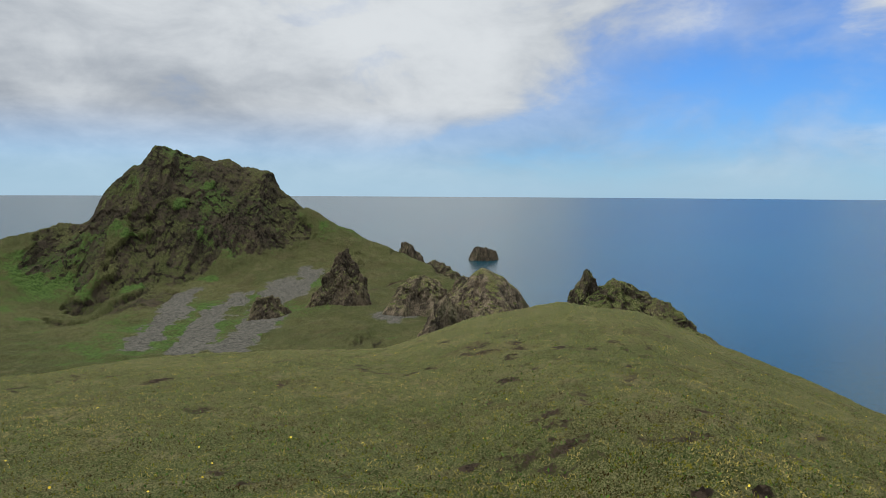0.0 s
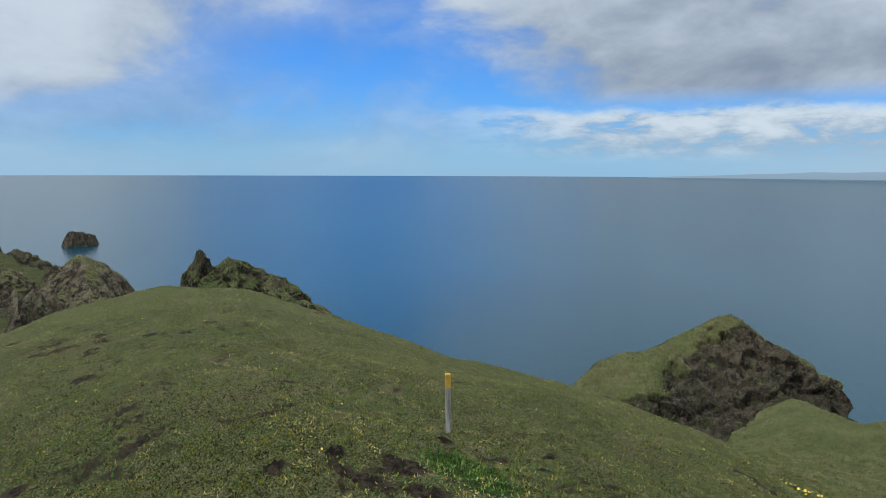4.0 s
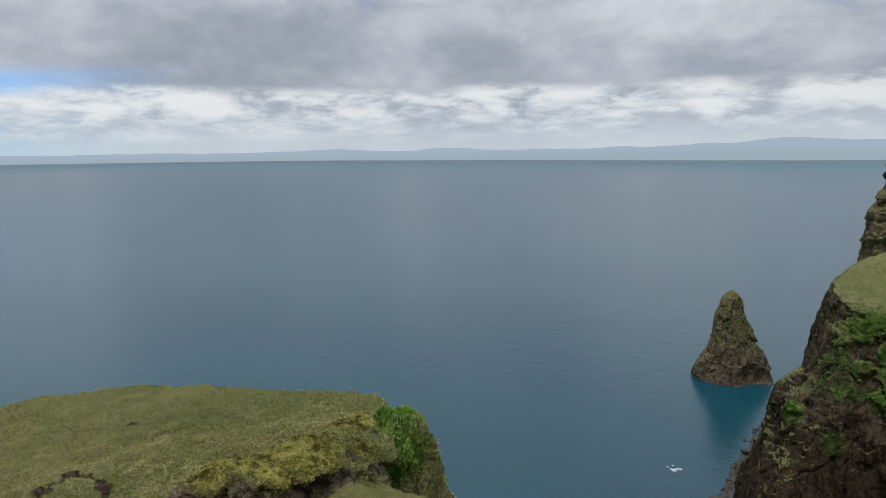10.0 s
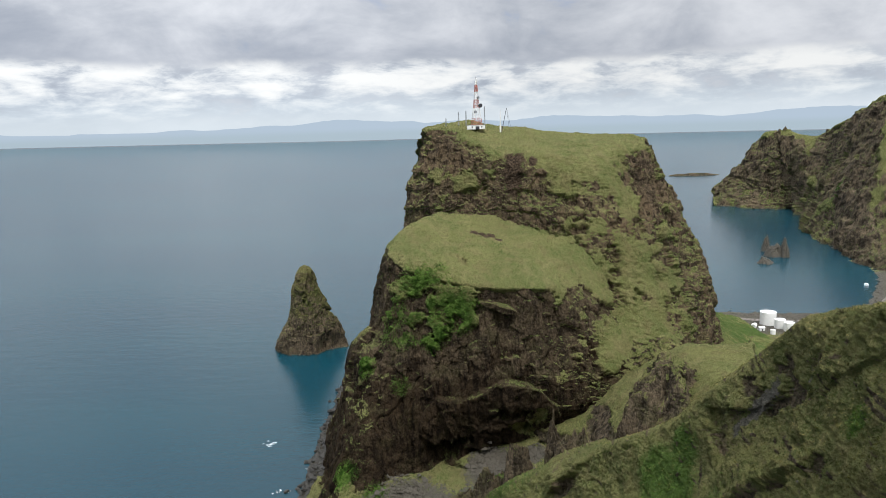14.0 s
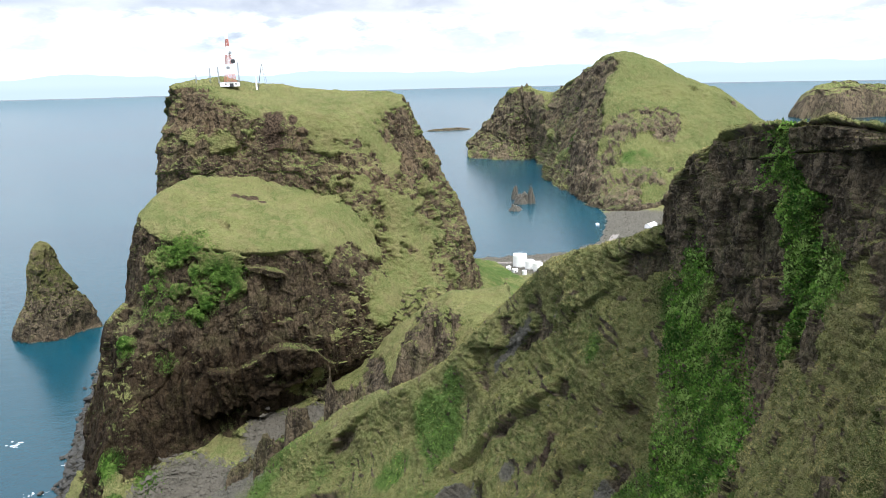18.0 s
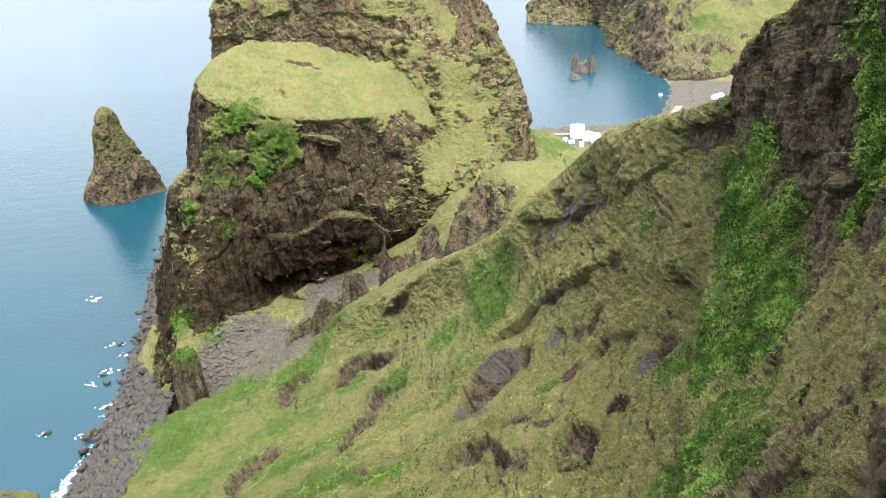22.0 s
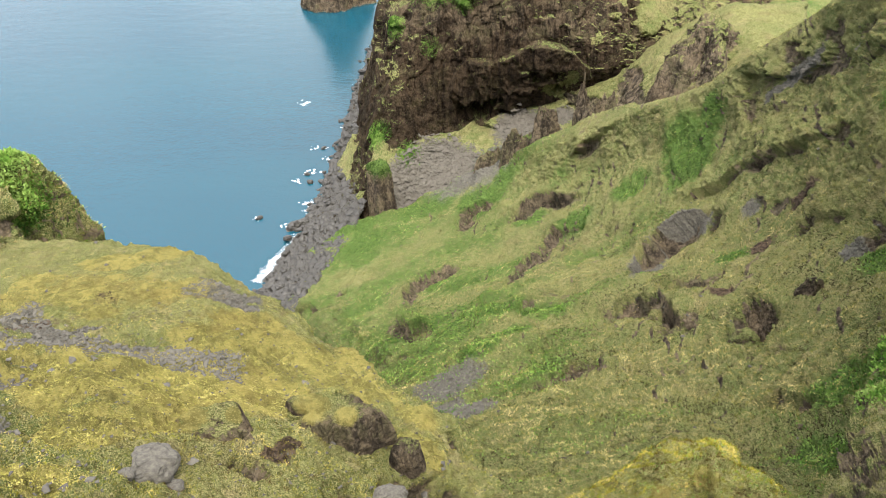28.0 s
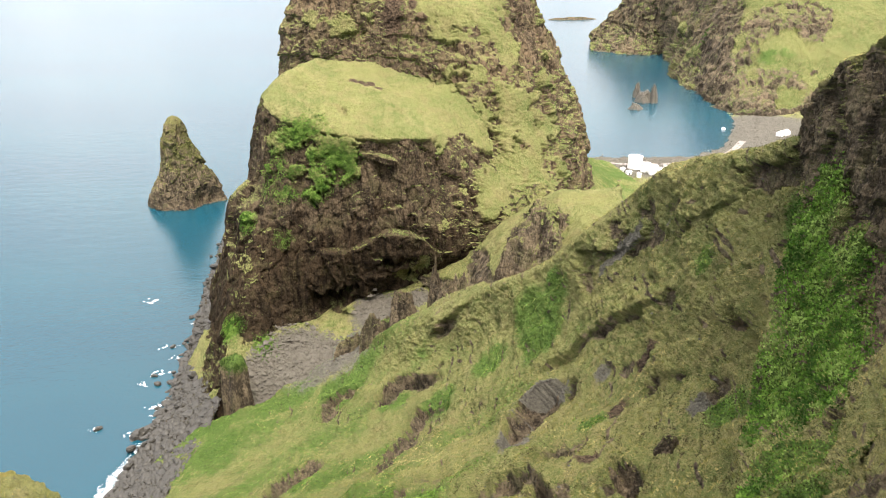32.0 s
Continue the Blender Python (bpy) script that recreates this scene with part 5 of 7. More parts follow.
# the scarps of the slope run obliquely up it
_w = np.array((0.41, 0.905, 0.10))
BANDS = np.eye(3) - 0.72 * np.outer(_w, _w)
tagged(landform("klif_summit_block", klif_upper_rows, 440, 460, summit_land, 4.0, 22.0, 3, steep=(0.40, 0.88), turf_hold=0.58, mixed=1.0, bias=0.03, turf_amp=1.3, tufts=((0.7, 2.6),), lip=0.8, strata=14.0, ledges=1.1, upright=0.6, back=160, left=70, right=70), "flat-topped brown cliff with green grass cap above the sea", "cliff", kind="structure")
tagged(landform("klif_shoulder_block", klif_lower_rows, 500, 520, shoulder_land, 4.0, 26.0, 5, steep=(0.50, 0.82), turf_hold=0.5, mixed=1.0, turf_amp=0.9, tufts=((0.7, 2.6),), lip=1.4, lush_hold=0.80, lush_rag=0.7, dent=12.0, strata=0.0, ledges=0.45, upright=0.42, left=60, right=40), "dark brown cliff with a flat grass top and a cave", "cliff", kind="structure")
tagged(landform("saddle", saddle_rows, 200, 160, mid_land, 1.6, 12.0, 7, steep=(0.55, 0.75), turf_amp=1.0, lip=0.8, left=20, right=60, back=120, floor_z=30), "grassy saddle with a brown rock knoll", "hill", kind="structure")
tagged(landform("green_slope", slope_rows, 820, 700, slope_land, 0.9, 9.0, 11, green=lambda g: 0.40 * np.clip((58 - g[..., 0]) / 60, 0, 1) + 0.28 * fbm(g, 18.0, 4, 12), steep=(0.1, 0.3), turf_amp=0.95, swell=1.3, swell_size=22.0, lip=1.2, tufts=((0.55, 1.9), (0.30, 0.8)), mixed=0.95, lush_hold=1.05, lush_rag=0.35, steps=0.55, steps_size=12.0, steps_way=BANDS, calm=22, back=60), "steep green grass slope with dark rock bands", "hillside", kind="structure")
tagged(landform("rock_wall", wall_rows, 360, 520, wall_land, 2.0, 8.0, 13, mixed=0.95, turf_hold=1.6, lush_hold=1.0, upright=0.5, ledges=0.3, tufts=((0.4, 1.5), (0.15, 0.6)), steep=(0.40, 0.70), turf_amp=0.5, lip=0.5, steps=0.6, steps_size=7.0, back=40, floor_z=150), "dark rock wall with a grass top and green ferns", "cliff", kind="structure")
tagged(landform("moss_ledge", moss_rows, 480, 420, near_land, 0.22, 0.9, 17, turf_amp=0.12, tufts=((0.05, 0.22), (0.03, 0.10)), lip=0.18), "ledge with bright yellow moss and grey gravel", "ledge", kind="structure")
tagged(landform("grass_knoll", plateau_rows, 440, 340, knoll_land, 0.38, 2.2, 19, tufts=((0.07, 0.45), (0.05, 0.2)), steep=(0.3, 0.5), turf_amp=0.2, lip=0.22, back=60, floor_z=120), "green grassy knoll with a mossy cliff edge", "hill", kind="structure")
tagged(landform("pyramid_rock", pyramid_rows, 320, 260, pyramid_land, 1.4, 6.0, 23, upright=0.4, steep=(0.2, 0.4), turf_amp=0.4, lip=0.9, back=60, floor_z=100), "dark rock pyramid with one grassy flank", "rock", kind="structure")
tagged(landform("ridge_mountain", blatindur_rows, 620, 500, shaded_ridge_land, 8.0, 27.0, 29, mixed=0.82, lush_hold=0.5, steep=(0.66, 0.84), turf_amp=1.5, lip=2.0, broken=0.3, upright=0.16, ledges=0.45, grain=facing(132, 0.2, 0.16), extra={"rock": [(*q, 40) for q in blatindur_0[2:11]]}, green=lambda g: 0.10 + 0.6 * fbm(g * np.array((1, 1, 0.3)), 60.0, 4, 35) * sharp(g[..., 2], 60, 130), back=200), "green mountain with steep grooved brown cliffs", "mountain", kind="structure")
tagged(landform("far_mountain", heimaklettur_rows, 460, 340, far_land, 13.0, 60.0, 31, steep=(0.50, 0.80), turf_amp=4.0, mixed=0.85, strata=42.0, ledges=0.5, upright=0.4, extra={"rock": [(q[0], q[1], 20, 75) for q in heimaklettur_3[:7]]}, back=300), "green mountain with grey cliffs above a bay", "mountain", kind="structure")
tagged(landform("green_flank", flank_rows, 120, 120, mid_land, 2.0, 14.0, 37, steep=(0.1, 0.2), turf_amp=0.8, green=lambda g: 0.5 + 0.2 * fbm(g, 40.0, 3, 13)), "smooth green slope down to the isthmus", "hillside", kind="structure")
tagged(landform("isthmus", isthmus_rows, 200, 160, mid_land, 1.0, 14.0, 39, steep=(0.02, 0.04), turf_amp=0.5, extra={"scree": [(300, 720, 3, 70), (400, 740, 3, 80), (470, 800, 4, 60), (480, 860, 4, 60), (360, 700, 4, 60), (260, 680, 4, 40)]}), "grey gravel isthmus with a pebble beach", "beach", kind="structure")
tagged(landform("shore", shore_rows, 300, 80, shore_land, 1.2, 5.0, 47, bias=1.0), "dark boulder shore at the foot of the cliff", "shore", kind="structure")


# ---- the hill under the feet ----
CREST = [(215, 11.5, 20), (185, 12.2, 20), (165, 12.6, 20), (150, 12.2, 20), (140, 12.4, 22), (133, 10.2, 25), (126, 8.9, 27), (120, 9.4, 25), (112, 12.2, 22), (104, 15.0, 20), (97, 16.5, 18), (90, 18.0, 18), (82, 20.5, 16), (75, 24.5, 14), (66, 30.0, 10), (55, 38.0, 6), (42, 47.0, 4.5), (20, 53.0, 4), (0, 55.0, 4), (-20, 48.0, 5), (-45, 40.0, 6), (-70, 30.0, 8), (-100, 20.0, 12), (-130, 14.0, 18), (-145, 11.5, 20)]
EYE = 1.8


def hill_height(x, y):
    """Height of the hilltop: convex, falling away past its crest."""
    a = np.degrees(np.arctan2(-x, y))
    t = np.array(CREST[::-1])
    el = np.radians(np.interp(a, t[:, 0], t[:, 1], period=360))
    dc = np.interp(a, t[:, 0], t[:, 2], period=360)
    r = np.hypot(x, y)
    b = EYE / dc ** 2
    k = np.tan(el) - 2 * EYE / dc
    k = np.where(r < 3, k * r / 3, k)
    return 199.6 - EYE - k * r - b * r * r


def make_hill():
    r = np.concatenate([[0.0], np.geomspace(0.4, 60, 500)])
    a = np.radians(np.concatenate([np.linspace(25, 178, 820), np.linspace(179, 385, 140)]))
    x, y = np.outer(r, -np.sin(a)), np.outer(r, np.cos(a))
    z = hill_height(x, y)
    p = np.stack([x, y, z], -1)
    p[..., 2] += 0.05 * fbm(p, 1.6, 5, 41) + 0.022 * fbm(p, 0.4, 4, 42) + 0.1 * fbm(p, 6.0, 3, 43) * np.clip(r[:, None] / 8, 0, 1)
    p[..., 2] += (0.035 * cushions(p * np.array((1, 1, 0.3)), 0.20, 44) + 0.02 * cushions(p * np.array((1, 1, 0.3)), 0.08, 45)) * np.clip(0.8 + fbm(p, 1.3, 2, 46), 0.2, 1.5)
    m = {k: near_to(p, SPOTS.get(("ground", k), ()), 0.2) for k in ("rock", "lush", "scree", "moss", "soil")}
    m["lush"] = np.maximum(m["lush"], near_to(p, [(-5.3, -1.5, 197.3, 0.25), (-4.9, -1.2, 197.2, 0.2)])) + 0.25 * np.clip(fbm(p, 1.7, 3, 61), 0, 1)
    patch = 0.62 * np.clip(fbm(p, 0.45, 5, 55, 0.6) * 1.2 - 0.24, 0, 1) * sharp(fbm(p, 3.5, 2, 57), -0.3, 0.35)
    m["soil"] = np.maximum(np.maximum(m["soil"], patch), near_to(p, [(-4.9, -1.9, 197.4, 0.17), (-4.5, -1.6, 197.4, 0.15), (-4.4, -2.0, 197.5, 0.12)]))
    LAND["ground"] = (p, normals(p), {k: np.broadcast_to(v, p.shape[:2]) for k, v in m.items()})
    return tagged(sheet("ground", p, near_land, m), "short green turf of the hilltop", "grass", kind="structure")


make_hill()


# ---- small helpers for things ----
def part(name, bm, mat, parent=None, label="", smooth=False):
    me = bpy.data.meshes.new(name)
    bm.to_mesh(me)
    bm.free()
    me.materials.append(mat)
    if smooth:
        me.polygons.foreach_set("use_smooth", np.full(len(me.polygons), True))
    ob = new(name, me)
    if parent is not None:
        ob.parent = parent
    if label:
        ob["label"] = label
    return ob


def thing(name, place, turn, label, category, group=""):
    ob = new(name)
    ob.empty_display_size = 0.2
    ob.matrix_basis = pose(*place, 0, 0, turn)
    return tagged(ob, label, category, group)


def box(bm, x, y, z, w, d, h, bevel=0.0, m=None):
    """A block with its middle at x, y and its foot at z."""
    r = bmesh.ops.create_cube(bm, size=1, matrix=(m or Matrix()) @ Matrix.Translation((x, y, z + h / 2)) @ Matrix.Diagonal((w, d, h, 1)))
    if bevel:
        edges = list({e for v in r["verts"] for e in v.link_edges})
        bmesh.ops.bevel(bm, geom=edges, offset=bevel, segments=2, affect="EDGES")
    return bm


def tube(bm, a, b, r0, r1=None, n=8):
    a, b = Vector(a), Vector(b)
    m = Matrix.Translation((a + b) / 2) @ (b - a).to_track_quat("Z", "Y").to_matrix().to_4x4()
    bmesh.ops.create_cone(bm, cap_ends=True, segments=n, radius1=r0, radius2=r0 if r1 is None else r1, depth=(b - a).length, matrix=m)
    return bm


white_paint = plain("white_paint", (0.78, 0.78, 0.76), 0.5, 0.06, 0.3)
red_paint = plain("red_paint", (0.46, 0.17, 0.13), 0.6, 0.15, 0.6)
steel = plain("galvanised_steel", (0.33, 0.34, 0.35), 0.45, 0.2, 1.0, 0.6)
dark_paint = plain("dark_paint", (0.03, 0.03, 0.035), 0.6, 0.2, 1.0)
roof_grey = plain("roof_grey", (0.22, 0.22, 0.23), 0.7, 0.2, 0.6)
gravel = plain("gravel_road", (0.17, 0.15, 0.135), 0.95, 0.3, 0.6)
wet_rock = plain("wet_rock", (0.021, 0.019, 0.014), 0.6, 0.5, 0.5)
grey_rock = plain("grey_rock", (0.062, 0.055, 0.042), 0.9, 0.5, 2.5)
foam_white = plain("foam", (0.82, 0.85, 0.86), 0.8, 0.1, 1.0)
ledge_rock = plain("ledge_rock", (0.048, 0.044, 0.034), 0.9, 0.5, 6.0)
yellow_petal = plain("yellow_petal", (0.80, 0.58, 0.03), 0.6, 0.1, 5.0)


def ground_at(name, x, y):
    """Height of the named land at a place of the plan."""
    g = LAND[name][0]
    i = np.argmin((g[..., 0] - x) ** 2 + (g[..., 1] - y) ** 2 - 1e-4 * g[..., 2])
    return float(g.reshape(-1, 3)[i, 2])


# ---- the marker post ----
def marker_post(x, y):
    top = plain("yellow_post_paint", (0.62, 0.36, 0.05), 0.65, 0.25, 12.0)
    m, n = material("weathered_wood")
    o = n.add("ShaderNodeTexCoord").outputs["Object"]
    a = n.noise(n.vec("MULTIPLY", o, (60, 60, 5)), 1.0, 6.0, 0.65)
    b = n.noise(o, 9.0, 4.0)
    c = n.mix(n.step(a, 0.35, 0.65), (0.20, 0.18, 0.15), (0.55, 0.51, 0.45))
    finish(n, n.mix(n.step(b, 0.5, 0.7, 0.0, 0.5), c, (0.12, 0.10, 0.08)), 0.85, a, 0.6, 0.01)
    z = ground_at("ground", x, y)
    t = thing("marker_post", (x, y, z), 20, "weathered grey wooden trail marker post with yellow painted top", "post")
    t.rotation_euler = (radians(1.2), radians(1.5), radians(20))
    stake = part("stake", box(bmesh.new(), 0, 0, -0.15, 0.05, 0.05, 0.59, 0.005), m, t)
    bm = box(bmesh.new(), 0, 0, 0.437, 0.053, 0.053, 0.135, 0.006)
    part("painted_top", bm, top, stake, "chipped yellow painted top")
    return t


marker_post(-6.35, -1.87)


# ---- masts on the summit ----
def lattice(bm, z0, z1, w0, w1, bays, r=0.09):
    """A square lattice stage from z0 to z1."""
    def ring(z):
        w = (w0 + (w1 - w0) * (z - z0) / (z1 - z0)) / 2
        return [Vector((sx * w, sy * w, z)) for sx, sy in ((-1, -1), (1, -1), (1, 1), (-1, 1))]
    for k in range(bays):
        a, b = ring(z0 + (z1 - z0) * k / bays), ring(z0 + (z1 - z0) * (k + 1) / bays)
        for i in range(4):
            j = (i + 1) % 4
            tube(bm, a[i], b[i], r * 1.3, n=5)
            tube(bm, a[i], b[j], r * 0.7, n=4)
            tube(bm, a[j], b[i], r * 0.7, n=4)
            tube(bm, b[i], b[j], r * 0.7, n=4)
    return bm


def radio_mast():
    z = ground_at("klif_summit_block", -13.1, 470)
    t = thing("radio_mast", (-13.1, 470.0, z - 0.3), 20, "tall red and white lattice radio mast on the grassy summit", "mast")
    h = 228.2 - z
    s = [0.0, 0.20, 0.40, 0.58, 0.74, 0.88, 1.0]
    w = [6.2, 4.6, 3.4, 2.4, 1.7, 1.3, 1.1]
    for k in range(6):
        part("red_stage" if k % 2 == 0 else "white_stage", lattice(bmesh.new(), s[k] * h, s[k + 1] * h, w[k], w[k + 1], 3 if k < 3 else 4, 0.12), red_paint if k % 2 == 0 else white_paint, t)
    for x, y, f, r in ((1.9, -1.6, 0.455, 1.3), (-1.5, -1.6, 0.33, 0.9), (0.4, -1.8, 0.62, 0.8)):
        bm = bmesh.new()
        tube(bm, (x, y, f * h), (x + 0.3, y - 0.9, f * h), r, r, 16)
        part("dish_antenna", bm, dark_paint if r > 1 else steel, t, "dark round dish antenna")
    bm = bmesh.new()
    tube(bm, (0, 0, h), (0, 0, h + 1.6), 0.14, 0.10, 6)
    part("top_rod", bm, dark_paint, t)
    return t


radio_mast()


def station():
    z = ground_at("klif_summit_block", -13, 466)
    t = thing("station_building", (-13.5, 464.5, z - 0.2), 4, "low white equipment building with a dark doorway", "building")
    wall = part("wall", box(bmesh.new(), 0, 0, 0, 11.5, 4.0, 2.6, 0.05), white_paint, t)
    part("roof", box(bmesh.new(), 0, 0, 2.6, 11.9, 4.4, 0.25, 0.05), roof_grey, t)
    part("annexe", box(bmesh.new(), -4.2, -2.4, 0, 2.4, 1.0, 2.0, 0.05), white_paint, t)
    part("door", box(bmesh.new(), 1.0, -2.03, 0.0, 2.4, 0.08, 1.9), dark_paint, wall, "dark double door")
    for x in (-2.4, 3.6):
        part("window", box(bmesh.new(), x, -2.03, 1.1, 0.9, 0.08, 0.8), dark_paint, wall)


station()
for x, y, top in ((-33.0, 469.0, 204.0), (-24.8, 469.5, 207.7), (-19.9, 469.7, 208.3), (-7.9, 470.1, 210.8)):
    z = ground_at("klif_summit_block", x, y)
    t = thing("antenna_pole", (x, y, z - 0.3), 10, "thin grey lattice antenna pole on the summit", "antenna", "poles round the mast")
    part("lattice", lattice(bmesh.new(), 0, top - z, 0.7, 0.45, 8, 0.05), steel, t)
    bm = bmesh.new()
    tube(bm, (-0.8, 0, (top - z) * 0.85), (0.8, 0, (top - z) * 0.85), 0.06, n=5)
    part("crossarm", bm, steel, t)
z = ground_at("klif_summit_block", 2.3, 470)
t = thing("white_pole", (2.3, 470.0, z - 0.3), 0, "white tapered antenna tube beside the mast", "antenna")
bm = bmesh.new()
tube(bm, (0, 0, 0), (0, 0, 5.0), 0.55, 0.45, 10)
part("base_tube", bm, white_paint, t)
bm = bmesh.new()
tube(bm, (0, 0, 5.0), (0, 0, 208 - z), 0.28, 0.2, 8)
part("upper_tube", bm, white_paint, t)
z = ground_at("klif_summit_block", 5, 470)
t = thing("leaning_derrick", (2.9, 470.2, z - 0.3), 0, "dark leaning pole held by a stay wire", "mast")
bm = bmesh.new()
tube(bm, (0, 0, 0), (3.4, 0, 209.5 - z), 0.22, 0.14, 6)
part("boom", bm, dark_paint, t)
for x, r in ((7.4, 0.05), (5.6, 0.05)):
    bm = bmesh.new()
    tube(bm, (3.4, 0, 209.5 - z), (x, 0, -2.0), r, n=4)
    part("stay", bm, dark_paint, t)


# ---- tanks and buildings on the isthmus ----
def tank(x, y, r, h, group="storage tanks"):
    z = ground_at("isthmus", x, y)
    t = thing("storage_tank", (x, y, z - 0.4), 0, "white cylindrical steel storage tank on the gravel", "tank", group)
    bm = bmesh.new()
    bmesh.ops.create_cone(bm, cap_ends=True, segments=48, radius1=r, radius2=r, depth=h, matrix=Matrix.Translation((0, 0, h / 2)))
    part("shell", bm, white_paint, t)
    bm = bmesh.new()
    bmesh.ops.create_cone(bm, cap_ends=True, segments=48, radius1=r + 0.15, radius2=0.6, depth=r * 0.13, matrix=Matrix.Translation((0, 0, h + r * 0.065)))
    roof = part("roof", bm, white_paint, t)
    bm = bmesh.new()
    for k in range(24):
        a = k / 24 * 2 * math.pi
        b = (k + 1) / 24 * 2 * math.pi
        tube(bm, (r * math.cos(a), r * math.sin(a), h + 1), (r * math.cos(b), r * math.sin(b), h + 1), 0.05, n=4)
    part("railing", bm, steel, roof)


for x, y, r, h in ((254.5, 676, 7.2, 12.5), (259.5, 660, 4.8, 9.0), (263.5, 649, 4.6, 8.6), (266.5, 638, 4.6, 8.6), (246.0, 640, 2.2, 4.5)):
    tank(x, y, r, h)


def shed(x, y, turn, w, d, h):
    z = ground_at("isthmus", x, y)
    t = thing("shed", (x, y, z - 0.2), turn, "small white shed with a pitched grey roof", "building", "sheds on the isthmus")
    wall = part("wall", box(bmesh.new(), 0, 0, 0, w, d, h, 0.05), white_paint, t)
    bm = bmesh.new()
    v = [bm.verts.new(c) for c in ((-w / 2 - 0.3, -d / 2 - 0.3, h), (w / 2 + 0.3, -d / 2 - 0.3, h), (w / 2 + 0.3, d / 2 + 0.3, h), (-w / 2 - 0.3, d / 2 + 0.3, h), (-w / 2 - 0.3, 0, h + d * 0.3), (w / 2 + 0.3, 0, h + d * 0.3))]
    for f in ((0, 1, 5, 4), (2, 3, 4, 5), (0, 4, 3), (1, 2, 5), (0, 3, 2, 1)):
        bm.faces.new([v[i] for i in f])
    part("roof", bm, white_paint, t)
    part("door", box(bmesh.new(), 0, -d / 2 - 0.03, 0, 1.2, 0.06, 2.0), dark_paint, wall)


for a in ((477, 795, 30, 16, 9, 4), (285, 668, 15, 6, 4, 3), (237, 662, 60, 6, 4, 3), (240, 652, 10, 5, 4, 3), (430, 850, 70, 6, 4, 3)):
    shed(*a)


def road():
    """The gravel road along the isthmus, laid on the ground, with a low kerb of stones."""
    p = flow(np.array([(235, 700, 0), (258, 690, 0), (300, 690, 0), (345, 705, 0), (385, 735, 0), (420, 780, 0)], float), 80)
    w = np.gradient(p, axis=0)
    w = np.stack([-w[:, 1], w[:, 0], 0 * w[:, 0]], -1)
    w /= np.linalg.norm(w, axis=1, keepdims=True)
    g = np.stack([p + w * k for k in (-4, -2, 0, 2, 4)], 1)
    for i in range(g.shape[0]):
        for j in range(g.shape[1]):
            g[i, j, 2] = ground_at("isthmus", g[i, j, 0], g[i, j, 1]) + 0.35
    tagged(sheet("road", g, gravel), "pale gravel road along the isthmus", "road", kind="structure")


road()


# ---- stacks, skerries and crags ----
def standing(name, label, category, *a, group="", **k):
    return tagged(crag(name, *a, **k), label, category, group)


def sea_stack():
    """A leaning pillar of rock in the sea: its half widths to the left, right, near and far side, by height."""
    h = np.linspace(1, -0.06, 230)
    u = np.linspace(0, 2 * math.pi, 260)
    k = [-0.06, 0.0, 0.06, 0.16, 0.30, 0.45, 0.62, 0.80, 0.92, 0.98, 1.0]
    reach = {key: np.interp(h, k, v) for key, v in {"right": (38, 37, 35, 33, 28, 21, 16, 12, 9, 4, 0), "left": (32, 31, 29, 25, 18, 14, 13, 11, 8, 4, 0), "near": (26, 25, 22, 20, 17, 14, 12, 10, 7, 3, 0), "far": (26, 24, 22, 20, 17, 14, 12, 10, 7, 3, 0)}.items()}
    c, s = np.cos(u)[None], np.sin(u)[None]
    x = c * np.where(c > 0, reach["right"][:, None], reach["left"][:, None])
    y = s * np.where(s > 0, reach["far"][:, None], reach["near"][:, None])
    g = np.stack([x, y, 0 * x + h[:, None] * 78], -1)
    out = np.stack([c + 0 * x, s + 0 * x, 0.25 + 0 * x], -1)
    taper = np.clip((1 - h) * 8, 0, 1)[:, None, None]
    hollow = near_to(g, [(20, -17, 5, 9), (27, -12, 4, 7)])[..., None]
    g = g + out * taper * (fractured(g, 3.6, 15.0, 103, 0.45)[..., None] - 7.0 * hollow)
    t = radians(15.4)
    g = g @ np.array(((math.cos(t), math.sin(t), 0), (-math.sin(t), math.cos(t), 0), (0, 0, 1))) + np.array((-176.0, 622.0, 0.0))
    g[:, -1] = g[:, 0]
    n = normals(g)
    rock = np.clip(0.85 - 0.38 * sharp(g[..., 2], 14, 50) - 0.5 * sharp(np.abs(n[..., 2]), 0.45, 0.8) + 0.5 * sharp(g[..., 2], 12, 4), 0, 1)
    tagged(sheet("sea_pillar", g, stack_land, {"rock": rock, "lush": 0 * rock, "scree": 0 * rock, "moss": 0 * rock, "soil": 0 * rock}), "tall grey brown sea stack with thin grass, standing in the sea", "rock")


sea_stack()
for x, y, w, h, s in ((399, 1081, 7, 30, 1), (396, 1040, 13, 20, 2), (365, 990, 11, 11, 3), (407, 1034, 8, 30, 4)):
    standing("skerry", "dark pointed rock standing in the bay", "rock", (x, y, 0), (w, w * 0.9, h), grey_rock, 110 + s, group="rocks in the bay", nu=60, nv=40, round_=1.5, jag=0.4, bias=0.6)
standing("islet", "reddish brown rock islet in the open sea", "islet", (-1530, -1310, 7), (46, 34, 38), far_land, 120, nu=140, nv=80, round_=4.0, jag=0.35, cell=0.4, bias=0.7)
standing("headland_rock", "dark green rocky headland behind the mountain", "rock", (-752, -806, 40), (42, 34, 88), far_land, 121, nu=130, nv=90, round_=2.2, jag=0.35, bias=0.1)
standing("headland_rock", "dark green rocky headland behind the mountain", "rock", (-790, -770, 40), (56, 40, 58), far_land, 122, nu=130, nv=90, round_=1.6, jag=0.35)
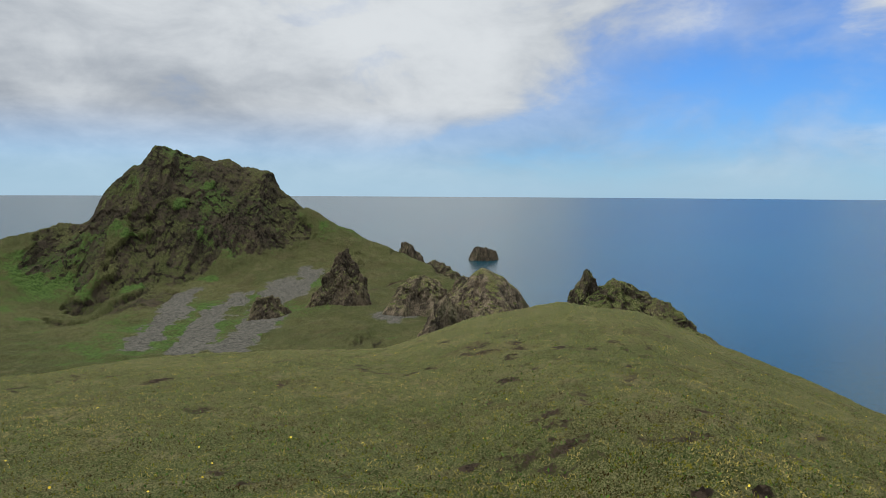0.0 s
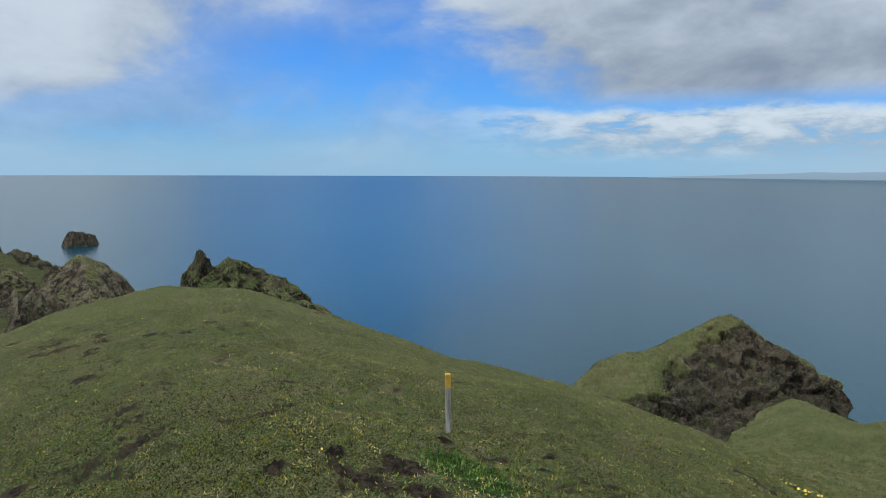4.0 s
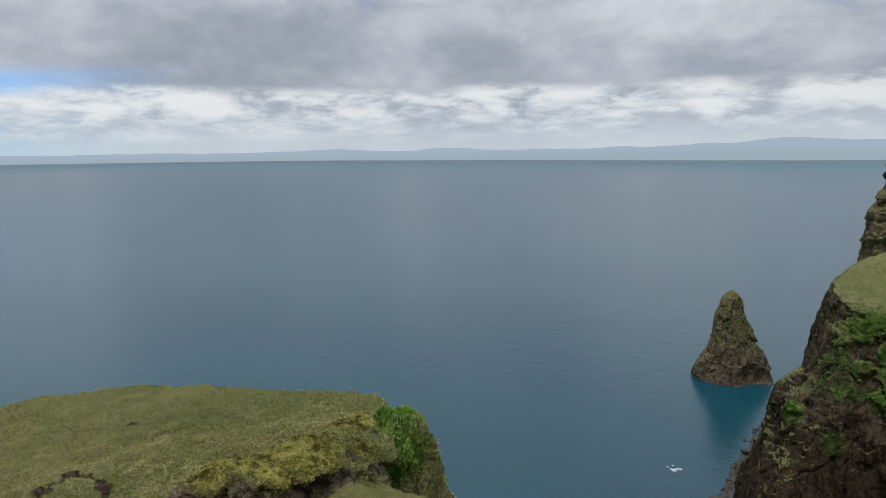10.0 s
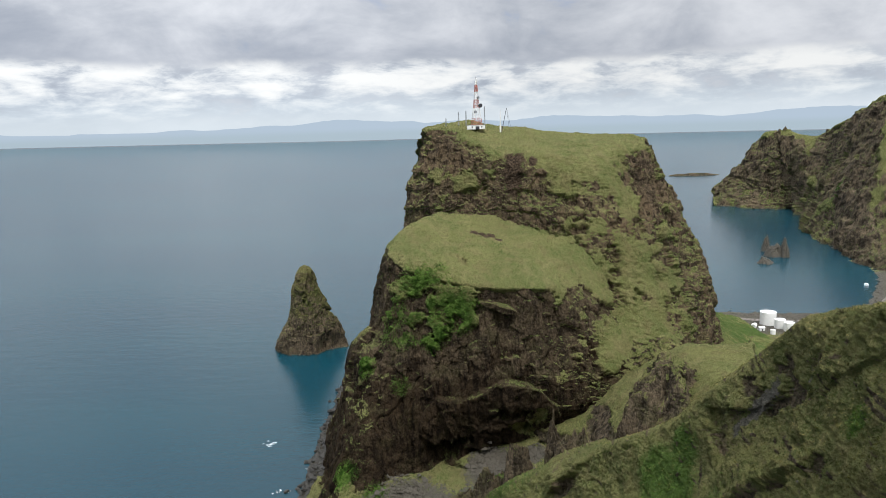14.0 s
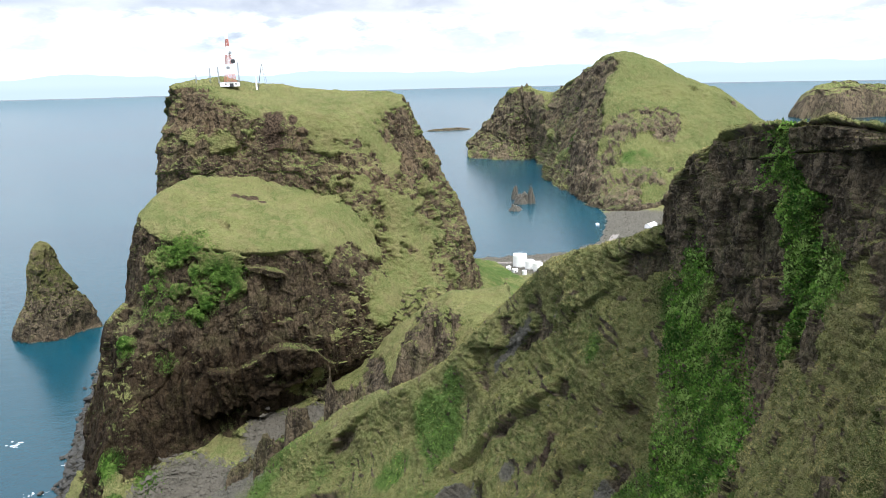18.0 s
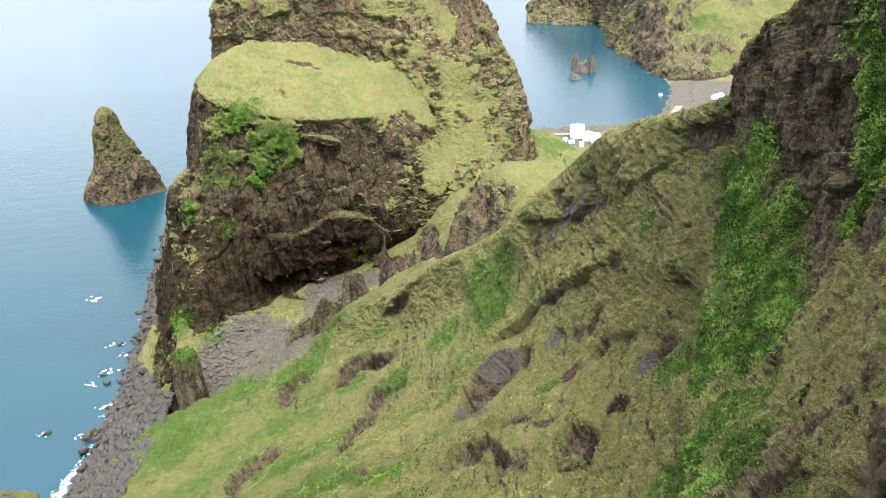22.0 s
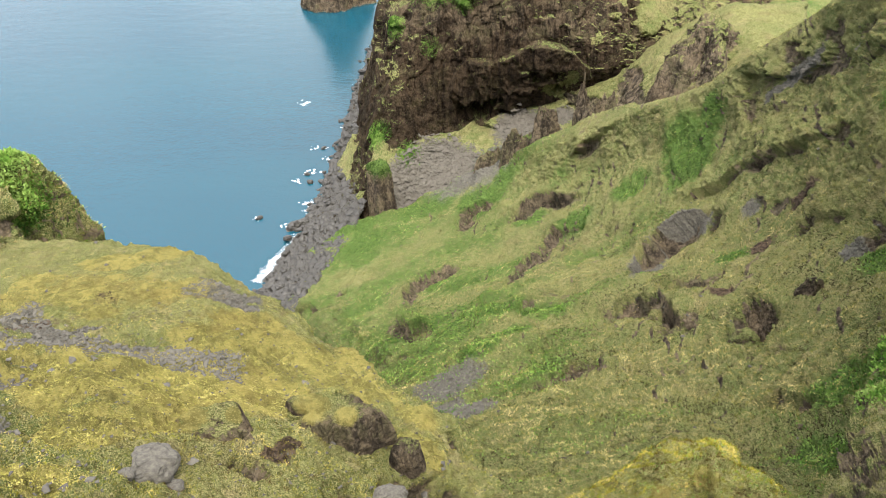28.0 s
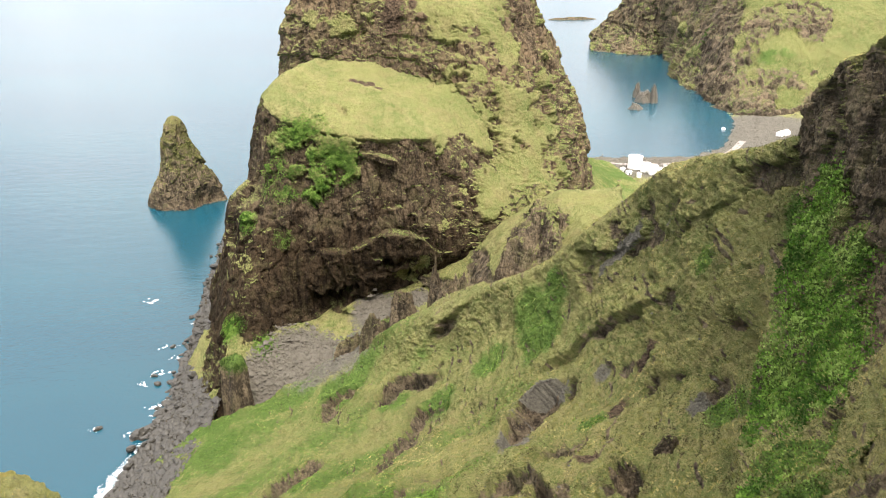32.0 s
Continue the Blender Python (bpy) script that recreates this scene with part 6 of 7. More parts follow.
standing("crag", "dark brown rock crag on the green mountainside", "rock", (-266, -341, 128), (17, 14, 34), mid_land, 131, nu=190, nv=140, round_=1.9, jag=0.30, cell=0.35, lean=(-6, -5), bias=0.1)
standing("crag", "dark brown rock crag on the green mountainside", "rock", (-254, -346, 126), (13, 11, 19), mid_land, 132, nu=130, nv=90, round_=1.6, jag=0.35, cell=0.4, bias=0.1)
standing("crag", "small brown rock crag beside the scree", "rock", (-224, -356, 123), (14, 12, 19), mid_land, 133, nu=120, nv=80, round_=1.6, jag=0.35, cell=0.45, bias=0.15)
standing("crag", "brown rock hump on the ridge", "rock", (-281, -287, 132), (22, 16, 22), cone_land, 134, nu=140, nv=100, round_=1.5, jag=0.15, cell=0.4, bias=0.15)
standing("crag", "brown rock hump on the ridge", "rock", (-296, -268, 130), (20, 16, 21), cone_land, 135, nu=130, nv=90, round_=1.7, jag=0.4, cell=0.4, bias=0.1)
standing("rock_cone", "brown rocky cone with a grassy tip", "hill", (-221, -191, 136), (36, 28, 33), cone_land, 136, nu=220, nv=150, round_=1.25, jag=0.04, rough=0.1, cell=0.5, bias=0.25)
standing("rock_spur", "brown rock spur below the cone", "rock", (-186, -176, 138), (18, 14, 24), cone_land, 137, nu=150, nv=100, round_=1.4, jag=0.4, cell=0.4, bias=0.35)
for x, y, z, w, d, h, s in ((-211, -135, 148, 9, 8, 24, 1), (-217, -125, 148, 17, 13, 19, 2), (-223, -114, 142, 17, 13, 18, 3), (-227, -105, 138, 16, 12, 16, 4), (-231, -97, 136, 14, 11, 13, 5), (-235, -90, 134, 11, 10, 10, 6)):
    standing("ridge_crag", "dark jagged rock with grass on the seaward ridge", "rock", (x, y, z), (w * 1.25, d * 1.25, h * 1.12), mid_land, 140 + s, group="crags of the seaward ridge", nu=140, nv=100, round_=2.0 if s > 1 else 1.3, jag=0.26, cell=0.45, steep=(0.34, 0.62))
standing("rock_spire", "thin dark rock spire at the edge of the slope", "rock", (20.2, 262, 60), (5, 5, 32), mid_land, 151, nu=90, nv=70, round_=1.6, jag=0.5, bias=0.4)
standing("rock_spire", "dark rock fin at the edge of the slope", "rock", (27, 255, 60), (9, 7, 27), mid_land, 152, nu=100, nv=80, round_=2.2, jag=0.5, bias=0.3)
for x, y, z, w, d, h, k in ((-15, 279, 30, 9, 3.6, 17, 1), (-4, 273, 38, 8, 3.4, 21, 2), (7, 267.5, 48, 7, 3.4, 24, 3)):
    standing("rock_fin", "dark rock fin with a grass top beside the slope", "rock", (x, y, z), (w, d, h), mid_land, 160 + k, group="fins at the edge of the slope", nu=110, nv=90, round_=5.0, jag=0.22, cell=0.6, steep=(0.35, 0.65), bias=0.1)
standing("grass_pillar", "square dark rock pillar with a grass cap above the shore", "rock", (-68.5, 280, -2), (7.5, 7, 41), mid_land, 153, nu=140, nv=120, round_=7.0, jag=0.08, cell=0.7, bias=0.1, spots={"lush": [(-68.5, 280, 39, 8)]})
standing("rock_knoll", "brown rock knoll with a grass cap on the saddle", "hill", (70, 281, 62), (23, 17, 44), mid_land, 157, nu=180, nv=120, round_=2.2, jag=0.12, cell=0.5, steep=(0.3, 0.62))
standing("grassy_buttress", "grassy rock buttress at the end of the knoll", "rock", (-17.0, 18.3, 178), (2.1, 2.1, 12.1), knoll_land, 158, nu=200, nv=150, round_=4.0, jag=0.05, cell=0.5, steep=(0.05, 0.25), spots={"lush": [(-16.4, 17.4, 189.0, 0.9), (-17.2, 18.6, 190.0, 0.9)]})
standing("saddle_hump", "green grassy hump between the cliff and the saddle", "hill", (80, 366, 30), (44, 36, 58), mid_land, 159, nu=160, nv=100, round_=2.0, jag=0.06, cell=0.3, steep=(0.3, 0.5))
standing("boulder", "dark lone boulder on the green slope", "boulder", (45.9, 93.5, 124.2), (1.9, 1.6, 3.6), slope_land, 154, nu=80, nv=60, round_=3.0, jag=0.3, bias=0.3)
standing("boulder", "brown boulder half sunk in the slope", "boulder", (35.4, 87.3, 117.4), (3.0, 2.5, 4.4), slope_land, 155, nu=80, nv=60, round_=2.0, jag=0.2, steep=(0.2, 0.45))
standing("mossy_mound", "near grassy mound with rusty moss", "mound", (4.3, 11.4, 182.6), (3.6, 2.4, 4.2), near_land, 156, nu=240, nv=160, round_=1.8, jag=0.10, rough=0.13, cell=0.5, steep=(0.1, 0.2), spots={"moss": [(4.2, 11.0, 186.3, 0.28), (3.2, 10.8, 185.9, 0.22)]})
standing("rock_slab", "brown rock slab with yellow moss on the ledge", "rock", (-2.75, 6.45, 192.9), (0.72, 0.34, 0.62), near_land, 170, group="slabs of the ledge", nu=140, nv=100, round_=9.0, jag=0.12, cell=0.6, steep=(0.5, 0.8), bias=0.45, spots={"moss": [(-3.0, 6.45, 193.62, 0.28), (-2.5, 6.3, 193.5, 0.14)]})
standing("rock_slab", "brown rock slab half grown over with moss", "rock", (-3.95, 5.6, 193.6), (0.66, 0.32, 0.52), near_land, 171, group="slabs of the ledge", nu=140, nv=100, round_=8.0, jag=0.14, cell=0.6, steep=(0.5, 0.8), bias=0.4, spots={"moss": [(-4.2, 5.6, 194.2, 0.22), (-3.7, 5.7, 194.1, 0.12)]})
standing("rock_slab", "low brown rock at the edge of the ledge", "rock", (-1.7, 6.2, 192.7), (0.24, 0.2, 0.42), near_land, 172, group="slabs of the ledge", nu=90, nv=60, round_=7.0, jag=0.2, cell=0.6, bias=0.5)
tagged(crag("low_reef", (632, 2380, float(sea_level(632, 2380)) - 1), (85, 13, 9), far_land, 160, nu=100, nv=30, round_=3.0, jag=0.4, bias=0.7), "long low dark reef in the sea", "reef")
tagged(crag("far_island", (2030, 2140, float(sea_level(2030, 2140)) - 2), (190, 170, 112), far_land, 161, nu=200, nv=80, round_=5.0, jag=0.22, cell=0.5, steep=(0.6, 0.85)), "far island with cliffs and a green top", "island")


# ---- the coast on the horizon ----
def mainland():
    m, n = material("far_coast_haze_glow")
    p = n.add("ShaderNodeNewGeometry").outputs["Position"]
    z = n.add("ShaderNodeSeparateXYZ", {0: p}).outputs[2]
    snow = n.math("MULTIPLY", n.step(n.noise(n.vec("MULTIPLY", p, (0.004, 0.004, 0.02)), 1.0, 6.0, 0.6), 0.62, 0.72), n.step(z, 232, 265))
    # distance haze is put into these blues, and the strip glows to keep them
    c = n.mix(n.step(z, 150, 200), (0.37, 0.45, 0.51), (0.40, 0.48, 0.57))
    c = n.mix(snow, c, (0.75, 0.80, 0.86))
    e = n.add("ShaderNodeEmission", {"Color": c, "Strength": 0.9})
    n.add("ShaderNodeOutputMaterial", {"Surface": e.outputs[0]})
    a = np.radians(np.linspace(88, -60, 900))
    deg = np.degrees(a)
    p = np.stack([a * 30, 0 * a, 0 * a], -1)
    low = -rim(deg) - 0.03
    rise = np.interp(deg, [-60, -30, -10, 6, 15, 20, 26, 36, 50, 64, 76, 88], [1.5, 1.45, 1.5, 1.55, 1.5, 1.35, 1.1, 0.95, 0.78, 0.66, 0.5, 0.0])
    top = low + np.maximum(rise * (0.93 + 0.13 * fbm(p, 2.2, 6, 77)), 0)
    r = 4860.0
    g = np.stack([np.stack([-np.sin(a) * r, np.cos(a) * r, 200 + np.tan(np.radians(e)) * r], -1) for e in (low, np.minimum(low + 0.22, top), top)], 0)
    tagged(sheet("backdrop", g, m), "far coast with blue haze painted in and snow patches", "coast", kind="structure")


mainland()


# ---- growth and loose stones ----
def toned(name, tones, rough=0.8):
    """Leaves or blades whose colour goes with the tone of each one."""
    m, n = material(name)
    t = n.add("ShaderNodeAttribute", attribute_name="tone").outputs["Fac"]
    ramp = n.add("ShaderNodeValToRGB", {0: t})
    e = ramp.color_ramp.elements
    for i, c in enumerate(tones):
        s = e[i] if i < 2 else e.new(1.0)
        s.position = i / (len(tones) - 1)
        s.color = (*c, 1)
    finish(n, ramp.outputs[0], rough, **{"Specular IOR Level": 0.04})
    return m


def scatter(name, land, count, weight, height, width, mat, seed, label, category, lean=0.6, leaf=False, droop=0.0, limit=None, full=0.0):
    """Many blades (or broad leaves) on a piece of land, as one object. weight: how thick they stand, from the masks and places."""
    rng = np.random.default_rng(seed)
    g, n, masks = LAND[land]
    c = (g[:-1, :-1] + g[1:, 1:]) / 2
    area = np.linalg.norm(np.cross(g[1:, :-1] - g[:-1, :-1], g[:-1, 1:] - g[:-1, :-1]), axis=-1)
    far = np.linalg.norm(c - np.array((0, 0, 199.6)), axis=-1)
    w = area / np.maximum(far, 2.5) ** 2 * np.clip(weight({k: np.broadcast_to(v, g.shape[:2])[:-1, :-1] for k, v in masks.items()}, c, n[:-1, :-1]), 0, None)
    if limit is not None:
        w = w * limit(c)
    w = w.reshape(-1)
    i = np.searchsorted(np.cumsum(w) / w.sum(), rng.random(count))
    i = np.minimum(i, w.size - 1)
    r, s = np.unravel_index(i, c.shape[:2])
    a, b = rng.random((count, 1)), rng.random((count, 1))
    p = g[r, s] * (1 - a) * (1 - b) + g[r + 1, s] * a * (1 - b) + g[r, s + 1] * (1 - a) * b + g[r + 1, s + 1] * a * b
    nn = n[r, s]
    nn = np.where(nn[:, 2:] < 0, -nn, nn)
    up = np.array((0, 0, 1.0)) * 0.6 + nn * 0.6
    way = rng.normal(size=(count, 3)) * lean
    down = nn * np.array((1, 1, 0))
    tip = up + way + down * droop
    tip /= np.linalg.norm(tip, axis=1, keepdims=True)
    near = np.clip(np.linalg.norm(p - np.array((0, 0, 199.6)), axis=1, keepdims=True) / full, 0.15, 1.3) if full else 1.0
    h = rng.uniform(*height, (count, 1)) * near
    k = rng.uniform(*width, (count, 1)) * near
    side = np.cross(tip, rng.normal(size=(count, 3)))
    side /= np.maximum(np.linalg.norm(side, axis=1, keepdims=True), 1e-6)
    p = p - nn * h * 0.08
    if leaf:
        v = np.stack([p, p + tip * h * 0.5 + side * k, p + tip * h, p + tip * h * 0.5 - side * k], 1)
    else:
        v = np.stack([p - side * k, p + side * k, p + tip * h + down * droop * h * 0.3], 1)
    m = v.shape[1]
    me = bpy.data.meshes.new(name)
    me.vertices.add(count * m)
    me.vertices.foreach_set("co", v.reshape(-1))
    me.loops.add(count * m)
    me.polygons.add(count)
    me.loops.foreach_set("vertex_index", np.arange(count * m))
    me.polygons.foreach_set("loop_start", np.arange(count) * m)
    tone = np.clip(rng.normal(0.47, 0.17, count) + 0.42 * fbm(p, height[1] * 14, 3, seed) + 0.30 * fbm(p, height[1] * 60, 2, seed + 9) + 0.7 * fbm(p, height[1] * 3.5, 2, seed + 5), 0, 1)
    me.attributes.new("tone", "FLOAT", "POINT").data.foreach_set("value", np.repeat(tone, m).astype(np.float32))
    me.materials.append(mat)
    me.update()
    return tagged(new(name, me), label, category, kind="stuff")


turf_tones = toned("turf_blades", [(0.044, 0.024, 0.006), (0.098, 0.086, 0.007), (0.158, 0.168, 0.009), (0.285, 0.235, 0.030), (0.50, 0.40, 0.12)])
slope_tones = toned("tussock_blades", [(0.019, 0.015, 0.006), (0.055, 0.060, 0.012), (0.104, 0.109, 0.022), (0.192, 0.166, 0.052), (0.34, 0.28, 0.12)])
knoll_tones = toned("knoll_blades", [(0.034, 0.030, 0.010), (0.082, 0.090, 0.015), (0.130, 0.142, 0.022), (0.205, 0.182, 0.052), (0.34, 0.29, 0.12)])
herb_tones = toned("herb_leaves", [(0.026, 0.064, 0.011), (0.072, 0.150, 0.022), (0.118, 0.208, 0.036), (0.170, 0.250, 0.065)])
moss_tones = toned("moss_tufts", [(0.060, 0.055, 0.017), (0.155, 0.148, 0.036), (0.250, 0.232, 0.056), (0.33, 0.30, 0.095)])


def ahead(lo, hi):
    """1 between two turns to the left from +y."""
    def f(c):
        a = np.degrees(np.arctan2(-c[..., 0], c[..., 1]))
        return ((a > lo) & (a < hi)).astype(float)
    return f


scatter("grass", "ground", 300000, lambda m, c, n: (1 - np.clip(m["soil"] * 1.6, 0, 0.92)), (0.010, 0.038), (0.003, 0.0075), turf_tones, 1, "short green and straw-coloured hill turf", "grass", lean=0.8, limit=ahead(20, 176))
scatter("grass", "ground", 14000, lambda m, c, n: 1.0, (0.010, 0.038), (0.003, 0.0075), turf_tones, 18, "short turf at the lip of the hilltop", "grass", lean=0.8, limit=ahead(-50, 20))
scatter("herb_leaves", "ground", 30000, lambda m, c, n: np.clip(m["lush"] - 0.1, 0, 1) + 0.06, (0.015, 0.045), (0.004, 0.010), herb_tones, 2, "small green leaves in the turf", "herbs", leaf=True, lean=0.9, limit=ahead(20, 176))
scatter("grass", "moss_ledge", 60000, lambda m, c, n: np.clip(1 - 1.2 * m["moss"] - 1.5 * m["scree"] - m["rock"], 0.02, 1), (0.015, 0.055), (0.0018, 0.0045), turf_tones, 3, "thin straw and green grass on the ledge", "grass", lean=0.7)
scatter("moss_tufts", "moss_ledge", 110000, lambda m, c, n: np.clip(m["moss"] * 1.4 - 0.25 - 0.8 * m["scree"], 0, 1), (0.008, 0.018), (0.005, 0.009), moss_tones, 4, "yellow moss cushions on the ledge", "moss", lean=1.0, leaf=True)
scatter("grass", "grass_knoll", 110000, lambda m, c, n: np.clip(1 - m["rock"] - m["soil"] - 1.3 * m["moss"], 0, 1), (0.05, 0.15), (0.006, 0.016), knoll_tones, 5, "green turf of the knoll", "grass", lean=0.6, droop=0.3)
scatter("moss_tufts", "grass_knoll", 16000, lambda m, c, n: np.clip(m["moss"] * 1.4 - 0.3, 0, 1), (0.03, 0.09), (0.02, 0.045), moss_tones, 14, "yellow moss on the cliff edge of the knoll", "moss", lean=0.9)
scatter("grass", "mossy_mound", 70000, lambda m, c, n: np.clip(1 - 0.6 * m["moss"], 0, 1), (0.04, 0.13), (0.003, 0.009), turf_tones, 15, "grass of the near mound", "grass", lean=0.6)
scatter("grass", "grassy_buttress", 22000, lambda m, c, n: np.clip(1 - 0.7 * m["rock"], 0, 1), (0.06, 0.16), (0.008, 0.02), knoll_tones, 17, "grass of the buttress", "grass", lean=0.5, droop=0.5)
scatter("herb_leaves", "grassy_buttress", 14000, lambda m, c, n: np.clip(m["lush"] * 1.3 - 0.15, 0, 1) + 0.03, (0.06, 0.16), (0.02, 0.05), herb_tones, 19, "bright green leaves on the buttress", "herbs", leaf=True)
scatter("herb_leaves", "mossy_mound", 5000, lambda m, c, n: 0.2 + np.clip(fbm(c, 0.8, 3, 5), 0, 1), (0.03, 0.08), (0.008, 0.02), herb_tones, 16, "small green leaves on the near mound", "herbs", leaf=True)
scatter("grass", "green_slope", 260000, lambda m, c, n: np.clip(1 - m["rock"] - m["scree"] - m["soil"], 0, 1), (0.14, 0.42), (0.025, 0.07), slope_tones, 6, "tussocky grass on the steep slope", "grass", lean=0.4, droop=0.8, full=100.0)
scatter("herb_leaves", "green_slope", 80000, lambda m, c, n: np.clip(m["lush"] * 1.3 - 0.3, 0, 1), (0.18, 0.42), (0.05, 0.11), herb_tones, 7, "lush green herbs on the steep slope", "herbs", leaf=True, full=100.0)
scatter("herb_leaves", "rock_wall", 40000, lambda m, c, n: np.clip(m["lush"] * 1.3 - 0.25, 0, 1), (0.25, 0.6), (0.07, 0.17), herb_tones, 8, "green ferns on the rock wall", "herbs", leaf=True, full=100.0)
scatter("grass", "rock_wall", 60000, lambda m, c, n: np.clip(1 - m["rock"] * 1.3, 0, 1), (0.14, 0.38), (0.025, 0.06), slope_tones, 9, "hanging grass on the rock wall", "grass", lean=0.4, droop=0.9, full=100.0)
scatter("herb_leaves", "klif_shoulder_block", 60000, lambda m, c, n: np.clip(m["lush"] * 1.3 - 0.2, 0, 1), (0.15, 0.5), (0.10, 0.26), herb_tones, 10, "green herbs on the cliff ledges", "herbs", leaf=True)
scatter("grass", "pyramid_rock", 30000, lambda m, c, n: np.clip(1 - m["rock"] * 1.4, 0, 1), (0.15, 0.4), (0.02, 0.05), slope_tones, 11, "grass on the flank of the rock pyramid", "grass", lean=0.4, droop=0.6)


def flowers():
    rng = np.random.default_rng(12)
    bm = bmesh.new()
    for k in range(200):
        if k < 50:
            p, r = np.array((-23.3, 5.6, 0)) + np.append(rng.normal(size=2) * (0.7, 0.5), 0), 0.045
            z = ground_at("grass_knoll", p[0], p[1]) + 0.14
        else:
            a, d = math.radians(rng.uniform(60, 170)), rng.uniform(3.0, 16.0)
            p, r = np.array((-math.sin(a) * d, math.cos(a) * d, 0)), 0.011
            z = ground_at("ground", p[0], p[1]) + 0.03
        bmesh.ops.create_circle(bm, cap_ends=True, segments=6, radius=r * rng.uniform(0.7, 1.2), matrix=Matrix.Translation((p[0], p[1], z)) @ Euler((rng.normal() * 0.5, rng.normal() * 0.5, 0)).to_matrix().to_4x4())
    tagged(part("flowers", bm, yellow_petal), "small yellow flowers in the turf", "flowers", kind="stuff")


flowers()


# ---- stones ----
def stone_mesh(name, seed, mat, n=16):
    v = np.linspace(-1, 1, n)[:, None]
    u = np.linspace(0, 2 * math.pi, n * 2)[None]
    r = np.sqrt(np.maximum(1 - v * v, 0)) ** 0.75
    g = np.stack([np.cos(u) * r, np.sin(u) * r, v * 0.8 + 0 * u], -1)
    q = g + seed * 7.3
    g = g * (1 + 0.28 * np.round(2 * fbm(q, 1.1, 2, seed)) / 2 + 0.10 * fbm(q, 0.5, 3, seed + 3))[..., None]
    g[:, -1] = g[:, 0]
    g[0], g[-1] = g[0].mean(0), g[-1].mean(0)
    ob = sheet(name, g, mat, smooth=False)
    me = ob.data
    bpy.data.objects.remove(ob)
    return me


def stones():
    rng = np.random.default_rng(21)
    wet = [stone_mesh("wet_boulder", k, wet_rock) for k in range(6)]
    dry = [stone_mesh("dry_boulder", 10 + k, ledge_rock, 20) for k in range(5)]
    g = LAND["shore"][0]
    h, w = g.shape[:2]
    for k in range(210):
        i, j = int(abs(rng.normal(0, 0.28)) * h) % h, rng.integers(0, w)
        p = g[i, j]
        s = rng.uniform(0.7, 1.9) * (1.7 if rng.random() < 0.12 else 1)
        ob = new("shore_boulder", wet[k % 6])
        ob.matrix_basis = pose(p[0] + rng.normal() * 1.5, p[1] + rng.normal() * 1.5, p[2] + s * 0.25, rng.uniform(0, 40), rng.uniform(0, 40), rng.uniform(0, 360)) @ Matrix.Diagonal((s * rng.uniform(0.8, 1.4), s, s * rng.uniform(0.6, 0.9), 1))
        tagged(ob, "dark wet boulder on the shore", "boulder", "boulders of the shore")
    for x, y, s in ((-115, 279, 3.6), (-111, 283, 3.2), (-135, 286, 1.8), (-112, 300, 1.6), (-118, 322, 1.8), (-122, 330, 1.6), (-110, 345, 2.0), (-120, 360, 1.6), (-104, 375, 2.2), (-118, 395, 1.8)):
        ob = new("sea_boulder", wet[int(abs(x * y)) % 6])
        ob.matrix_basis = pose(x, y, 0.2, 10, 5, x * 37) @ Matrix.Diagonal((s, s * 0.8, s * 0.9, 1))
        tagged(ob, "dark boulder standing in the surf", "boulder", "boulders in the surf")
    for x, y, s, a in ((-4.0, 4.5, 0.24, 20), (-3.75, 4.35, 0.09, 60), (-4.15, 4.25, 0.08, 10), (-1.75, 5.35, 0.17, 40), (-1.45, 5.25, 0.12, 80), (-1.25, 5.45, 0.13, 120), (-2.0, 5.1, 0.14, 150), (-2.3, 5.2, 0.10, 15), (-1.1, 5.75, 0.16, 70), (-0.95, 5.5, 0.10, 33)):
        z = max(ground_at("moss_ledge", x, y), ground_at("ground", x, y))
        ob = new("stone", dry[int(s * 100) % 5])
        ob.matrix_basis = pose(x, y, z + s * 0.3, 8, 12, a) @ Matrix.Diagonal((s * 1.15, s, s * 0.75, 1))
        tagged(ob, "grey weathered lava stone on the ledge", "stone", "stones of the ledge")
    # pebbles and small rubble, joined
    def heap(name, land, count, weight, lo, hi, mat, label, seed, limit=None):
        r2 = np.random.default_rng(seed)
        gg, nn, mm = LAND[land]
        c = gg[:-1, :-1]
        area = np.linalg.norm(np.cross(gg[1:, :-1] - c, gg[:-1, 1:] - c), axis=-1)
        ww = (area / np.maximum(np.linalg.norm(c - np.array((0, 0, 199.6)), axis=-1), 2) ** 2 * weight(mm, c)).reshape(-1)
        idx = np.minimum(np.searchsorted(np.cumsum(ww) / ww.sum(), r2.random(count)), ww.size - 1)
        p = c.reshape(-1, 3)[idx]
        base = np.array([(1, 0, 0), (-0.8, 0.5, 0), (-0.6, -0.8, 0), (0.2, 0.9, 0.1), (0.1, 0.0, 0.75), (0.3, -0.5, 0.55)])
        tri = np.array([(0, 3, 4), (3, 1, 4), (1, 2, 4), (2, 5, 4), (2, 0, 5), (0, 4, 5)])
        s = r2.uniform(lo, hi, (count, 1, 1)) * (1 + 1.5 * (r2.random((count, 1, 1)) < 0.06))
        a = r2.uniform(0, 6.28, count)
        rot = np.stack([np.stack([np.cos(a), -np.sin(a), 0 * a], -1), np.stack([np.sin(a), np.cos(a), 0 * a], -1), np.stack([0 * a, 0 * a, 1 + 0 * a], -1)], 1)
        v = np.einsum("kij,mj->kmi", rot, base) * s * (1 + 0.35 * r2.normal(size=(count, 6, 3))) + p[:, None]
        f = (tri[None] + 6 * np.arange(count)[:, None, None]).reshape(-1, 3)
        me = bpy.data.meshes.new(name)
        me.vertices.add(count * 6)
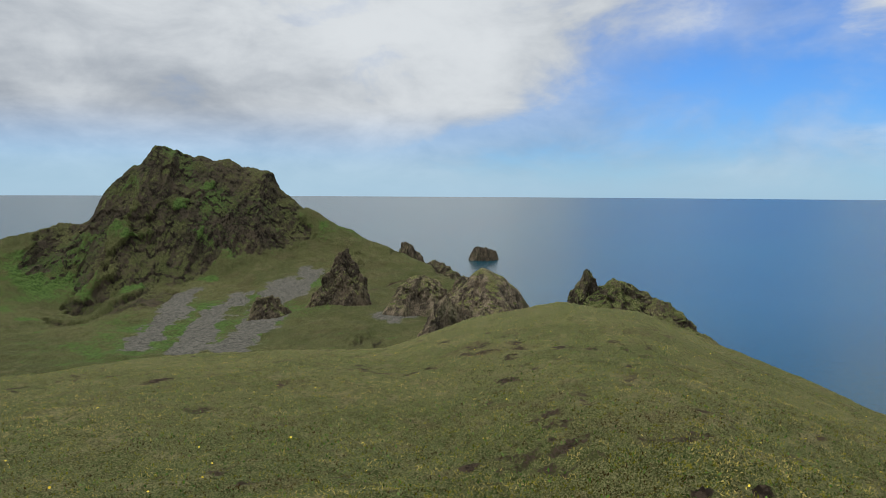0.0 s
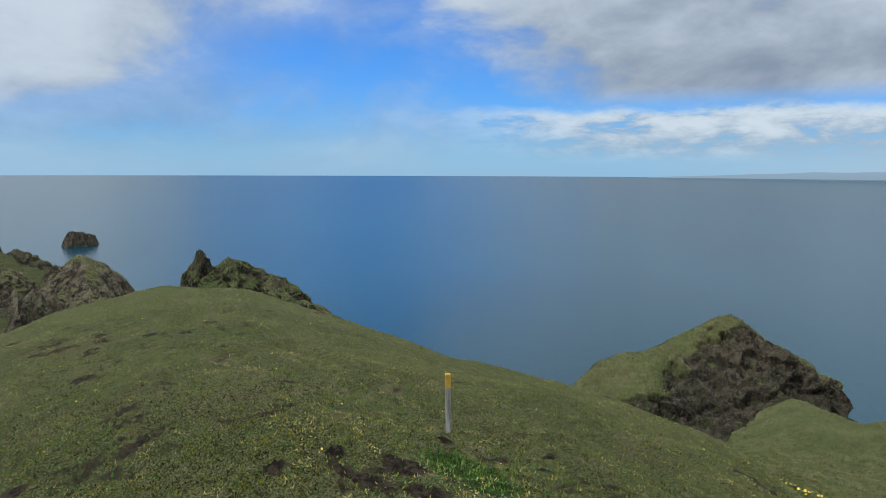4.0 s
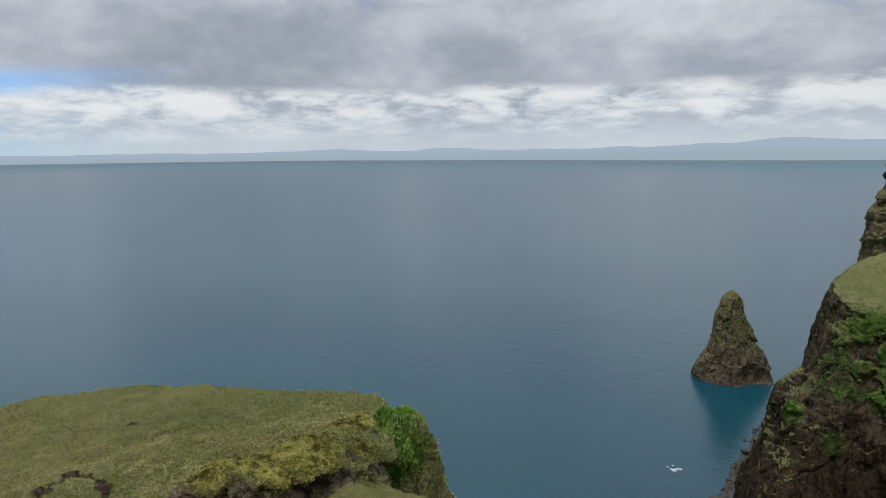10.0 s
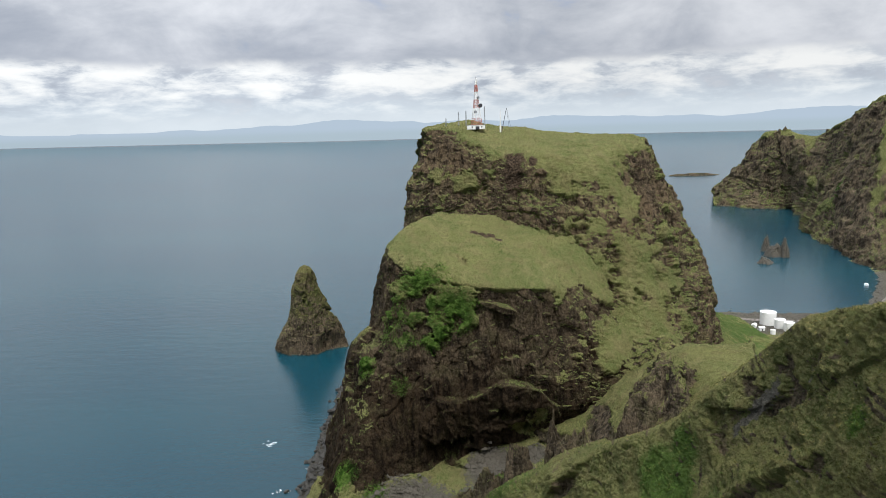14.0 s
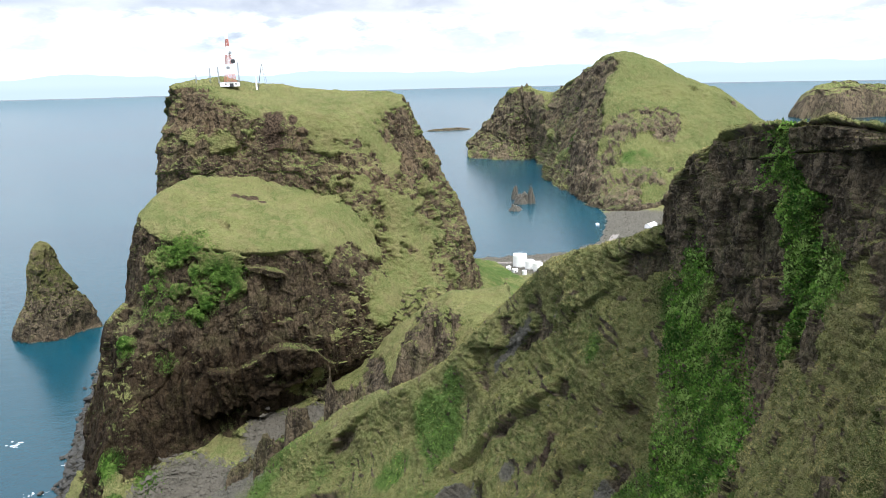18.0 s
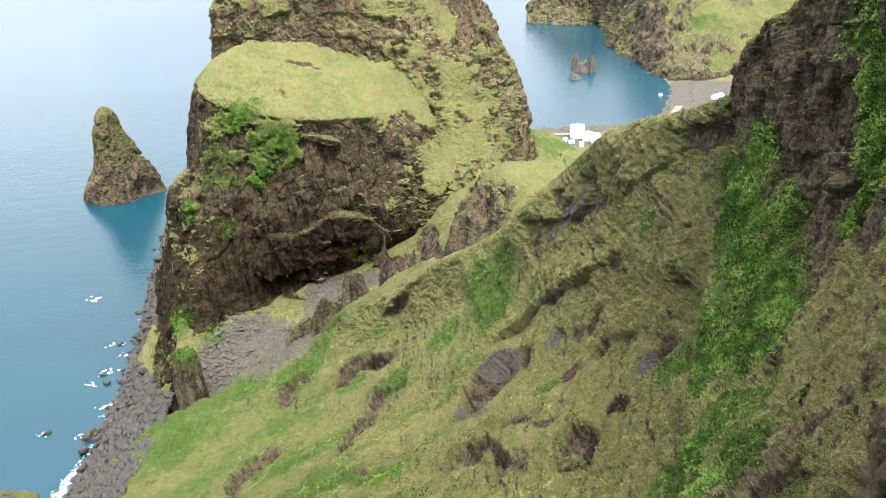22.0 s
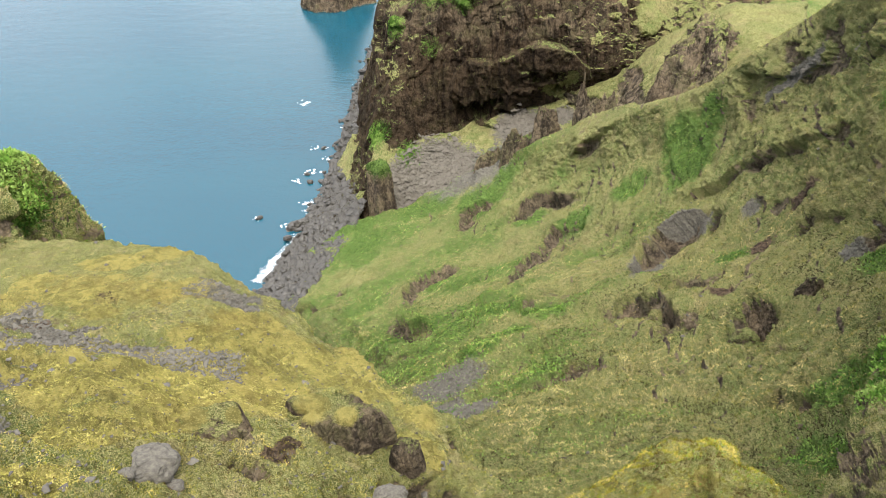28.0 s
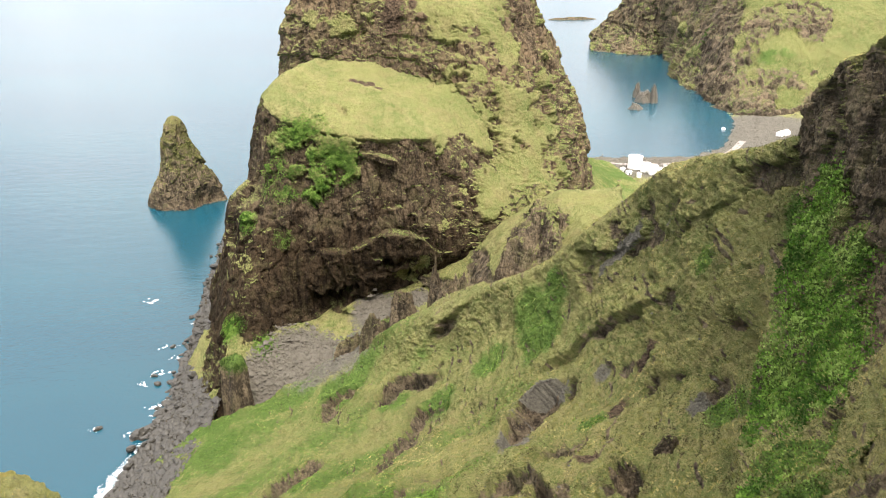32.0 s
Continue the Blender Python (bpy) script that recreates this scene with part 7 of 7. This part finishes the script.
        me.vertices.foreach_set("co", v.reshape(-1))
        me.loops.add(f.size)
        me.polygons.add(len(f))
        me.loops.foreach_set("vertex_index", f.reshape(-1))
        me.polygons.foreach_set("loop_start", np.arange(len(f)) * 3)
        me.materials.append(mat)
        me.update()
        tagged(new(name, me), label, "stones", kind="stuff")
    heap("rubble", "shore", 18000, lambda m, c: 1.0, 0.35, 1.15, wet_rock, "dark wet rubble along the shore", 31)
    heap("gravel", "moss_ledge", 16000, lambda m, c: np.clip(m["scree"][:-1, :-1] * 1.5 - 0.4, 0, 1) + 0.015, 0.006, 0.026, ledge_rock, "grey gravel on the ledge", 32)
    heap("rubble", "green_slope", 12000, lambda m, c: np.clip(m["scree"][:-1, :-1] * 1.5 - 0.5, 0, 1) + 0.03 * m["rock"][:-1, :-1], 0.06, 0.2, ledge_rock, "loose stones in the gullies of the slope", 33)
    heap("rubble", "klif_shoulder_block", 9000, lambda m, c: np.clip(m["scree"][:-1, :-1] * 1.5 - 0.4, 0, 1), 0.25, 0.8, grey_rock, "scree of broken rock below the cave", 34)
    heap("pebbles", "isthmus", 6000, lambda m, c: np.clip(m["scree"][:-1, :-1], 0, 1), 0.4, 1.0, grey_rock, "pebble beach of the isthmus", 35)


stones()


# ---- surf ----
def surf():
    """Thin lacy sheets of foam on the water."""
    rng = np.random.default_rng(44)
    bm = bmesh.new()
    g = LAND["shore"][0][0]
    spots = [(x, y, s) for x, y, s in ((-118, 280, 3.5), (-137, 286, 3), (-114, 302, 4), (-125, 322, 4), (-120, 332, 5), (-114, 348, 4), (-124, 362, 4), (-110, 378, 3), (-150, 420, 6), (-186, 610, 5), (-196, 612, 6), (-178, 603, 4), (-1490, -1345, 16), (-1500, -1330, 14), (-1478, -1350, 12))]
    for k in range(46):
        p = g[rng.integers(int(len(g) * 0.55), len(g))] if k < 38 else g[rng.integers(0, len(g))]
        d = abs(rng.normal(0, 3.0))
        spots.append((p[0] - d * 0.9, p[1] - d * 0.3, rng.uniform(0.5, 1.6)))
    for k in range(170):
        spots.append((-119.5 + k * 0.058 + rng.normal() * 1.3, 236 + k * 0.22 + rng.normal() * 0.8, rng.uniform(0.6, 1.7)))
    for x, y, s in spots:
        for q in range(14):
            px, py, r = x + rng.normal() * s * 0.6, y + rng.normal() * s * 0.4, s * rng.uniform(0.03, 0.12)
            n = 9
            c = bm.verts.new((px, py, 0.16))
            ring = [bm.verts.new((px + math.cos(k / n * 6.283) * r * rng.uniform(0.5, 1.3) * 1.4, py + math.sin(k / n * 6.283) * r * rng.uniform(0.5, 1.3), 0.07)) for k in range(n)]
            for k in range(n):
                bm.faces.new((c, ring[k], ring[(k + 1) % n]))
    tagged(part("surf_foam", bm, foam_white, smooth=True), "white surf foam round the rocks and along the shore", "foam", kind="stuff")


surf()
